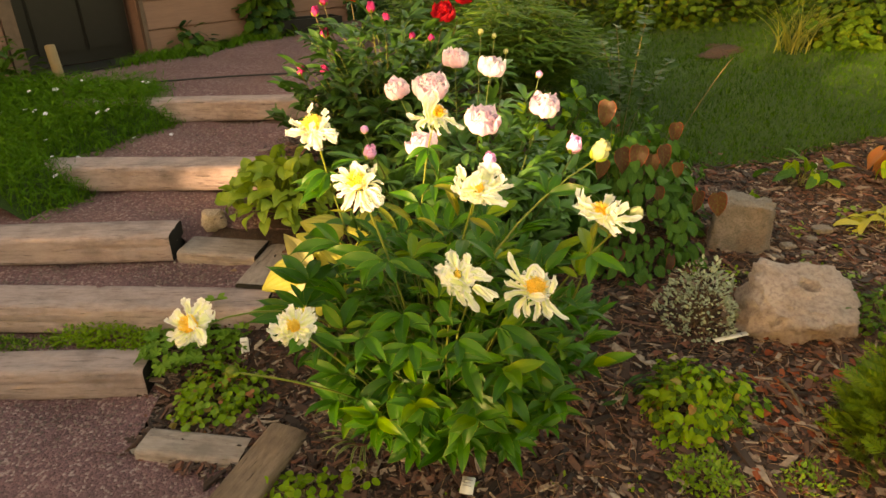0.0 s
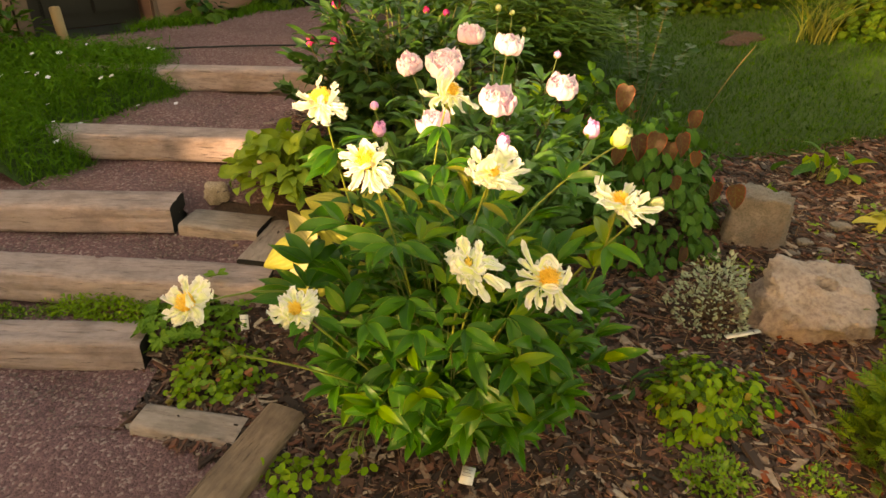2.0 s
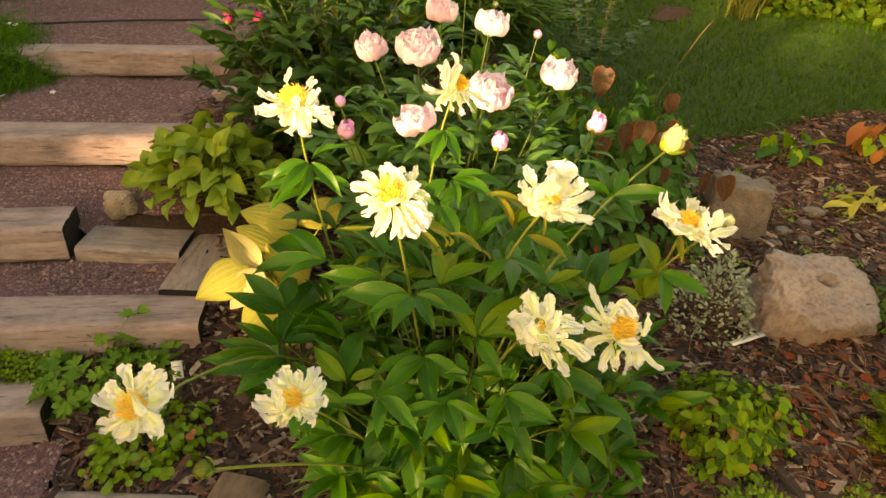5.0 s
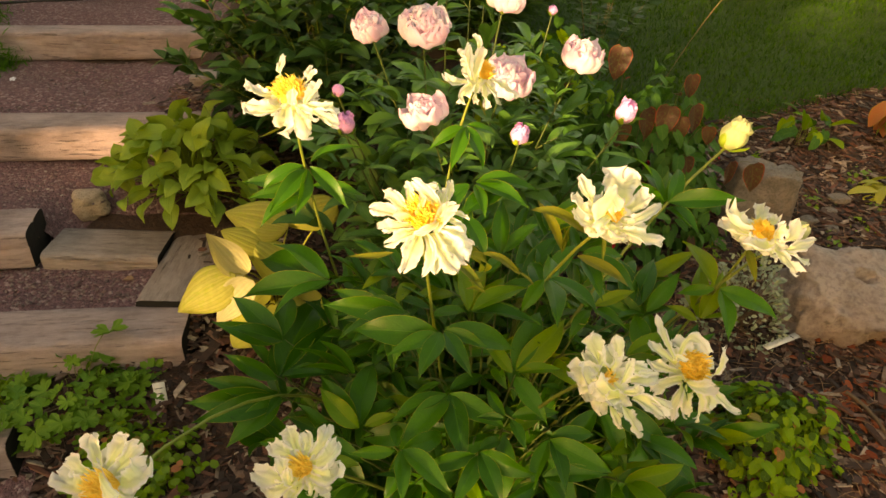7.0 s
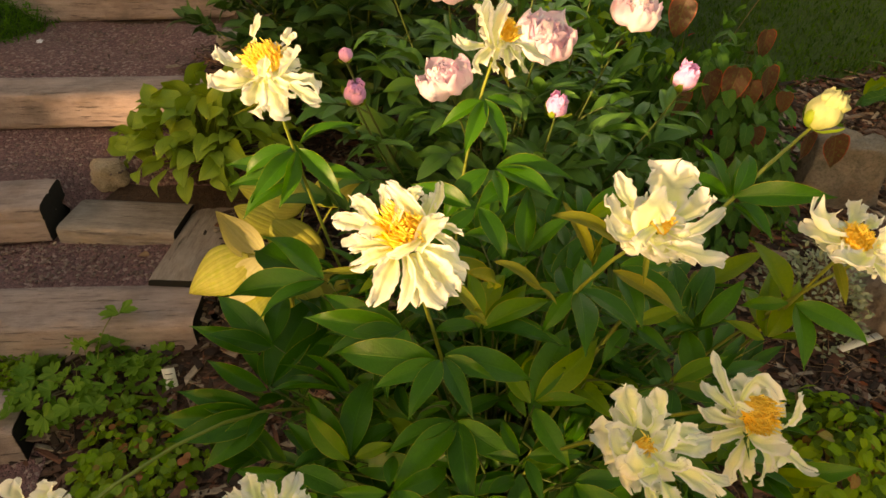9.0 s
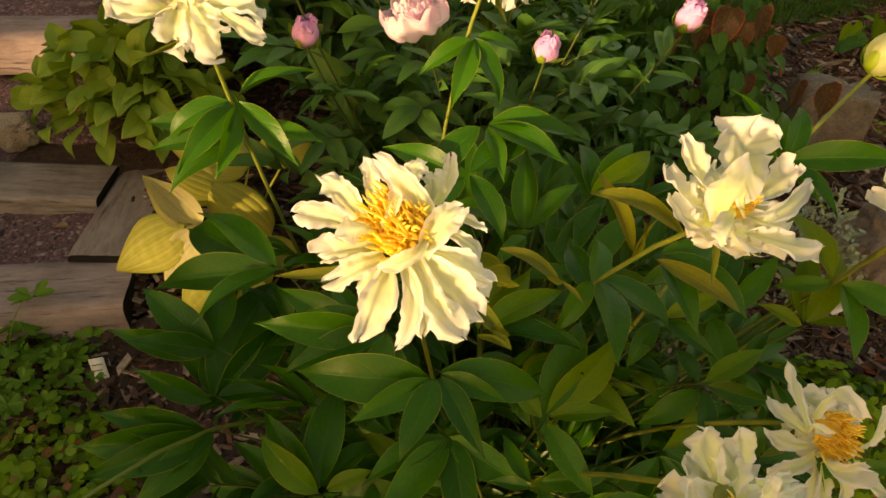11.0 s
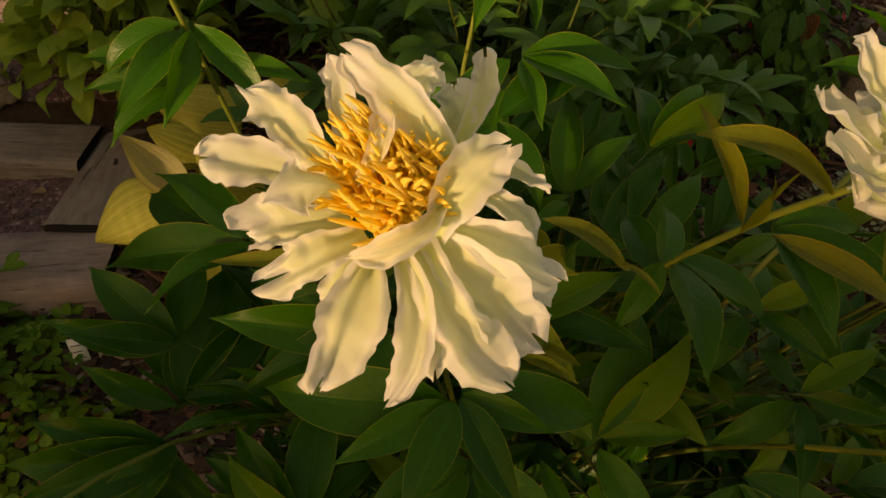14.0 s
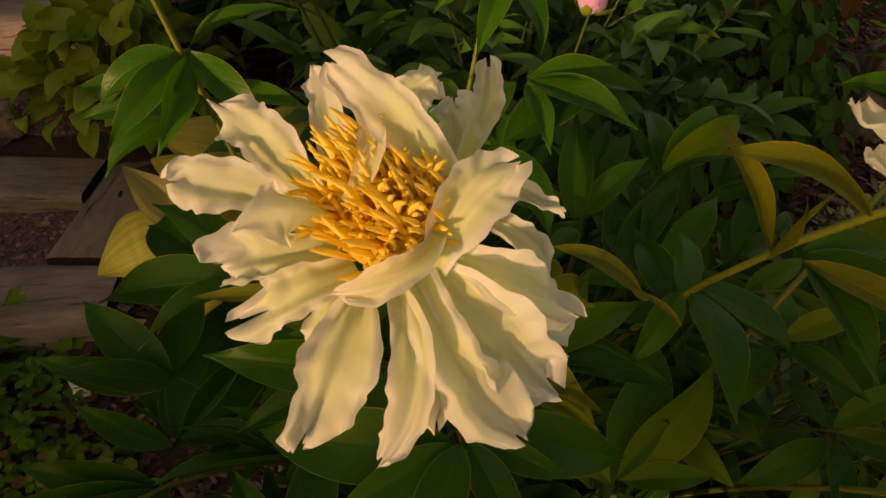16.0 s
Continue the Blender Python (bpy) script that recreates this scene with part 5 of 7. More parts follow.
strap(hero, (-14, -4, -2), (-39, -6, 14), (-53, -8, -2), 17, 0.25, 0.16, 0.0, 10, 0.3)
strap(hero, (-9, -10, 2), (-28, -21, 21), (-44, -26, -4), 16, 0.2, 0.16, 0.1, 11, 0.4)
strap(hero, (-7, -14, 4), (-9, -40, 30), (-26, -63, 0), 20, 0.18, 0.14, 0.2, 12, 0.5)
strap(hero, (2, -14, 4), (17, -47, 31), (-1, -72, 6), 13, 0.3, 0.1, -0.4, 13, 0.3)
strap(hero, (11, -14, 4), (18, -45, 30), (39, -65, 0), 22, 0.12, 0.14, 0.1, 14, 0.5)
strap(hero, (17, -12, 2), (30, -34, 25), (54, -52, -4), 24, 0.15, 0.14, -0.1, 15, 0.4)
strap(hero, (21, -7, 0), (40, -17, 21), (62, -30, -2), 17, 0.25, 0.14, 0.2, 16, 0.3)
strap(hero, (23, 7, -2), (48, 3, 13), (55, -16, 0), 12, 0.25, 0.12, 0.5, 17, 0.0)
strap(hero, (17, -13, 4), (23, 7, 39), (40, 18, 22), 17, 0.4, 0.1, -0.3, 18, 0.4)
strap(hero, (19, 3, 10), (16, -19, 40), (-13, -20, 22), 9, 0.3, 0.1, 0.3, 19, 0.2)
strap(hero, (30, 15, -6), (51, 16, 6), (60, 4, 2), 7, 0.3, 0.12, 0.6, 20, 0.6)
strap(hero, (11, -19, -4), (16, -48, 7), (16, -65, -10), 13, 0.15, 0.16, 0.0, 21, 0.0)
strap(hero, (-7, -15, -4), (-22, -30, 1), (-24, -42, -14), 14, 0.2, 0.14, 0.0, 22, 0.0)
strap(hero, (23, -3, -4), (40, -27, 8), (60, -40, -12), 21, 0.2, 0.14, 0.0, 23, 0.3)
part("carpel", lathe([(0.017, 0.001), (0.016, 0.006), (0.012, 0.010), (0.006, 0.012), (0.0005, 0.013)], 14, 0.08, 1), STAMEN, hero, "pale yellow heart of the bloom", m=Matrix.Translation((0, 0.007, 0)))
for i, m in enumerate(tuft(250, 0.34, 1.15, rng(77), 1.15, (0.24, 0.28))):
    part("stamen", STAMEN_MESH[i % 5], None, hero, m=Matrix.Translation((0, 0.007, 0.004)) @ m)



def bloom(key, heart, size, stamens):
    """A loose cream bloom with its tuft of stamens; its petals follow one by one."""
    p, a = BLOOMS[key]
    fl = part("flower", CALYX, STEM, peony, "loose ragged cream bloom with yellow stamens", m=face_pose(on(p), a))
    mid = Matrix.Translation((heart[0] * 0.001, heart[1] * 0.001, 0))
    part("carpel", moved(lathe([(0.015, 0.001), (0.014, 0.006), (0.010, 0.011), (0.005, 0.013), (0.0005, 0.014)], 12, 0.08, 1), mid @ Matrix.Diagonal((size, size, 1, 1))), STAMEN, fl, "pale yellow heart of the bloom")
    for i in range(8):
        b = i * 0.785 + 0.3
        u, z = np.array((math.cos(b), math.sin(b), 0)), np.array((0, 0, 1.0))
        o = np.array((heart[0], heart[1], 0)) * 0.0006
        L = 0.042 + 0.005 * math.sin(i * 2.3 + ord(key))
        part("petal", soft_petal(o + u * 0.006, o + u * L * 0.6 + z * 0.006, o + u * L - z * 0.012, 0.034, z, 0.2, 0.17, 0.2 * math.sin(i * 3.0), i + ord(key) * 10, 0.1, 18, 10), CREAM, fl)
    part("stamen_tuft", [moved(STAMENS[i % 5], mid @ m) for i, m in enumerate(tuft(stamens, 0.26, 1.0, rng(len(key) + stamens + ord(key)), size))], STAMEN, fl, "yellow stamens")
    return fl


fl = bloom("B", (-2, 8), 1.72, 170)
strap(fl, (-34, 38, 6), (-28, 32, 29), (-33, 71, 24), 15, 0.35, 0.14, 0.3, 101, 0.3)
strap(fl, (-25, -2, 2), (-37, -32, 23), (-90, 18, -4), 24, 0.22, 0.14, -0.4, 102, 0.25)
strap(fl, (-6, -27, 2), (-7, -69, 23), (-71, -32, -4), 30, 0.22, 0.14, 0.0, 103, 0.25)
strap(fl, (2, -29, 0), (18, -73, 19), (13, -61, -22), 31, 0.15, 0.14, 0.4, 104, -0.1)
strap(fl, (13, -27, 0), (49, -64, 19), (50, -58, -22), 31, 0.15, 0.14, -0.3, 105, -0.1)
strap(fl, (18, -17, 2), (52, -57, 23), (62, -43, -4), 23, 0.22, 0.14, 0.1, 106, 0.25)
strap(fl, (31, -20, 2), (81, -30, 23), (90, -20, -4), 23, 0.22, 0.14, 0.5, 107, 0.25)
strap(fl, (40, -23, 2), (86, -56, 23), (99, -46, -4), 17, 0.22, 0.14, -0.2, 108, 0.25)
strap(fl, (31, -19, 6), (51, -12, 29), (51, 18, 24), 20, 0.35, 0.14, 0.2, 109, 0.3)
strap(fl, (17, 31, 6), (31, 23, 29), (27, 46, 24), 16, 0.35, 0.14, -0.5, 110, 0.3)
strap(fl, (17, -33, 6), (23, -36, 29), (14, -9, 24), 14, 0.35, 0.14, -0.1, 111, 0.3)
fl = bloom("C", (4, 5), 1.23, 120)
strap(fl, (18, 41, 6), (24, 47, 29), (17, 70, 24), 14, 0.35, 0.14, 0.3, 112, 0.3)
strap(fl, (-46, -6, 6), (-64, 23, 29), (-17, 53, 24), 22, 0.35, 0.14, -0.4, 113, 0.3)
strap(fl, (-39, -11, 6), (-50, 13, 29), (16, 40, 24), 20, 0.35, 0.14, 0.0, 114, 0.3)
strap(fl, (-55, -1, 2), (-125, -4, 23), (-94, 27, -4), 17, 0.22, 0.14, 0.4, 115, 0.25)
strap(fl, (-44, -8, 0), (-114, -26, 19), (-75, -27, -22), 21, 0.15, 0.14, -0.3, 116, -0.1)
strap(fl, (-29, -12, 0), (-78, -31, 19), (-37, -38, -22), 17, 0.15, 0.14, 0.1, 117, -0.1)
strap(fl, (-14, -16, 0), (-51, -45, 19), (-16, -53, -22), 22, 0.15, 0.14, 0.5, 118, -0.1)
strap(fl, (1, -17, 0), (-27, -47, 19), (26, -57, -22), 20, 0.15, 0.14, -0.2, 119, -0.1)
strap(fl, (12, -17, 2), (18, -44, 23), (57, -68, -4), 25, 0.22, 0.14, 0.2, 120, 0.25)
strap(fl, (29, 28, -2), (-42, 46, 9), (-20, 56, 8), 18, 0.25, 0.14, -0.5, 121, 0.2)
fl = bloom("D", (3, 3), 0.91, 40)
strap(fl, (26, 21, -2), (34, 49, 9), (49, 69, 8), 56, 0.25, 0.14, -0.1, 122, 0.2)
strap(fl, (-21, 24, 6), (-38, 25, 29), (-37, 61, 24), 20, 0.35, 0.14, 0.3, 123, 0.3)
strap(fl, (-28, 8, 2), (-59, 4, 23), (-41, 51, -4), 16, 0.22, 0.14, -0.4, 124, 0.25)
strap(fl, (-32, -7, 2), (-67, -18, 23), (-52, 22, -4), 19, 0.22, 0.14, 0.0, 125, 0.25)
strap(fl, (30, 8, -2), (49, 7, 9), (77, 22, 8), 24, 0.25, 0.14, 0.4, 126, 0.2)
strap(fl, (18, -16, 2), (27, -23, 23), (96, 8, -4), 15, 0.22, 0.14, -0.3, 127, 0.25)
strap(fl, (-1, -21, 2), (-3, -46, 23), (60, -52, -4), 23, 0.22, 0.14, 0.1, 128, 0.25)
strap(fl, (-28, -6, 10), (-35, 3, 42), (7, 24, 26), 29, -0.45, 0.14, 0.5, 129, 0.2)
strap(fl, (-11, -3, 10), (-57, -25, 42), (-54, -29, 26), 17, -0.45, 0.14, -0.2, 130, 0.2)
strap(fl, (-11, -11, 2), (-31, -31, 23), (-6, -29, -4), 29, 0.22, 0.14, 0.2, 131, 0.25)
strap(fl, (-3, -10, 10), (-31, -1, 42), (3, 16, 26), 13, -0.45, 0.14, -0.5, 132, 0.2)
strap(fl, (9, -11, 2), (6, -29, 23), (46, -22, -4), 17, 0.22, 0.14, -0.1, 133, 0.25)
strap(fl, (-26, 1, 0), (-58, -20, 19), (-27, -3, -22), 23, 0.15, 0.14, 0.3, 134, -0.1)
strap(fl, (23, -8, 0), (23, -19, 19), (59, -20, -22), 20, 0.15, 0.14, -0.4, 135, -0.1)
fl = bloom("E", (3, 0), 1.30, 170)
strap(fl, (-11, 14, 6), (-57, 22, 29), (-33, 57, 24), 38, 0.35, 0.14, 0.0, 136, 0.3)
strap(fl, (-16, 3, 2), (-67, 8, 23), (-38, 52, -4), 29, 0.22, 0.14, 0.4, 137, 0.25)
strap(fl, (-2, -23, 6), (-80, -49, 29), (-66, -10, 24), 33, 0.35, 0.14, -0.3, 138, 0.3)
strap(fl, (33, 27, -2), (37, 35, 9), (66, 49, 8), 27, 0.25, 0.14, 0.1, 139, 0.2)
strap(fl, (52, 15, -2), (60, 18, 9), (65, 12, 8), 23, 0.25, 0.14, 0.5, 140, 0.2)
strap(fl, (7, -26, 6), (1, -25, 29), (32, -11, 24), 19, 0.35, 0.14, -0.2, 141, 0.3)
strap(fl, (20, -30, 6), (18, -46, 29), (69, -14, 24), 24, 0.35, 0.14, 0.2, 142, 0.3)
strap(fl, (15, -42, 2), (3, -63, 23), (97, -45, -4), 20, 0.22, 0.14, -0.5, 143, 0.25)
strap(fl, (-6, -35, 2), (-32, -71, 23), (-6, -91, -4), 25, 0.22, 0.14, -0.1, 144, 0.25)
strap(fl, (13, -45, 0), (2, -72, 19), (64, -70, -22), 22, 0.15, 0.14, 0.3, 145, -0.1)
strap(fl, (-10, -14, 0), (-49, -41, 19), (20, -30, -22), 34, 0.15, 0.14, -0.4, 146, -0.1)
fl = bloom("F", (-4, -7), 0.52, 30)
strap(fl, (0, 17, -2), (-8, 39, 9), (-9, 56, 8), 26, 0.25, 0.14, 0.0, 147, 0.2)
strap(fl, (22, 11, -2), (29, 22, 9), (27, 44, 8), 16, 0.25, 0.14, 0.4, 148, 0.2)
strap(fl, (-14, -11, 2), (-50, -10, 23), (-22, 23, -4), 18, 0.22, 0.14, -0.3, 149, 0.25)
strap(fl, (1, -28, 10), (-40, -15, 42), (-33, -4, 26), 32, -0.45, 0.14, 0.1, 150, 0.2)
strap(fl, (5, -31, 6), (-22, -26, 29), (-29, -34, 24), 23, 0.35, 0.14, 0.5, 151, 0.3)
strap(fl, (30, -1, 2), (38, -5, 23), (68, -12, -4), 19, 0.22, 0.14, -0.2, 152, 0.25)
strap(fl, (32, -17, 2), (39, -19, 23), (76, -22, -4), 21, 0.22, 0.14, 0.2, 153, 0.25)
strap(fl, (26, -38, 2), (33, -44, 23), (66, -74, -4), 19, 0.22, 0.14, -0.5, 154, 0.25)
strap(fl, (38, -41, 2), (49, -49, 23), (83, -68, -4), 13, 0.22, 0.14, -0.1, 155, 0.25)
strap(fl, (12, -47, 0), (0, -58, 19), (35, -84, -22), 24, 0.15, 0.14, 0.3, 156, -0.1)
strap(fl, (-7, -42, 0), (-20, -52, 19), (11, -70, -22), 16, 0.15, 0.14, -0.4, 157, -0.1)
strap(fl, (14, -18, 6), (15, -3, 29), (26, 9, 24), 13, 0.35, 0.14, 0.0, 158, 0.3)
strap(fl, (13, -28, 6), (17, -35, 29), (26, -26, 24), 13, 0.35, 0.14, 0.4, 159, 0.3)
fl = bloom("G", (2, -6), 1.59, 170)
strap(fl, (-29, 5, 6), (-58, 50, 29), (-58, 81, 24), 14, 0.35, 0.14, -0.3, 160, 0.3)
strap(fl, (-26, 4, 2), (-67, 31, 23), (-60, 44, -4), 15, 0.22, 0.14, 0.1, 161, 0.25)
strap(fl, (-30, -7, 2), (-68, 6, 23), (-68, 16, -4), 15, 0.22, 0.14, 0.5, 162, 0.25)
strap(fl, (-23, -20, 2), (-67, -11, 23), (-78, -27, -4), 18, 0.22, 0.14, -0.2, 163, 0.25)
strap(fl, (-19, 16, 6), (-4, 64, 29), (15, 10, 24), 17, 0.35, 0.14, 0.2, 164, 0.3)
strap(fl, (34, -27, 6), (33, -19, 29), (48, 13, 24), 18, 0.35, 0.14, -0.5, 165, 0.3)
strap(fl, (-19, -19, 6), (-35, -35, 29), (13, -39, 24), 19, 0.35, 0.14, -0.1, 166, 0.3)
strap(fl, (26, -40, 2), (10, -60, 23), (69, -94, -4), 15, 0.22, 0.14, 0.3, 167, 0.25)
strap(fl, (-22, -29, 2), (-60, -39, 23), (-57, -74, -4), 16, 0.22, 0.14, -0.4, 168, 0.25)
strap(fl, (-16, -33, 2), (-43, -49, 23), (-32, -74, -4), 19, 0.22, 0.14, 0.0, 169, 0.25)
strap(fl, (-3, -36, 2), (-7, -60, 23), (-14, -86, -4), 19, 0.22, 0.14, 0.4, 170, 0.25)
strap(fl, (13, -40, 0), (11, -60, 19), (33, -84, -22), 20, 0.15, 0.14, -0.3, 171, -0.1)
strap(fl, (-34, 12, 6), (-42, 20, 29), (-26, 7, 24), 9, 0.35, 0.14, 0.1, 172, 0.3)
fl = bloom("H", (1, -1), 0.86, 170)
strap(fl, (-8, 18, -2), (-22, 39, 9), (-27, 54, 8), 27, 0.25, 0.14, 0.5, 173, 0.2)
strap(fl, (-18, 16, 2), (-29, 17, 23), (-50, 27, -4), 21, 0.22, 0.14, -0.2, 174, 0.25)
strap(fl, (-15, -11, 2), (-34, -22, 23), (-67, -10, -4), 25, 0.22, 0.14, 0.2, 175, 0.25)
strap(fl, (-13, -16, 6), (-23, -11, 29), (-31, 8, 24), 19, 0.35, 0.14, -0.5, 176, 0.3)
strap(fl, (-10, -23, 6), (-14, -28, 29), (-17, -5, 24), 13, 0.35, 0.14, -0.1, 177, 0.3)
strap(fl, (2, 19, -2), (4, 31, 9), (-1, 47, 8), 17, 0.25, 0.14, 0.3, 178, 0.2)
strap(fl, (9, 15, 2), (30, 28, 23), (25, 58, -4), 19, 0.22, 0.14, -0.4, 179, 0.25)
strap(fl, (13, 4, 2), (39, 7, 23), (43, 38, -4), 23, 0.22, 0.14, 0.0, 180, 0.25)
strap(fl, (14, -8, 2), (45, -19, 23), (50, 4, -4), 30, 0.22, 0.14, 0.4, 181, 0.25)
strap(fl, (-13, -18, 2), (-24, -39, 23), (-45, -31, -4), 23, 0.22, 0.14, -0.3, 182, 0.25)
strap(fl, (-2, -20, 0), (-4, -41, 19), (-21, -32, -22), 23, 0.15, 0.14, 0.1, 183, -0.1)
strap(fl, (10, -15, 0), (31, -26, 19), (22, -31, -22), 29, 0.15, 0.14, 0.5, 184, -0.1)
fl = bloom("I", (-1, 1), 1.38, 170)
strap(fl, (-23, 24, -2), (-29, 42, 9), (-45, 61, 8), 22, 0.25, 0.14, -0.2, 185, 0.2)
strap(fl, (-10, 27, -2), (3, 51, 9), (5, 72, 8), 24, 0.25, 0.14, 0.2, 186, 0.2)
strap(fl, (2, 26, -2), (20, 47, 9), (27, 67, 8), 24, 0.25, 0.14, -0.5, 187, 0.2)
strap(fl, (17, 14, 2), (46, 20, 23), (44, 43, -4), 33, 0.22, 0.14, -0.1, 188, 0.25)
strap(fl, (-33, 13, 2), (-34, 18, 23), (-68, 21, -4), 24, 0.22, 0.14, 0.3, 189, 0.25)
strap(fl, (-30, -1, 2), (-36, -4, 23), (-76, 2, -4), 30, 0.22, 0.14, -0.4, 190, 0.25)
strap(fl, (-13, -16, 2), (-5, -30, 23), (-41, -41, -4), 24, 0.22, 0.14, 0.0, 191, 0.25)
strap(fl, (0, -16, 2), (20, -35, 23), (-11, -50, -4), 25, 0.22, 0.14, 0.4, 192, 0.25)
strap(fl, (7, -14, 2), (35, -32, 23), (11, -44, -4), 23, 0.22, 0.14, -0.3, 193, 0.25)
strap(fl, (18, -4, 2), (54, -11, 23), (56, -27, -4), 25, 0.22, 0.14, 0.1, 194, 0.25)
strap(fl, (-12, 20, 10), (22, 6, 42), (35, -6, 26), 15, -0.45, 0.14, 0.5, 195, 0.2)
strap(fl, (15, -8, 0), (49, -25, 19), (32, -35, -22), 21, 0.15, 0.14, -0.2, 196, -0.1)

bud(peony, on((0.438, 1.666, 0.905)), (0.35, -0.1, 0.93), 0.024, 3, BUDGREEN, "fat pale yellow-green opening bud")
bud(peony, on((0.515, 1.515, 0.785)), (0.6, -0.2, 0.75), 0.017, 4, BUDGREEN, "small pale yellow-green bud")
bud(peony, on((-0.515, 1.213, 0.495)), (-0.8, -0.3, 0.3), 0.015, 5, PEONY_BRONZE, "small closed green bud")

# ---- the pale pink peony behind it ----
PINK_AT = np.array((0.12, 2.42, 0.0))
pink_peony = thing("pink_peony", PINK_AT, "pale pink double peony with round blooms and dark leaves", "peony")
r = rng(6)
PINKS = [((0.371, 2.283, 0.858), (0.1, -0.35, 0.93), 0.95), ((0.182, 2.421, 0.972), (0.15, -0.15, 0.97), 0.90), ((-0.175, 2.472, 0.882), (-0.25, -0.4, 0.88), 0.85),
         ((-0.045, 2.36, 0.905), (-0.05, -0.4, 0.91), 1.15), ((0.05, 2.56, 0.980), (0.0, -0.2, 0.97), 0.9), ((0.135, 2.18, 0.830), (0.15, -0.45, 0.88), 1.05), ((-0.065, 2.12, 0.765), (-0.40, -0.12, 0.90), 0.85)]
PINK_BUDS = [((-0.265, 2.16, 0.74), 0.023), ((0.165, 2.09, 0.735), 0.022), ((0.475, 2.16, 0.765), 0.026), ((0.40, 2.62, 0.93), 0.014), ((0.27, 2.75, 1.0), 0.010), ((0.16, 2.75, 1.08), 0.012), ((0.22, 2.78, 1.06), 0.010), ((-0.28, 2.15, 0.83), 0.014)]
tubes, leaflets = [], []
tips = [(lower(p, a, 0.012), a, True) for p, a, s in PINKS] + [(lower(p, (0, 0, 1), R), (0, 0, 1), True) for p, R in PINK_BUDS]
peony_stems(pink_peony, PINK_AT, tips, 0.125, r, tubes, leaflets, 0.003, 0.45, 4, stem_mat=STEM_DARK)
fill = []
for i in range(30):
    q, a = math.sqrt((i + 0.5) / 30), i * 2.39996
    fill.append(((0.13 + 0.46 * q * math.cos(a), 2.40 + 0.40 * q * math.sin(a), 0.70 - 0.40 * q ** 2 + r.normal(0, 0.03)), None, False))
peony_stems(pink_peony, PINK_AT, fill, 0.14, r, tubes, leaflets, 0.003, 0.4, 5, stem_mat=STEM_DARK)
tagged(part("leaf_stalk", tubes, STEM_DARK, pink_peony), kind="stuff")
PINK_LEAF_MESH = [mesh_data("leaf", [g], PINK_LEAF) for g in LANCE]
leafy(pink_peony, leaflets, PINK_LEAF_MESH, LANCE, PINK_LEAF, r, 200, lambda p: p[1] - p[2])
for i, (p, a, s) in enumerate(PINKS):
    double_bloom(pink_peony, np.asarray(p) - PINK_AT, a, s * 1.24, 40 + i, [PINK], 0.35 + 0.3 * (i == 6))
for i, (p, R) in enumerate(PINK_BUDS):
    bud(pink_peony, np.asarray(p) - PINK_AT, (0.1, -0.3, 0.95), R, 60 + i, BUDPINK if R > 0.013 else BUDGREEN, "closed pink bud" if R > 0.013 else "small green bud")

# ---- the red peony by the path ----
RED_AT = np.array((-0.28, 3.35, 0.09))
red_peony = thing("red_peony", RED_AT, "crimson peony in bud beside the gravel path", "peony")
r = rng(7)
RED_BLOOMS = [((0.00, 3.42, 1.06), 0.9), ((0.10, 3.50, 1.14), 0.85), ((-0.50, 3.60, 1.14), 0.8)]
RED_BUDS = [(-0.73, 3.25, 0.82), (-0.61, 3.25, 0.82), (-0.62, 3.4, 0.985), (-0.62, 3.45, 1.14), (-0.16, 3.35, 0.98), (-0.06, 3.35, 0.97), (-0.30, 3.45, 1.05), (-0.68, 3.5, 1.08), (-0.36, 3.3, 1.12)]
tubes, leaflets = [], []
tips = [(lower(p, (0, 0, 1), 0.012), (0, 0, 1), True) for p, s in RED_BLOOMS] + [(lower(p, (0, 0, 1), 0.02), (0, 0, 1), True) for p in RED_BUDS]
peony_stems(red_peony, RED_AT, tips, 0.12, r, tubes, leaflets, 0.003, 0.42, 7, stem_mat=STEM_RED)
fill = []
for i in range(52):
    q, a = math.sqrt((i + 0.5) / 52), i * 2.39996
    fill.append(((-0.30 + 0.52 * q * math.cos(a), 3.34 + 0.44 * q * math.sin(a), 1.04 - 0.56 * q ** 2 + r.normal(0, 0.03)), None, False))
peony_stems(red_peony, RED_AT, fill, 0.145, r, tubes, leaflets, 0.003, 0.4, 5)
tagged(part("leaf_stalk", tubes, STEM, red_peony), kind="stuff")
RED_LEAF_MESH = [mesh_data("leaf", [g], RED_PEONY_LEAF) for g in LANCE]
leafy(red_peony, leaflets, RED_LEAF_MESH, LANCE, RED_PEONY_LEAF, r, 120, lambda p: p[1] - p[2])
for i, (p, s) in enumerate(RED_BLOOMS):
    double_bloom(red_peony, np.asarray(p) - RED_AT, (0.1, -0.4, 0.9), s * 1.4, 80 + i, [CRIMSON], 0.45, 20, "deep crimson bloom")
for i, p in enumerate(RED_BUDS):
    bud(red_peony, np.asarray(p) - RED_AT, (0.0, -0.15, 0.98), 0.021 if i != 4 and i != 5 else 0.017, 90 + i, MAGENTA, "closed magenta bud")


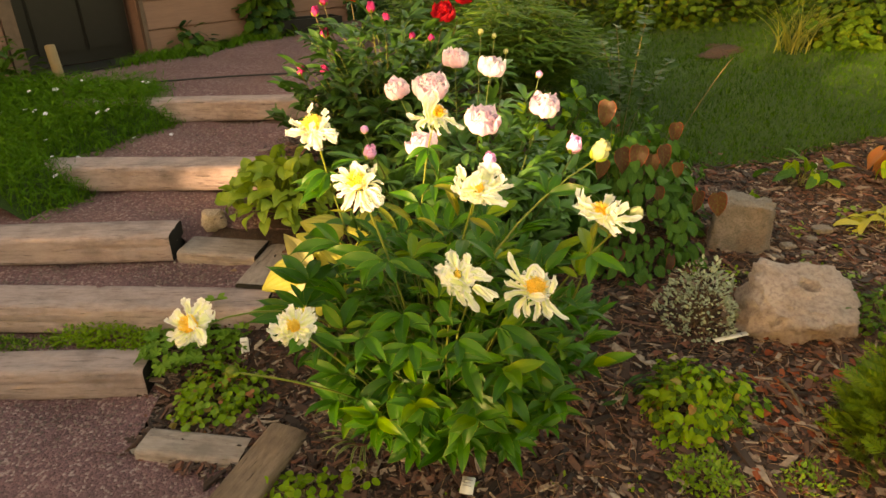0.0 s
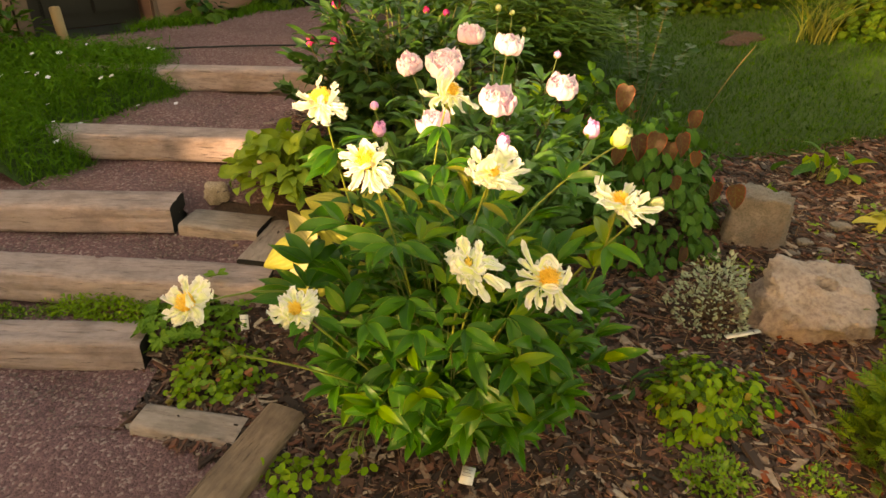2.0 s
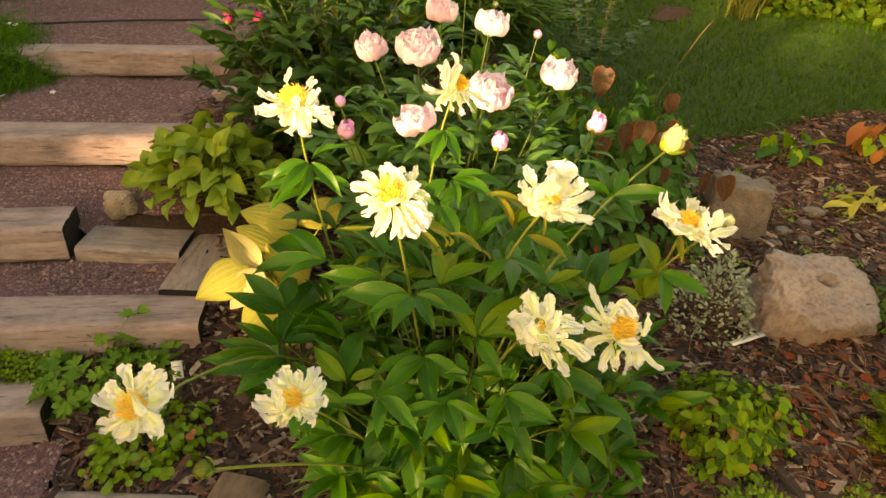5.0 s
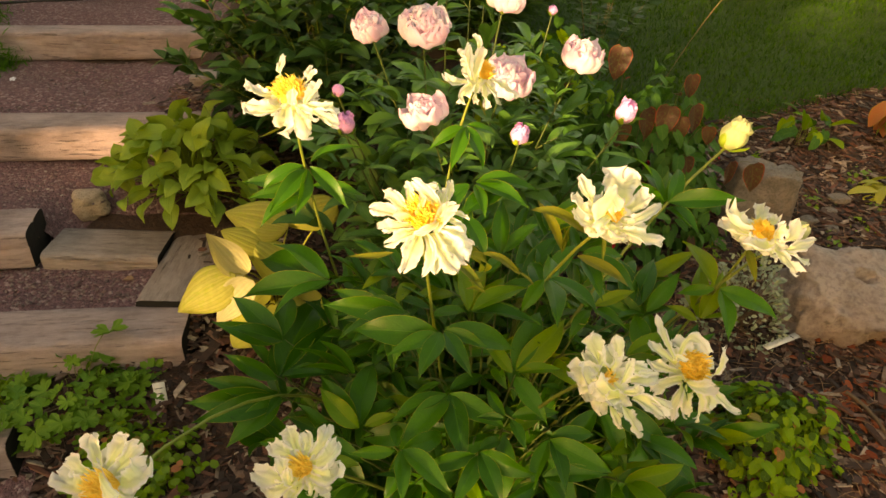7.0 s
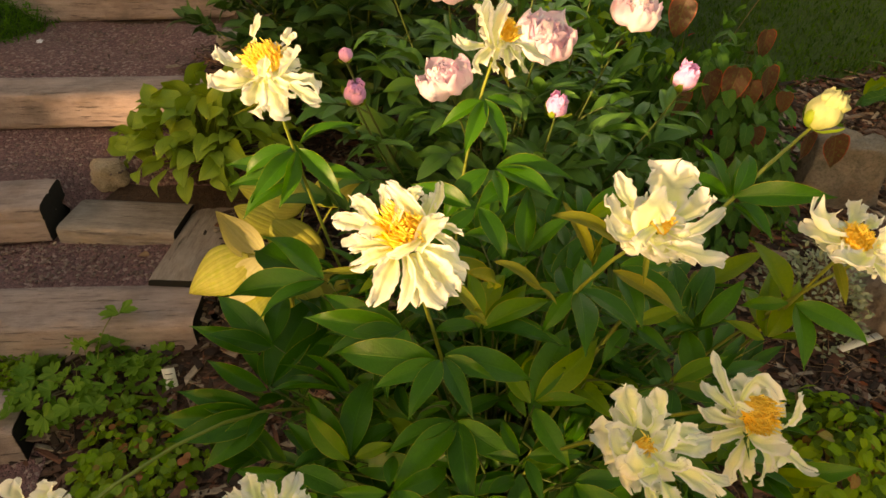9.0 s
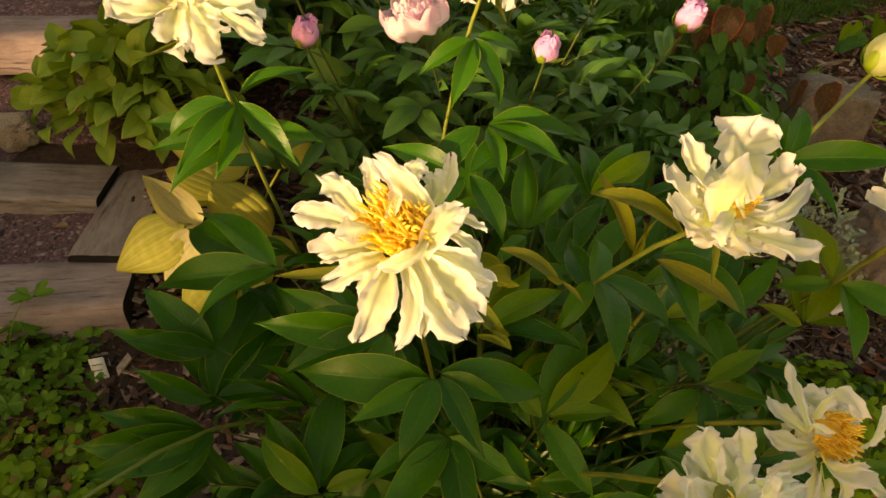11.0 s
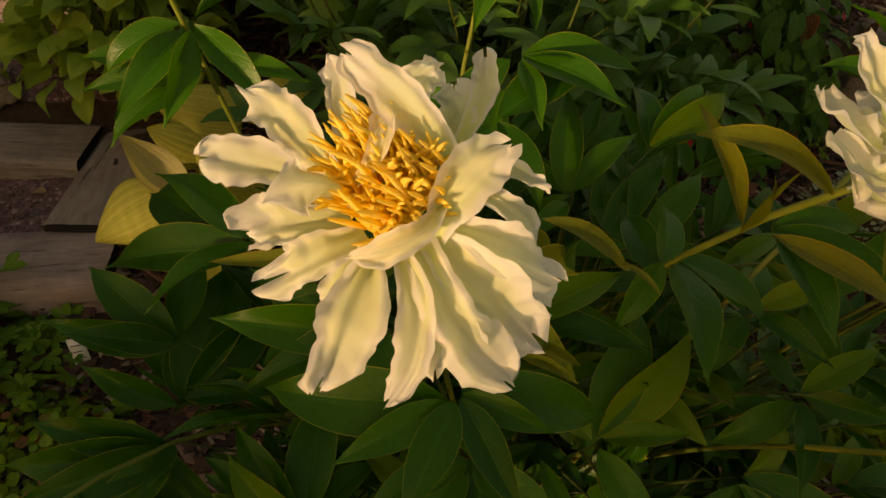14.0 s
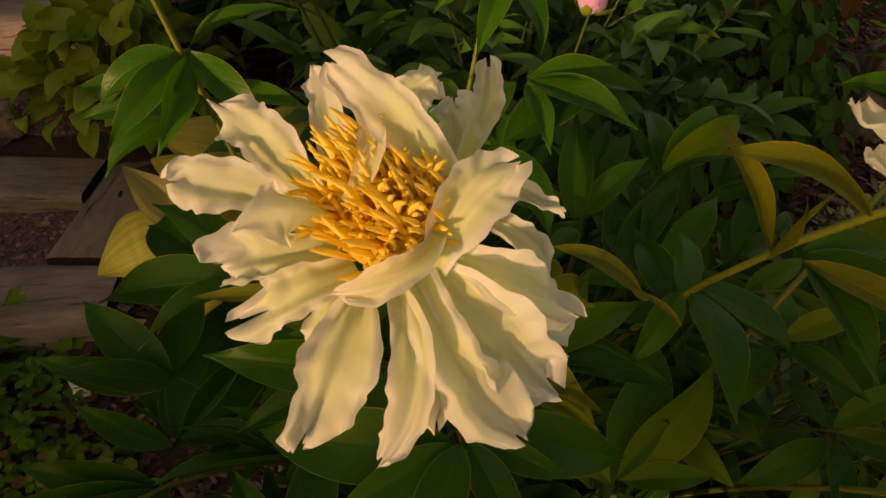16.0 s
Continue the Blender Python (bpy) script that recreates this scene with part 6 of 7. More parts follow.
# ---- hostas by the path ----
def ribbed_leaf(W, arch, hump, ribs, seed, nl=22, nw=26, close=0.0):
    """A broad hosta leaf along +y: pointed oval, sunk ribs running from base to tip, puckered between them; close folds its sides up."""
    r = rng(seed + 300)
    v, u = np.linspace(0, 1, nl + 1), np.linspace(-1, 1, nw + 1)
    V2, U2 = v[:, None], u[None, :]
    prof = W / 2 * np.clip(np.sin(np.pi * v ** 0.72), 0, 1) ** 0.72 * (1 - 0.25 * v ** 3) + W * 0.012
    ang = arch * v * (0.3 + 0.7 * v)
    yy = np.concatenate(([0], np.cumsum(np.cos(ang[1:]) / nl)))
    zz = np.concatenate(([0], np.cumsum(-np.sin(ang[1:]) / nl)))
    ph = r.uniform(0, 6.28, 4)
    relief = 0.034 * W * np.abs(np.cos(U2 * ribs * np.pi / 2)) * np.sin(np.pi * V2) + 0.014 * W * np.sin(V2 * 46 + U2 * 5 + ph[0]) * np.sin(np.pi * V2) * (1 - U2 ** 2)
    edge = 0.05 * W * np.sin(V2 * 7 + ph[1] + np.sign(U2) * ph[2]) * np.abs(U2) ** 3
    bend = close * np.abs(U2)
    side = prof[:, None] * U2 * np.cos(bend * 0.8)
    rise = -hump * W * (U2 ** 2 - 0.3) * np.sin(np.pi * V2) + relief + edge + prof[:, None] * np.abs(U2) * np.sin(bend)
    P = np.zeros((nl + 1, nw + 1, 3))
    P[:, :, 0] = side + 0.02 * np.sin(V2 * 3 + ph[3])
    P[:, :, 1] = yy[:, None] + np.sin(ang)[:, None] * rise
    P[:, :, 2] = zz[:, None] + np.cos(ang)[:, None] * rise
    U = np.stack(np.broadcast_arrays((U2 + 1) / 2, V2), -1)
    return P.reshape(-1, 3), grid_faces(nl, nw), U.reshape(-1, 2)


def hosta(name, at, label, n, L, spread, height, mat, seed, group="hostas", start=0.0, broad=1.0, steep=0.75):
    r = rng(seed)
    ob = thing(name, at, label, "hosta", group)
    data = [mesh_data("leaf", [leaf(1, w * broad, a, f, (0.55, 1.0), 0.10, 0.07, 11, 6, k)], mat) for k, (w, a, f) in enumerate(((0.62, 1.0, 0.3), (0.58, 1.3, 0.2), (0.66, 0.7, 0.35)))]
    st = []
    for i in range(n):
        q, a = math.sqrt((i + 0.5) / n), start + i * 2.39996 + r.normal(0, 0.2)
        u = np.array((math.cos(a), math.sin(a), 0))
        P = u * spread * q + np.array((0, 0, height * (1 - 0.75 * q ** 2) * r.uniform(0.85, 1.1)))
        d = u * (0.4 + q * 0.8) + np.array((r.normal(0, 0.5), r.normal(0, 0.5), steep - 0.9 * q + r.normal(0, 0.4)))
        up = np.array((0, 0, 1.0)) + u * 0.4 + r.normal(0, 0.5, 3)
        part("leaf", data[r.randint(3)], None, ob, m=along(P, d, up, L * r.uniform(0.75, 1.15)))
        st.append(tube(bezier((u[0] * 0.02, u[1] * 0.02, -0.02), (u[0] * spread * q * 0.4, u[1] * spread * q * 0.4, P[2] * 0.7), P, 5), 0.003, 0.002, 5))
    tagged(part("leaf_stalk", st, mat, ob), kind="stuff")
    return ob


hosta("green_hosta", (-0.82, 2.96, float(lie(-0.82, 2.96))), "bushy green hosta with glossy heart-shaped leaves", 150, 0.108, 0.27, 0.26, HOSTA_LEAF, 31)
GOLD_AT = (-0.50, 2.45, float(lie(-0.50, 2.45)))
gold = hosta("gold_hosta", GOLD_AT, "golden yellow hosta half under the peony leaves", 9, 0.12, 0.07, 0.09, GOLD_LEAF, 34, start=0.7, broad=1.15, steep=0.3)
stalks = []
for i, (p, q, w, arch, hump, close, mat) in enumerate((
    ((-0.448, 2.5, 0.248), (-0.639, 2.52, 0.312), 0.1, 0.5, 0.22, 0, GOLD_LEAF),
    ((-0.525, 2.47, 0.184), (-0.645, 2.46, 0.265), 0.078, 0.6, 0.15, 0, GOLD_LEAF),
    ((-0.572, 2.38, 0.161), (-0.684, 2.42, 0.29), 0.083, -0.5, 0.0, 0.75, PALE_LEAF),
    ((-0.612, 2.36, 0.174), (-0.791, 2.28, 0.106), 0.107, 0.7, 0.25, 0, GOLD_LEAF),
    ((-0.555, 2.34, 0.156), (-0.671, 2.27, 0.068), 0.082, 0.3, 0.05, 0.4, PALE_LEAF),
    ((-0.523, 2.28, 0.086), (-0.635, 2.2, 0.024), 0.107, 0.9, 0.22, 0, GOLD_LEAF),
    ((-0.429, 2.28, 0.025), (-0.485, 2.18, -0.03), 0.092, 0.8, 0.2, 0, GOLD_LEAF),
    ((-0.408, 2.42, 0.071), (-0.586, 2.44, 0.239), 0.101, 0.6, 0.2, 0, GOLD_LEAF),
    ((-0.284, 2.56, 0.307), (-0.447, 2.5, 0.273), 0.089, 0.6, 0.2, 0, GOLD_LEAF)
)):
    p, q = np.array(p) - GOLD_AT, np.array(q) - GOLD_AT
    size = float(np.linalg.norm(q - p)) * 1.06
    part("leaf", ribbed_leaf(w / size * 1.4, arch, hump, 7, i, close=close), mat, gold, "half-open pale cream young leaf" if mat is PALE_LEAF else "", m=along(p, q - p, (-0.25, -0.75, 0.65), size))
    stalks.append(tube(bezier((0, 0, -0.01), p * np.array((0.4, 0.4, 0.8)), p, 6), 0.004, 0.003, 6))
tagged(part("leaf_stalk", stalks, GOLD_LEAF, gold), kind="stuff")

# ---- stones ----
def rock(name, at, size, seed, mat, label, category, rough=0.10, hole=None, sub=5, turn=0.0, boxy=0.0, tip=0.0):
    bm = bmesh.new()
    bmesh.ops.create_icosphere(bm, subdivisions=sub, radius=1)
    for v in bm.verts:
        p = v.co.copy()
        if boxy:
            k = max(abs(p.x), abs(p.y), abs(p.z))
            p = p * (1 - boxy) + p / k * boxy * 0.85
        n1 = noise.noise(p * 1.3 + Vector((seed, 0, 0)))
        n2 = noise.noise(p * 3.5 + Vector((0, seed, 0)))
        n3 = noise.noise(p * 9 + Vector((0, 0, seed)))
        n4 = noise.noise(p * 22 + Vector((seed, seed, 0)))
        p *= 1 + rough * (1.6 * n1 + 0.8 * n2 + 0.5 * n3 + 0.26 * n4)
        if p.z > 0.55:
            p.z = 0.55 + (p.z - 0.55) * 0.35
        if hole:
            d = ((p.x - hole[0]) / hole[2]) ** 2 + ((p.y - hole[1]) / (hole[2] * 0.7)) ** 2
            if p.z > 0:
                p.z -= 0.42 * math.exp(-(d * 1.2) ** 2)
        v.co = Vector((p.x * size[0], p.y * size[1], p.z * size[2]))
    ob = part(name, bm, mat)
    ob.matrix_basis = pose(*at, tip, 0, turn)
    return tagged(ob, label, category)


rock("boulder", (1.420, 2.14, 0.060), (0.212, 0.185, 0.255), 4.2, BOULDER, "buff limestone boulder with a small hole in its top", "boulder", 0.17, hole=(0.08, 0.10, 0.17), boxy=0.45, turn=-4, tip=24)
rock("upright_stone", (1.40, 2.65, 0.155), (0.145, 0.10, 0.315), 9.1, GRANITE, "grey-brown upright stone block standing in mulch", "stone", 0.12, boxy=0.72, turn=-22)
rock("pebble", (-1.21, 2.97, 0.115), (0.066, 0.055, 0.068), 2.7, PEBBLE, "buff fist-sized stone resting on gravel", "stone", 0.17, sub=5)
rock("low_stone", (2.02, 2.02, 0.13), (0.20, 0.13, 0.05), 6.3, GRANITE, "flat grey stone half sunk in the bed", "stone", 0.10, sub=4, boxy=0.4)
for i, (x, y, s) in enumerate(((1.60, 2.56, 0.035), (1.53, 2.50, 0.028), (1.66, 2.50, 0.03), (1.72, 2.60, 0.03), (1.55, 2.62, 0.022), (1.80, 2.66, 0.045), (1.63, 2.72, 0.02))):
    rock("small_stone", (x, y, float(lie(x, y)) + s * 0.4), (s * 1.1, s * 0.8, s * 0.5), 20 + i, GRANITE, "small stone lying on mulch beside the upright block", "stone", 0.12, sub=3, boxy=0.3)

# ---- short timber blocks beside the steps ----
lay_timber("timber_block", (-1.30, 2.80, 0.058), 0.40, 0.20, 0.10, -8, 71, "short grey weathered timber block edging the path", "timber block", TIMBER_GREY)
lay_timber("timber_board", (-0.845, 2.415, 0.040), 0.44, 0.21, 0.09, 82, 72, "flat grey weathered board beside the path", "timber board", TIMBER_GREY)
lay_timber("timber_block", (-1.12, 1.735, -0.228), 0.40, 0.13, 0.10, -8, 73, "short grey weathered timber block edging the gravel", "timber block", TIMBER_GREY)
lay_timber("edge_timber", (-0.825, 1.08, -0.205), 0.74, 0.155, 0.12, 71, 74, "brown weathered timber edging the flower bed", "edge timber", TIMBER_BROWN)
lay_timber("timber_board", (-0.95, 3.93, 0.325), 0.50, 0.15, 0.06, -6, 75, "low board half under the red peony leaves", "timber board", TIMBER_GREY)

# ---- bark mulch ----
def chips(n, seed):
    r = rng(seed)
    x, y = r.uniform(-1.25, 3.0, n * 2), r.uniform(0.75, 3.75, n * 2)
    right = np.interp(y, (0.7, 1.45, 1.75, 2.2, 2.4, 2.85, 2.92), (-0.50, -0.55, -1.20, -1.22, -0.72, -0.68, -0.98))
    keep = (x > right + r.normal(0, 0.045, n * 2)) & (y < 3.62 - 0.18 * (x - 1.7))
    x, y = x[keep][:n], y[keep][:n]
    n = len(x)
    s = np.clip(np.exp(r.normal(-4.42, 0.62, n)), 0.003, 0.036)
    dims = np.stack((s * r.uniform(1.0, 3.2, n), s * r.uniform(0.3, 0.8, n), np.clip(s * r.uniform(0.1, 0.28, n), 0.002, 0.009)), -1) / 2
    base = box(-1, -1, -1, 1, 1, 1)
    V = base[0][None] * dims[:, None, :] * (1 + r.normal(0, 0.22, (n, 8, 3)))
    ax, ay, az = r.normal(0, 0.22, n), r.normal(0, 0.22, n), r.uniform(0, 6.28, n)
    X = np.stack((np.cos(az) * np.cos(ay), np.sin(az) * np.cos(ay), np.sin(ay)), -1)
    Y = unit(np.stack((-np.sin(az), np.cos(az), np.sin(ax)), -1))
    Z = np.cross(X, Y)
    P = np.stack((x, y, lie(x, y) + r.uniform(0.0, 0.016, n)), -1)
    W = P[:, None, :] + V[:, :, 0:1] * X[:, None] + V[:, :, 1:2] * Y[:, None] + V[:, :, 2:3] * Z[:, None]
    F = (base[1][None] + (np.arange(n) * 8)[:, None, None]).reshape(-1, 4)
    return W.reshape(-1, 3), F, np.zeros((n * 8, 2))


tagged(part("bark_mulch", chips(66000, 3), BARK, smooth=False), "reddish brown bark chips covering the bed", "mulch", "", "stuff")


def straws(n, seed, x0, x1, y0, y1, L=0.09, mat=None):
    r = rng(seed)
    out = []
    for _ in range(n):
        x, y, a, l = r.uniform(x0, x1), r.uniform(y0, y1), r.uniform(0, 6.28), L * r.uniform(0.4, 1.4)
        d = np.array((math.cos(a), math.sin(a), 0)) * l
        p = np.array((x, y, float(lie(x, y)) + 0.014))
        q = p + d
        q[2] = float(lie(q[0], q[1])) + 0.016
        mid = (p + q) / 2 + r.normal(0, 0.012, 3) + np.array((0, 0, 0.012))
        out.append(tube(bezier(p, mid, q, 4), 0.0011, 0.0008, 4))
    return out


tagged(part("dry_stalks", straws(1300, 4, -0.5, 1.7, 1.15, 2.9), NEEDLE), "dry stalks and needles lying on the bark mulch", "dry stalks", "", "stuff")
part("twig", tube(bezier((1.225, 1.80, 0.005), (1.24, 1.73, 0.02), (1.235, 1.62, -0.01), 6), 0.007, 0.005, 7), TWIG)
tagged(bpy.data.objects["twig"], "short bare brown twig lying on mulch", "twig")

# ---- fallen red leaves between the bark chips ----
r = rng(64)
x, y = 1.30 + r.normal(0, 0.17, 170), 1.66 + r.normal(0, 0.17, 170)
P = np.stack((x, y, lie(x, y) + r.uniform(0.010, 0.022, 170)), -1)
D = np.stack((r.normal(0, 1, 170), r.normal(0, 1, 170), r.normal(0, 0.15, 170)), -1)
tagged(part("fallen_leaves", scatter(leaf(1, 0.62, 0.4, 0.15, (0.5, 0.7), 0.05, 0.05, 6, 4, 12), P, D, r.normal(0, 0.25, (170, 3)) + np.array((0, 0, 1.0)), r.uniform(0.022, 0.048, 170)), RUST_LEAF), "rust-red fallen leaves scattered on the bark mulch", "leaf litter", "", "stuff")

# ---- low plants round the peony ----
def on_bed(x, y, dz=0.0):
    return (x, y, float(lie(x, y)) + dz)


clump("barberry_mound", on_bed(0.90, 1.70, -0.01), "round mound of lime-green small leaves with bronze tips", "shrub", 0.205, 0.17, 0.17,
      [(HEART, LIME_LEAF, 520, 0.034, "leaves"), (HEART, BRONZE_LEAF, 75, 0.032, "bronze_leaves"), (OVAL, MID_LEAF, 360, 0.028, "inner_leaves"), (OVAL, ORANGE_LEAF, 12, 0.024, "orange_leaves")], TWIG, 24, 0.002, 41, -0.1, 0.55, 0.5)
clump("grey_shrub", on_bed(1.06, 2.15, -0.01), "small grey-green shrub with half bare twigs", "shrub", 0.15, 0.15, 0.27,
      [(SMALL, SAGE, 900, 0.021, "leaves")], TWIG, 130, 0.0016, 42, 0.05, 0.86, -0.9)
clump("barrenwort", on_bed(0.88, 2.80, -0.02), "barrenwort with heart-shaped green leaves, some rusty red", "plant", 0.46, 0.34, 0.60,
      [(HEART, EPI_LEAF, 1250, 0.058, "leaves"), (HEART, EPI_RED, 20, 0.07, "red_leaves"), (SMALL, CRIMSON, 34, 0.028, "flowers")], STEM_RED, 60, 0.0012, 43, 0.0, 0.6, 1.1)
clump("barrenwort", on_bed(0.62, 3.25, -0.02), "barrenwort with light green heart-shaped leaves", "plant", 0.42, 0.32, 0.62,
      [(HEART, EPI_LEAF, 600, 0.068, "leaves"), (HEART, LIME_LEAF, 300, 0.075, "light_leaves")], STEM_RED, 50, 0.0012, 44, 0.0, 0.55, 0.6)
clump("stonecrop_mat", (-1.44, 2.24, -0.15), "low mat of bright green stonecrop between two step timbers", "groundcover", 0.27, 0.09, 0.095,
      [(SMALL, CREEP_LEAF, 700, 0.022, "leaves"), (SMALL, LIME_LEAF, 1700, 0.018, "light_leaves")], None, 0, 0, 45, -0.1, 0.3, -0.6)
clump("stonecrop_mat", (-1.98, 2.19, -0.15), "sparse dark green stonecrop on gravel between two step timbers", "groundcover", 0.34, 0.07, 0.055,
      [(SMALL, CREEP_LEAF, 700, 0.016, "leaves"), (SMALL, MID_LEAF, 500, 0.018, "dark_leaves")], None, 0, 0, 65, -0.1, 0.3, -0.6)
clump("lady_mantle", (-1.06, 2.17, -0.20), "scalloped soft green leaves of a low plant beside the step", "plant", 0.23, 0.14, 0.19,
      [(PALM, MANTLE_LEAF, 130, 0.066, "leaves")], STEM, 40, 0.0015, 46, 0.1, 0.6, 0.1)
clump("creeping_jenny", (-0.90, 1.98, -0.24), "creeping plant with small round yellow-green and reddish leaves", "groundcover", 0.19, 0.19, 0.13,
      [(ROUND, CREEP_LEAF, 380, 0.027, "leaves"), (ROUND, LIME_LEAF, 330, 0.027, "light_leaves"), (ROUND, ORANGE_LEAF, 40, 0.026, "red_leaves"), (ROUND, BRONZE_LEAF, 50, 0.026, "bronze_leaves")], STEM, 20, 0.0014, 47, -0.1, 0.4, 0.3)
clump("lime_seedling", on_bed(-0.47, 1.49, -0.01), "young plant with small lime-green round leaves", "plant", 0.15, 0.10, 0.10,
      [(OVAL, LIME_LEAF, 110, 0.036, "leaves")], STEM, 24, 0.0014, 48, 0.0, 0.5, 0.1)
clump("lime_seedling", on_bed(-0.29, 1.55, -0.01), "few lime-green round leaves on thin stalks", "plant", 0.06, 0.05, 0.08,
      [(OVAL, LIME_LEAF, 9, 0.042, "leaves")], STEM, 6, 0.0014, 49, 0.2, 0.6, 0.1)
clump("stonecrop_tuft", on_bed(0.85, 1.43, -0.01), "tuft of feathery green stonecrop shoots", "plant", 0.12, 0.09, 0.07,
      [(SMALL, CREEP_LEAF, 500, 0.020, "leaves"), (SMALL, LIME_LEAF, 200, 0.018, "light_leaves")], None, 0, 0, 50, -0.1, 0.4, -0.8)
clump("stonecrop_tuft", on_bed(1.15, 1.40, -0.01), "tuft of feathery green stonecrop shoots", "plant", 0.10, 0.08, 0.05,
      [(SMALL, CREEP_LEAF, 400, 0.018, "leaves")], None, 0, 0, 51, -0.1, 0.4, -0.8)
clump("weed_seedling", on_bed(0.66, 1.78, -0.01), "dark green weed seedling with upright oval leaves", "plant", 0.05, 0.04, 0.10,
      [(LANCE[2], DARK_LEAF, 12, 0.06, "leaves")], STEM, 5, 0.0014, 52, 0.1, 0.5, -0.3)
r = rng(53)
for i, (x, y) in enumerate(((0.02, 1.45), (0.10, 1.50), (0.40, 1.48), (0.62, 1.42), (0.75, 1.52), (1.35, 1.78), (1.22, 1.95), (1.75, 2.32), (1.66, 2.45), (1.80, 2.5), (1.95, 2.62), (1.72, 2.68), (2.1, 2.55), (1.62, 2.15), (1.7, 2.05), (1.3, 2.42), (1.15, 2.5), (2.0, 2.8))):
    clump("weed_seedling", on_bed(x, y, -0.005), "tiny green weed seedling sprouting from mulch", "plant", 0.035 + 0.03 * (i > 6), 0.03 + 0.03 * (i > 6), 0.035 + 0.03 * (i > 12),
          [(OVAL if i % 2 else SMALL, CREEP_LEAF if i % 3 else LIME_LEAF, 14 + 16 * (i > 6), 0.018 + 0.004 * (i % 3), "leaves")], STEM, 5, 0.0009, 300 + i, 0.1, 0.4, 0.2, group="weed seedlings")
clump("chickweed", on_bed(1.70, 2.02, -0.01), "sprawling green weed with tiny white flowers by the boulder", "plant", 0.14, 0.14, 0.16,
      [(SMALL, MID_LEAF, 260, 0.035, "leaves"), (OVAL, LILAC, 10, 0.012, "flowers")], STEM, 26, 0.0012, 54, 0.0, 0.5, 0.3)
clump("heart_leaf_plant", on_bed(1.93, 3.12, -0.01), "young plant with a few green heart-shaped leaves", "plant", 0.20, 0.13, 0.17,
      [(HEART, LIME_LEAF, 12, 0.10, "light_leaves"), (HEART, EPI_LEAF, 16, 0.09, "leaves")], STEM, 14, 0.0016, 55, 0.15, 0.6, 0.4)
clump("orange_leaf_plant", on_bed(2.33, 3.00, -0.01), "small plant with salmon-orange and green heart-shaped leaves", "plant", 0.12, 0.09, 0.22,
      [(HEART, ORANGE_LEAF, 11, 0.105, "orange_leaves"), (HEART, LIME_LEAF, 6, 0.09, "leaves")], STEM, 12, 0.0016, 56, 0.45, 0.7, 1.8)
clump("yellow_leaf_plant", on_bed(2.06, 2.66, -0.01), "small plant with curled bright yellow leaves", "plant", 0.09, 0.06, 0.10,
      [(LANCE[1], GOLD_LEAF, 26, 0.105, "leaves")], STEM, 8, 0.0016, 57, 0.2, 0.5, 0.0)
clump("sprout", on_bed(1.62, 2.95, -0.01), "pale green sprout with soft drooping leaves", "plant", 0.04, 0.03, 0.10,
      [(LANCE[3], LIME_LEAF, 9, 0.08, "leaves")], STEM, 5, 0.0016, 58, 0.2, 0.6, 0.5)

# the barrenwort's large hanging red leaves
BARREN = bpy.data.objects["barrenwort"]
hang = mesh_data("red_leaf", [leaf(1, 0.70, 0.35, 0.22, (0.32, 0.95), 0.07, 0.03, 12, 8, 17)], EPI_RED)
BARREN_AT = on_bed(0.88, 2.80, -0.02)
for i, (p, s) in enumerate((((1.107, 2.494, 0.459), 0.11), ((1.175, 2.465, 0.464), 0.125), ((0.758, 2.80, 0.775), 0.13), ((1.10, 2.86, 0.66), 0.11), ((0.765, 2.56, 0.632), 0.13), ((0.85, 2.55, 0.645), 0.125),
                            ((0.908, 2.56, 0.604), 0.10), ((0.944, 2.56, 0.645), 0.115), ((0.70, 2.56, 0.58), 0.10), ((1.02, 2.55, 0.57), 0.075), ((0.93, 2.5, 0.48), 0.08))):
    p = np.array(p) - BARREN_AT
    part("red_leaf", hang, None, BARREN, m=along(p, (0.25 * math.sin(i * 2.1), -0.15, -1.0), (0.5 * math.cos(i * 1.7), -1.0, 0.3), s * 0.95))
    part("leaf_stalk", tube(bezier(p * np.array((0.5, 0.5, 0.1)), p * np.array((0.8, 0.8, 1.0)) + np.array((0, 0.02, 0.03)), p, 7), 0.0014, 0.0009, 5), STEM_RED, BARREN)
part("leaf", mesh_data("leaf", [PALM], MANTLE_LEAF), None, bpy.data.objects["lady_mantle"], m=along((0.075, 0.13, 0.24), (0.2, -0.9, 0.25), (0.1, -0.5, 1), 0.095))
part("leaf_stalk", tube(bezier((0, 0, 0), (0.03, 0.0, 0.26), (0.075, 0.13, 0.24), 9), 0.0018, 0.0012, 5), STEM, bpy.data.objects["lady_mantle"])
fallen = part("fallen_leaf", moved(leaf(0.05, 0.03, 0.5, 0.3, (0.6, 0.7), 0, 0.04, 6, 4, 3), Matrix.Identity(4)), NEEDLE, m=pose(-0.99, 2.585, 0.012, 0, 0, 60))
tagged(fallen, "small dry tan leaf lying on the gravel", "leaf")
lay_timber("lower_timber", (-1.55, 2.36, -0.135), 0.72, 0.16, 0.13, -1.5, 76, "dark weathered timber under the step timber", "step timber", TIMBER_GREY)

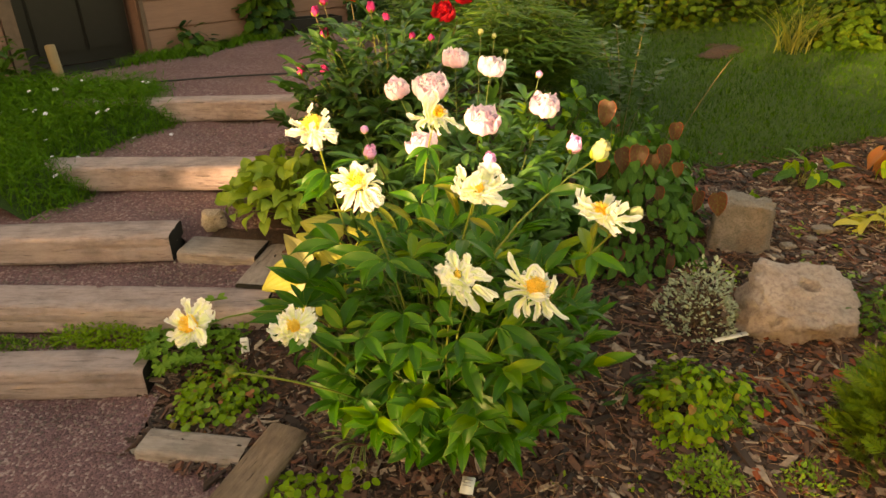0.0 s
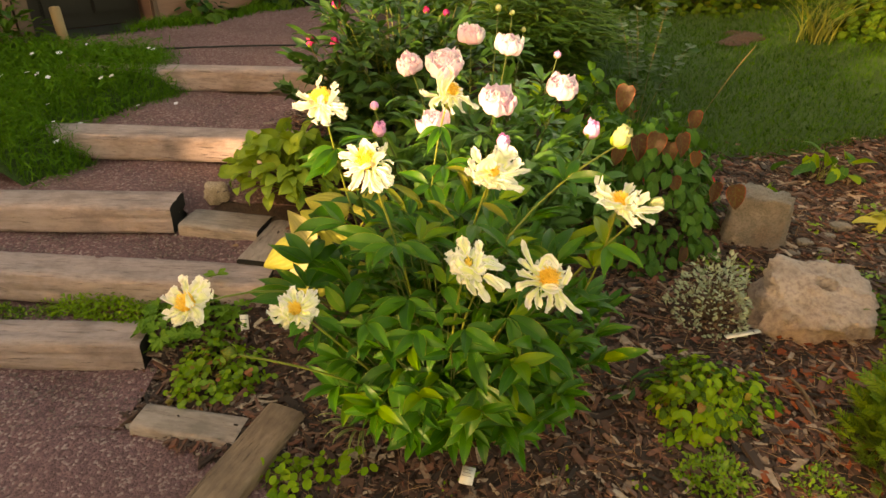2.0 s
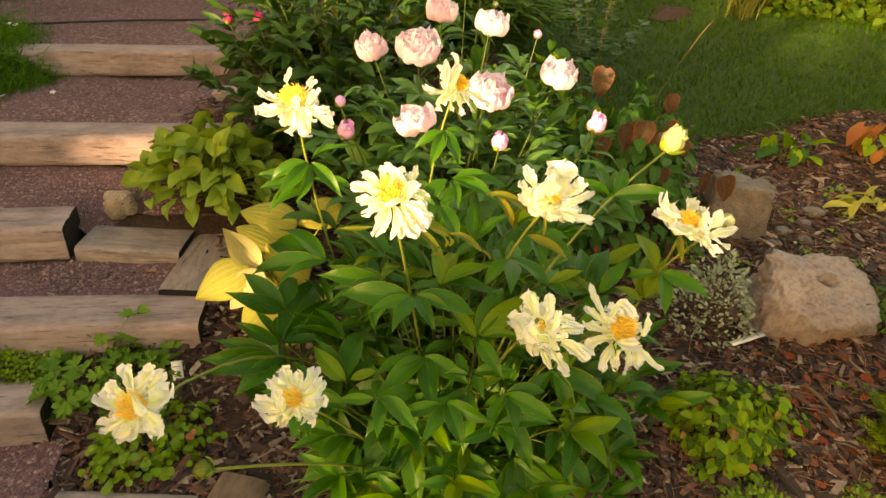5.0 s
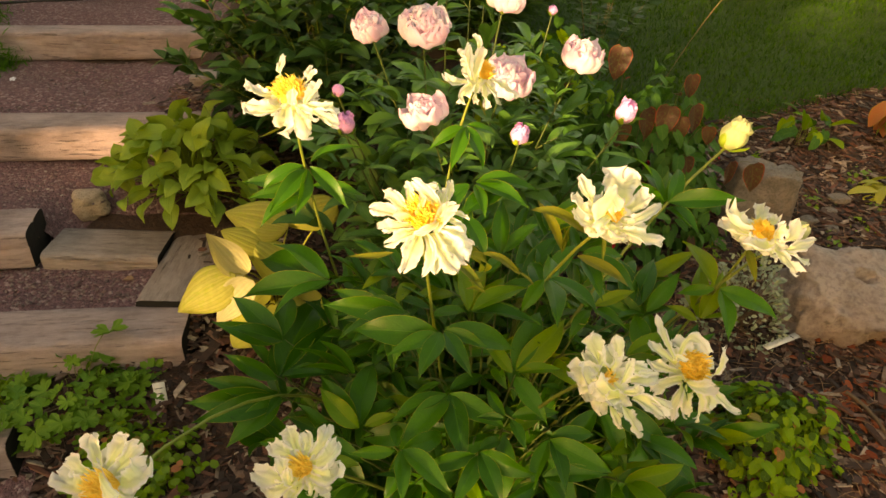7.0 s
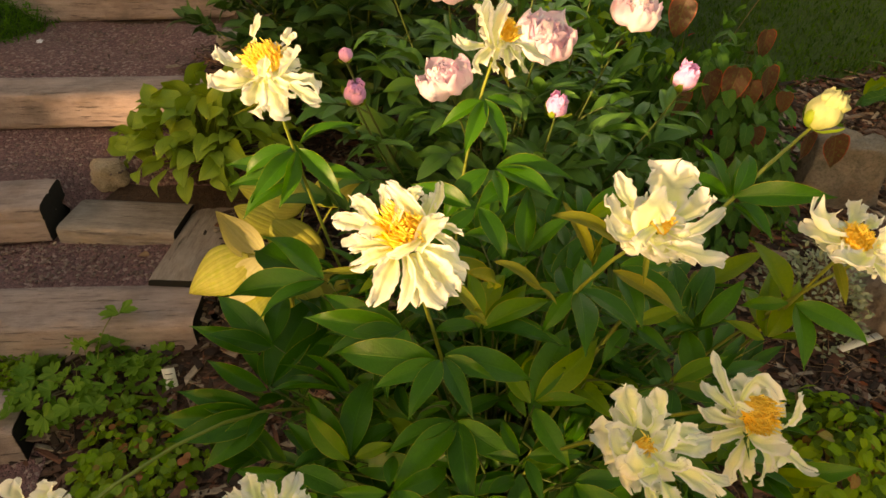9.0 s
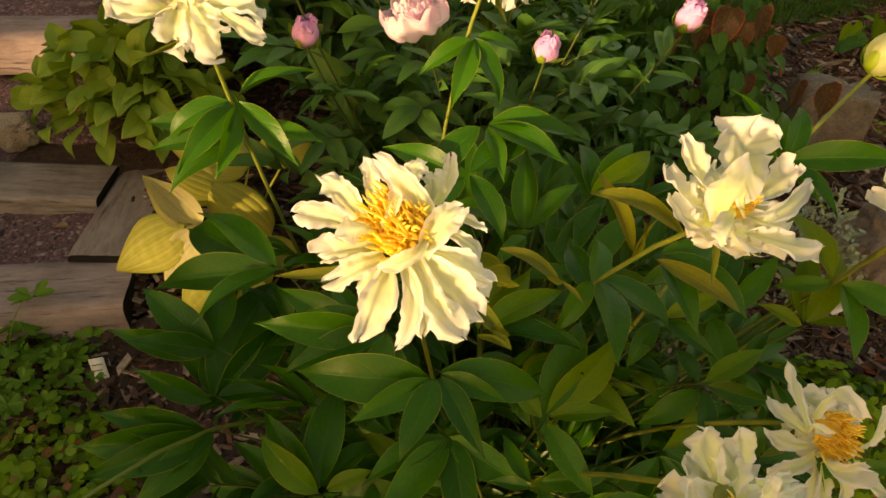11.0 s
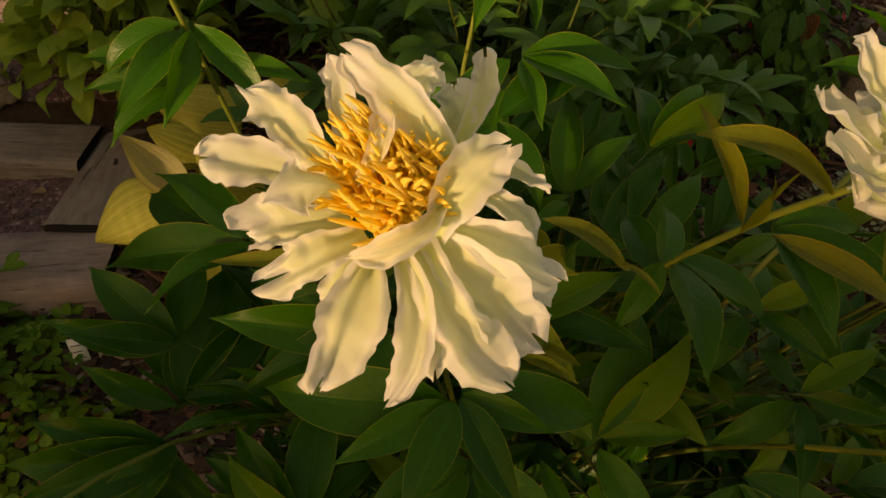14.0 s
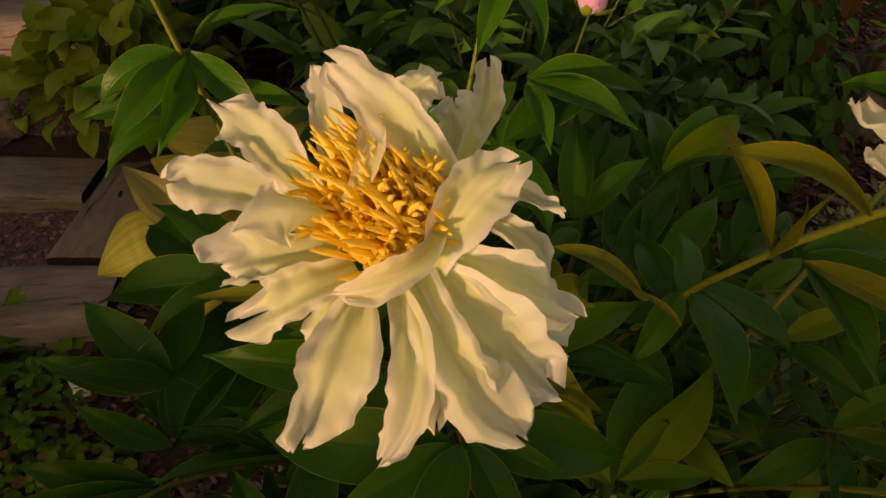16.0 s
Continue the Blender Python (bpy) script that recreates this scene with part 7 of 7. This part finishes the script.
# striped sedge tuft at the peony's foot
r = rng(59)
sedge = thing("striped_sedge", on_bed(-0.30, 1.72), "sedge tuft with cream-striped green blades", "grass tuft")
for i in range(26):
    a, k = i * 2.4, r.uniform(0.12, 0.24)
    part("blade", mesh_data("blade", [leaf(k, 0.011, r.uniform(0.8, 2.0), 0.3, (0.15, 0.5), 0, 0, 8, 2, i)], STRIPE_LEAF), None, sedge, m=along((0.02 * math.cos(a), 0.02 * math.sin(a), -0.005), (math.cos(a) * 0.6, math.sin(a) * 0.6, 0.9)))


# ---- conifer at the edge of the bed ----
def spray():
    out = [moved(leaf(1, 0.05, 0.25, 0.1, (0.3, 0.5), 0, 0, 4, 2, 1), Matrix.Identity(4))]
    for k in range(9):
        for sgn in (1, -1):
            v = 0.14 + 0.09 * k
            out.append(moved(leaf(0.42 * (1 - v * 0.6), 0.055, 0.2, 0.1, (0.3, 0.5), 0, 0, 3, 2, k), along((0, v, -0.02 * v), (sgn * 0.75, 0.8, 0.1 * sgn))))
    n, V, F, U = 0, [], [], []
    for g in out:
        V.append(g[0]); F.append(g[1] + n); U.append(g[2]); n += len(g[0])
    return np.concatenate(V), np.concatenate(F), np.concatenate(U)


SPRAY = spray()
r = rng(61)
conifer = thing("dwarf_conifer", on_bed(1.50, 1.48, -0.02), "dwarf golden-green conifer with flat feathery sprays", "conifer")
P, N = dome(800, 0.25, 0.24, 0.42, r, 0.5, -0.05)
tagged(part("foliage", scatter(SPRAY, P - N * 0.06, N * np.array((0.8, 0.8, 0.2)) + np.array((0, 0, 0.55)) + r.normal(0, 0.25, P.shape), N + r.normal(0, 0.5, P.shape), r.uniform(0.07, 0.13, len(P))), CONIFER, conifer), kind="stuff")
part("trunk", tube(bezier((0, 0, -0.03), (0.01, 0, 0.15), (0, 0.01, 0.33), 6), 0.018, 0.006, 8), TWIG, conifer)
for i, p in enumerate(P[:14]):
    part("branch", tube(bezier((0, 0, 0.02 + 0.01 * (i % 9)), p * np.array((0.5, 0.5, 0.4)), p * 0.8, 5), 0.005, 0.002, 5), TWIG, conifer)

# ---- plant labels and stakes ----
def plate(name, at, w, h, turn, tilt, label, mat, bars=0, thick=0.0012, roll=0.0):
    ob = part(name, bevelled(-w / 2, -thick / 2, 0, w / 2, thick / 2, h, thick * 0.3), mat)
    ob.matrix_basis = pose(*at, tilt, roll, turn)
    tagged(ob, label, "plant label", "plant labels")
    for i in range(bars):
        part("line", box(-w * 0.36, -thick * 1.2, h * (0.80 - 0.17 * i), w * (0.30 - 0.1 * (i % 2)), -thick * 0.6, h * (0.825 - 0.17 * i)), INK, ob, "faded grey writing line")
    return ob


plate("plant_label", (-0.835, 2.125, -0.165), 0.034, 0.105, 8, -12, "white plastic plant label with faded writing beside the step", WHITE_TAG, 4)
plate("plant_label", (0.075, 1.450, -0.198), 0.045, 0.060, -14, -70, "white plastic plant label lying on the mulch", WHITE_TAG, 3)
plate("plant_label", (1.060, 1.990, 0.034), 0.024, 0.150, -76, -86, "white plastic plant label lying flat below the grey shrub", WHITE_TAG, 1)
plate("plant_label", (2.17, 2.66, 0.20), 0.018, 0.10, 0, -15, "white plastic plant label leaning in the bed", WHITE_TAG, 0, roll=14)
plate("wooden_stake", (2.40, 2.72, 0.20), 0.030, 0.10, 5, -5, "short flat wooden stake in the mulch", STAKE, 0, 0.006)
plate("plant_label", (2.02, 3.18, 0.28), 0.022, 0.07, 20, -20, "pale grey plant label half hidden by leaves", WHITE_TAG, 0, roll=25)


# ---- grass of the lawn ----
r = rng(101)
n = 74000
x, y = r.uniform(0.75, 5.2, n), 3.2 + 5.0 * r.uniform(0, 1, n) ** 1.35
keep = (y > 3.47 - 0.18 * (x - 1.7) + 0.10 * np.sin(x * 3.0) + r.normal(0, 0.03, n)) & (x > 0.85)
x, y = x[keep], y[keep]
tagged(part("lawn_grass", blades(np.stack((x, y, lawn_height(x, y) - 0.005), -1), 0.042, 0.006, 0.9, r), GRASS), "short green lawn grass", "grass", "", "stuff")

# ---- leafy mat with small pale flowers left of the steps ----
def mat_height(x, y):
    right = np.interp(y, (2.5, 2.75, 3.25, 3.35, 4.2, 4.6), (-1.95, -2.02, -1.92, -2.05, -1.72, -1.85))
    return np.interp(y, (2.4, 2.7, 3.3, 4.3, 5.0), (0.05, 0.14, 0.26, 0.36, 0.38)) - 0.14 + 0.20 * smooth(right, right - 0.35, x)


r = rng(102)
terrain("flower_bank", np.linspace(-4.2, -1.6, 50), np.linspace(2.90, 4.75, 50), mat_height, TURF, label="bank of soil under the leafy mat", category="bank")
n = 26000
x, y = r.uniform(-3.6, -1.66, n), r.uniform(2.92, 4.7, n)
P = np.stack((x, y, mat_height(x, y)), -1)
keep = P[:, 2] > np.interp(y, (2.4, 2.7, 3.3, 4.3, 5.0), (0.05, 0.14, 0.26, 0.38, 0.42)) - 0.13
K = P[keep][:17000]
K = K + np.stack((r.normal(0, 0.03, len(K)), r.normal(0, 0.03, len(K)), r.uniform(0.0, 0.12, len(K))), -1)
D = r.normal(0, 1, (len(K), 3)) * np.array((1, 1, 0.5)) + np.array((0, 0, 0.5))
tagged(part("leafy_mat", [blades(P[keep][::2], 0.10, 0.006, 0.8, r), scatter(THREAD, K, D, r.normal(0, 0.5, (len(K), 3)) + np.array((0, 0, 1.0)), r.uniform(0.035, 0.075, len(K)))], MEADOW), "dense green leafy mat spilling over the step ends", "groundcover", "", "stuff")
FLORET = [petal((0, 0, 0), (0.006 * math.cos(a), 0.006 * math.sin(a), 0.002), (0.012 * math.cos(a), 0.012 * math.sin(a), 0.001), 0.009, (0, 0, 1), 0.1, 0.05, 0, k, 4, 2) for k, a in enumerate(np.arange(5) * 1.2566)]
FLORET_MESH = mesh_data("pale_flower", FLORET, LILAC)
for i in range(26):
    x, y = r.uniform(-3.0, -1.75), r.uniform(3.05, 4.5)
    ob = part("pale_flower", FLORET_MESH, None, None, m=along((x, y, float(mat_height(x, y)) + 0.11), (1, r.normal(0, 1), 0.2), (r.normal(0, 0.3), -0.4, 1), r.uniform(0.9, 1.7)))
    tagged(ob, "small pale lilac flower in the leafy mat", "flower", "pale flowers")

# ---- fine-leaved clump behind the peonies ----
def tufted(name, at, label, n, h, spread, geo, mat, seed, per=9, size=0.07, stem=STEM):
    """Upright stems from one foot, narrow leaves all along them."""
    r = rng(seed)
    ob = thing(name, at, label, "plant")
    P, D, S, st = [], [], [], []
    for i in range(n):
        a, q = i * 2.4, math.sqrt((i + 0.5) / n)
        u = np.array((math.cos(a), math.sin(a), 0))
        tip = u * spread * q + np.array((0, 0, h * (1 - 0.4 * q * q) * r.uniform(0.85, 1.1)))
        C = bezier(u * 0.12 * q * spread, tip * np.array((0.5, 0.5, 0.75)), tip, 14)
        st.append(tube(C, 0.002, 0.001, 4))
        for k in range(per):
            j = 5 + k * 9 // per
            b = k * 2.4 + a
            P.append(C[min(j, 14)])
            D.append(np.array((math.cos(b), math.sin(b), 0.25)) + u * 0.3)
            S.append(size * r.uniform(0.7, 1.3))
    P, D, S = np.array(P), np.array(D), np.array(S)
    tagged(part("leaves", scatter(geo, P, D, np.tile((0, 0, 1.0), (len(P), 1)) + r.normal(0, 0.3, P.shape), S), mat, ob), kind="stuff")
    tagged(part("stem_tuft", st, stem, ob), kind="stuff")
    return ob


tufted("fine_leaved_clump", on_bed(0.55, 4.55), "tall clump of fine narrow green leaves", 230, 0.80, 0.66, THREAD, FINE, 111, 26, 0.16)
tufted("fine_leaved_clump", on_bed(0.05, 5.2), "tall clump of fine narrow green leaves", 200, 0.85, 0.65, THREAD, FINE, 112, 26, 0.16)
tufted("tall_dark_shrub", on_bed(1.15, 3.9), "tall plant with reddish stems and dark green leaves", 8, 0.85, 0.30, OVAL, DARK_LEAF, 113, 24, 0.06, STEM_RED)
r = rng(114)
ob = part("dry_stem", tube(bezier((1.36, 3.6, 0.24), (1.52, 3.6, 0.66), (1.64, 3.6, 0.83), 10), 0.0010, 0.0034, 6), STEM_RED)
tagged(ob, "thin dry orange-brown stem leaning over the lawn edge", "stem")

# ---- shrubs beyond the lawn ----
def shrub(name, at, label, rx, ry, h, sets, seed, stems=10):
    return clump(name, at, label, "shrub", rx, ry, h, sets, TWIG, stems, 0.006, seed, -0.1, 0.45, 0.35)


shrub("yellow_green_shrub", on_bed(3.40, 5.1, -0.03), "leafy yellow-green shrub at the far edge of the lawn", 0.62, 0.45, 0.62,
      [(OVAL, YELLOW_LEAF, 800, 0.05, "leaves"), (LOBED, MID_LEAF, 1900, 0.055, "green_leaves")], 121)
shrub("yellow_green_shrub", on_bed(3.95, 4.7, -0.03), "leafy yellow-green shrub at the far edge of the lawn", 0.65, 0.5, 0.7,
      [(OVAL, YELLOW_LEAF, 1300, 0.05, "leaves"), (LOBED, MID_LEAF, 2000, 0.06, "green_leaves")], 122)
shrub("green_shrub", on_bed(2.35, 6.3, -0.03), "broad-leaved green shrub behind the lawn", 0.75, 0.5, 0.7,
      [(OVAL, MID_LEAF, 2600, 0.065, "leaves"), (OVAL, YELLOW_LEAF, 500, 0.065, "light_leaves")], 123)
shrub("green_shrub", on_bed(3.6, 6.4, -0.03), "broad-leaved green shrub behind the lawn", 0.95, 0.6, 0.95,
      [(OVAL, MID_LEAF, 3000, 0.065, "leaves"), (OVAL, YELLOW_LEAF, 900, 0.06, "light_leaves")], 124)
shrub("golden_shrub", on_bed(1.55, 7.2, -0.03), "shrub with golden yellow leaves in late sun", 0.8, 0.5, 0.75,
      [(OVAL, YELLOW_LEAF, 1500, 0.06, "leaves"), (OVAL, MID_LEAF, 1200, 0.06, "green_leaves")], 125)
shrub("green_shrub", on_bed(5.3, 5.4, -0.03), "broad-leaved green shrub behind the lawn", 1.0, 0.9, 1.1,
      [(OVAL, MID_LEAF, 3200, 0.065, "leaves"), (OVAL, YELLOW_LEAF, 800, 0.06, "light_leaves")], 126)
shrub("green_shrub", on_bed(0.35, 7.6, -0.03), "broad-leaved green shrub behind the peonies", 0.9, 0.6, 0.9,
      [(OVAL, MID_LEAF, 1500, 0.10, "leaves")], 127)
shrub("green_shrub", on_bed(-0.7, 8.4, -0.03), "dark green shrub at the end of the gravel path", 0.9, 0.6, 0.9,
      [(OVAL, DARK_LEAF, 1500, 0.10, "leaves")], 128)
r = rng(129)
P = np.array((2.74, 5.02, float(lie(2.74, 5.02)))) + r.normal(0, 0.06, (90, 3)) * np.array((1, 1, 0))
tagged(part("pale_grass_tuft", blades(P, 0.46, 0.009, 1.0, r, 7), STRAW), "arching tuft of pale yellow-green ornamental grass", "grass tuft")
tagged(part("bare_soil_patch", moved(lathe([(0.0, 0.030), (0.12, 0.031), (0.22, 0.020), (0.34, -0.03)], 26, 0.38, 2), Matrix.Translation((2.45, 5.30, float(lie(2.45, 5.30)) - 0.012)) @ Matrix.Diagonal((1.2, 0.7, 1, 1))), SOIL),
       "patch of bare brown soil at the lawn edge", "soil", "", "structure")
ob = thing("bare_branch", (2.78, 3.1, 0.40), "bare leaning branch of a young tree", "branch")
part("limb", tube(bezier((0.35, 0, 0.0), (-0.235, 0.02, 0.35), (-0.72, 0, 0.86), 14), 0.014, 0.007, 8), DARK_TWIG, ob)
part("side_twig", tube(bezier((-0.43, 0, 0.565), (-0.38, 0, 0.59), (-0.335, -0.01, 0.60), 5), 0.008, 0.005, 6), DARK_TWIG, ob)
part("side_twig", tube(bezier((0.02, 0.01, 0.24), (-0.12, 0.05, 0.5), (-0.42, 0.03, 0.84), 8), 0.009, 0.005, 6), DARK_TWIG, ob)

# ---- house wall with a dark door ----
HOUSE = pose(-2.73, 5.83, 0.42, 0, 0, math.degrees(math.atan2(0.82, 0.57)))


def at_house(name, geo, mat, parent=None, label="", smooth=False):
    ob = part(name, geo, mat, parent, label, smooth)
    if parent is None:
        ob.matrix_basis = HOUSE
    return ob


wall = at_house("wall_house", [box(-5.0, 0.02, -0.3, -0.98, 0.20, 3.0), box(0.03, 0.02, -0.3, 2.7, 0.20, 3.0), box(-0.98, 0.02, 2.10, 0.03, 0.20, 3.0), box(-5.0, 0.20, -0.3, 2.7, 3.0, 3.0)], SIDING)
tagged(wall, "house wall clad in salmon-pink horizontal boards", "wall", "", "structure")
for row in range(12):
    for x0, x1 in ((-5.0, -1.09), (0.08, 2.72)):
        bm = bevelled(x0, -0.006, row * 0.25 + 0.003, x1, 0.022, row * 0.25 + 0.247, 0.006)
        for v in bm.verts:
            if v.co.z < row * 0.25 + 0.1 and v.co.y < 0.01:
                v.co.y -= 0.012
        part("siding_board", bm, SIDING, wall, smooth=False)
door = at_house("door_1", box(-0.93, 0.12, 0.04, -0.02, 0.165, 2.06), DOOR_DARK)
tagged(door, "dark brown house door, shut", "door", "", "structure")
for x0 in (-0.84, -0.43):
    for z0, z1 in ((0.14, 0.85), (1.0, 1.9)):
        part("panel", bevelled(x0, 0.10, z0, x0 + 0.33, 0.121, z1, 0.012), DOOR_DARK, door, smooth=False)
part("handle", tube(bezier((-0.12, 0.12, 1.0), (-0.12, 0.06, 1.0), (-0.2, 0.06, 1.0), 6), 0.01, 0.01, 8), METAL, door, "grey metal handle")
fr = at_house("trim", [box(-1.085, -0.03, -0.05, -0.985, 0.12, 2.2), box(0.035, -0.025, -0.05, 0.075, 0.12, 2.2), box(-1.085, -0.03, 2.2, 0.135, 0.12, 2.3)], TRIM_BROWN)
tagged(fr, "brown wooden trim round the dark door", "trim", "", "structure")
sill = at_house("doorstep", bevelled(-1.0, -0.22, -0.06, 0.06, 0.12, 0.035, 0.01), BLACK_PLASTIC)
tagged(sill, "low black doorstep below the dark door", "doorstep", "", "structure")
post = part("garden_post", bevelled(-0.03, -0.03, -0.1, 0.03, 0.03, 0.33, 0.006), STAKE)
post.matrix_basis = pose(-2.86, 4.70, 0.40, 0, -3, 12)
tagged(post, "short square wooden post beside the door", "post")
clump("lily_stems", (-3.25, 4.55, 0.38), "leafy upright stems with reddish tips beside the post", "plant", 0.30, 0.25, 0.45,
      [(LANCE[0], MID_LEAF, 240, 0.10, "leaves"), (LANCE[2], EPI_RED, 34, 0.06, "red_tips")], STEM_RED, 24, 0.003, 131, 0.1, 0.4, -0.2)
clump("dark_leafy_plant", (-3.74, 4.72, 0.38), "bushy plant with long dark green leaves before the house wall", "plant", 0.40, 0.30, 0.62,
      [(LANCE[0], RED_PEONY_LEAF, 260, 0.15, "leaves"), (LANCE[3], MID_LEAF, 160, 0.14, "light_leaves")], STEM_RED, 26, 0.003, 135, 0.0, 0.45, 0.1)
clump("wall_vine", (-1.95, 7.05, 0.42), "leafy green vine against the house wall", "vine", 0.32, 0.32, 0.95,
      [(OVAL, MID_LEAF, 420, 0.12, "leaves"), (OVAL, DARK_LEAF, 300, 0.12, "dark_leaves")], TWIG, 14, 0.005, 132, -0.1, 0.4, 0.8)
clump("wall_plant", (-2.38, 6.15, 0.42), "low broad-leaved plant growing at the foot of the wall", "plant", 0.28, 0.22, 0.30,
      [(HEART, MID_LEAF, 40, 0.11, "leaves"), (OVAL, DARK_LEAF, 60, 0.10, "dark_leaves")], STEM, 14, 0.002, 133, 0.0, 0.4, 0.4)
r = rng(134)
q = r.uniform(0, 1, 2600)
P = np.stack((-2.72 + 1.25 * q + r.normal(0, 0.07, 2600), 5.45 + 2.0 * q + r.normal(0, 0.07, 2600), np.full(2600, 0.0)), -1)
P[:, 2] = top_path(P[:, 0], P[:, 1])
tagged(part("wall_grass", blades(P, 0.09, 0.008, 1.0, r), MEADOW), "strip of grass and weeds along the wall foot", "grass", "", "stuff")
trough = thing("planter_trough", (-1.55, 7.25, 0.47), "black plastic planter trough at the path edge", "planter")
part("body", [box(-0.42, -0.13, 0, 0.42, -0.11, 0.16), box(-0.42, 0.11, 0, 0.42, 0.13, 0.16), box(-0.42, -0.11, 0, -0.40, 0.11, 0.16), box(0.40, -0.11, 0, 0.42, 0.11, 0.16), box(-0.40, -0.11, 0, 0.40, 0.11, 0.12)], BLACK_PLASTIC, trough, smooth=False)
trough.rotation_euler = (0, 0, radians(38))
spade = thing("spade", (-1.75, 7.1, 0.47), "grey garden spade leaning by the wall", "spade")
part("blade", bevelled(-0.09, -0.004, 0, 0.09, 0.004, 0.28, 0.003), METAL, spade)
part("shaft", tube(((0, 0, 0.26), (0, 0.03, 0.6), (0, 0.06, 1.1)), 0.016, 0.016, 8), STAKE, spade)
spade.rotation_euler = (radians(-12), radians(-14), radians(30))
hose = part("black_edging", tube(np.concatenate((bezier((-2.75, 4.62, 0.45), (-2.3, 4.72, 0.447), (-2.0, 4.86, 0.447), 10), bezier((-1.9, 4.9, 0.447), (-1.5, 5.05, 0.45), (-1.0, 5.12, 0.45), 10))), 0.007, 0.007, 6), BLACK_PLASTIC)
tagged(hose, "black plastic edging strip half buried in gravel", "edging")

# ---- unseen hedge added behind the viewer to keep the low sun off the ground ----

SUN_FLAT = Vector((SUN_TO.x, SUN_TO.y, 0)).normalized()
SIDE_ON = Vector((-SUN_FLAT.y, SUN_FLAT.x, 0))
SUN_SCREEN_AT = Vector((0, 1.4, -0.35)) + SUN_FLAT * 6
TINY = leaf(1, 0.6, 0.3, 0.2, (0.7, 0.7), 0, 0, 3, 2, 2)
# openings placed to throw sun patches onto chosen spots of steps and bed
GAPS = ((-2.20, 0.95, 0.145, 0.09), (-1.08, 0.86, 0.15, 0.10), (0.80, 0.70, 0.07, 0.06))


def sun_screen_top(q):
    return 1.46 + 0.09 * np.sin(q * 3.1 + 0.8) + 0.06 * np.sin(q * 7.3 + 1) + 0.05 * np.sin(q * 17) + 1.2 * smooth(-2.45, -2.9, q) + 0.2 * smooth(-0.98, -1.12, q) * smooth(-1.65, -1.5, q)


def behind(q, d, z):
    """Places from sideways, depth and height in the hedge's own frame."""
    return np.outer(q, np.asarray(SIDE_ON)) + np.outer(d, np.asarray(SUN_FLAT)) + np.outer(z, (0, 0, 1.0))


def in_gap(q, z, grow=1.0):
    hit = np.zeros(len(q), bool)
    for gq, gz, wq, wz in GAPS:
        hit |= ((q - gq) / (wq * grow)) ** 4 + ((z - gz) / (wz * grow)) ** 4 < 1
    return hit


r = rng(201)
hedge = thing("hedge", SUN_SCREEN_AT, "unseen hedge with a ragged top, added to block the low sun", "hedge")
q, z = [a.ravel() for a in np.meshgrid(np.arange(-7, 5, 0.06), np.arange(0.0, 2.6, 0.06))]
# thinned part that lets some sun through to the peony's lower front
thin = ((q + 0.08) / 0.25) ** 2 + ((z - 0.95) / 0.26) ** 2 < 1
keep = (z < sun_screen_top(q) - 0.06) & ~in_gap(q, z, 1.05) & ~thin
# solid cubes make the added hedge opaque to the sun
cube = box(-0.05, -0.06, -0.05, 0.05, 0.06, 0.05)
at = behind(q[keep], r.normal(0, 0.05, keep.sum()), z[keep])
tagged(part("inner_twigs", scatter(cube, at, np.tile(np.asarray(SUN_FLAT), (len(at), 1)), np.tile((0, 0, 1.0), (len(at), 1)), np.ones(len(at))), TWIG, hedge), kind="stuff")
n = 11000
q, z = r.uniform(-7, 5, n), r.uniform(0, 1, n) ** 0.7
z = z * sun_screen_top(q) * r.uniform(0.92, 1.03, n)
keep = ~in_gap(q, z, 1.15) & ~((((q + 0.08) / 0.25) ** 2 + ((z - 0.95) / 0.26) ** 2 < 1) & (r.uniform(0, 1, n) < 0.1))
q, z = q[keep], z[keep]
n = len(q)
tagged(part("leaves", scatter(TINY, behind(q, r.normal(0, 0.18, n), z), r.normal(0, 1, (n, 3)), r.normal(0, 1, (n, 3)), r.uniform(0.06, 0.11, n)), MID_LEAF, hedge), kind="stuff")

# ---- an unseen tree added above the hedge: its crown shades the far lawn ----
r = rng(202)
tree = thing("tree", SUN_SCREEN_AT + SUN_FLAT * 0.6 + SIDE_ON * -0.8, "broad leafy garden tree standing behind the hedge", "tree")
part("trunk", tube(bezier((0, 0, -0.1), (0.05, 0.02, 1.2), (0, 0, 3.2), 10), 0.14, 0.06, 10), TWIG, tree)
n = 17000
q, z, d = r.normal(0, 1.15, n), 1.98 + np.abs(r.normal(0, 0.75, n)) + 0.05 * r.normal(0, 1, n), r.normal(0, 0.4, n)
P = behind(q, d, z)
keep = np.sin(q * 9 + z * 5) + np.sin(z * 13 - q * 4) > -1.35
P = P[keep]
n = len(P)
tagged(part("crown", scatter(TINY, P, r.normal(0, 1, (n, 3)), r.normal(0, 1, (n, 3)), r.uniform(0.07, 0.12, n)), MID_LEAF, tree), kind="stuff")
for k in range(9):
    part("limb", tube(bezier((0, 0, 1.5 + 0.15 * k), P[k * 7] * np.array((0.4, 0.4, 0.8)), P[k * 7], 6), 0.04, 0.010, 6), TWIG, tree)
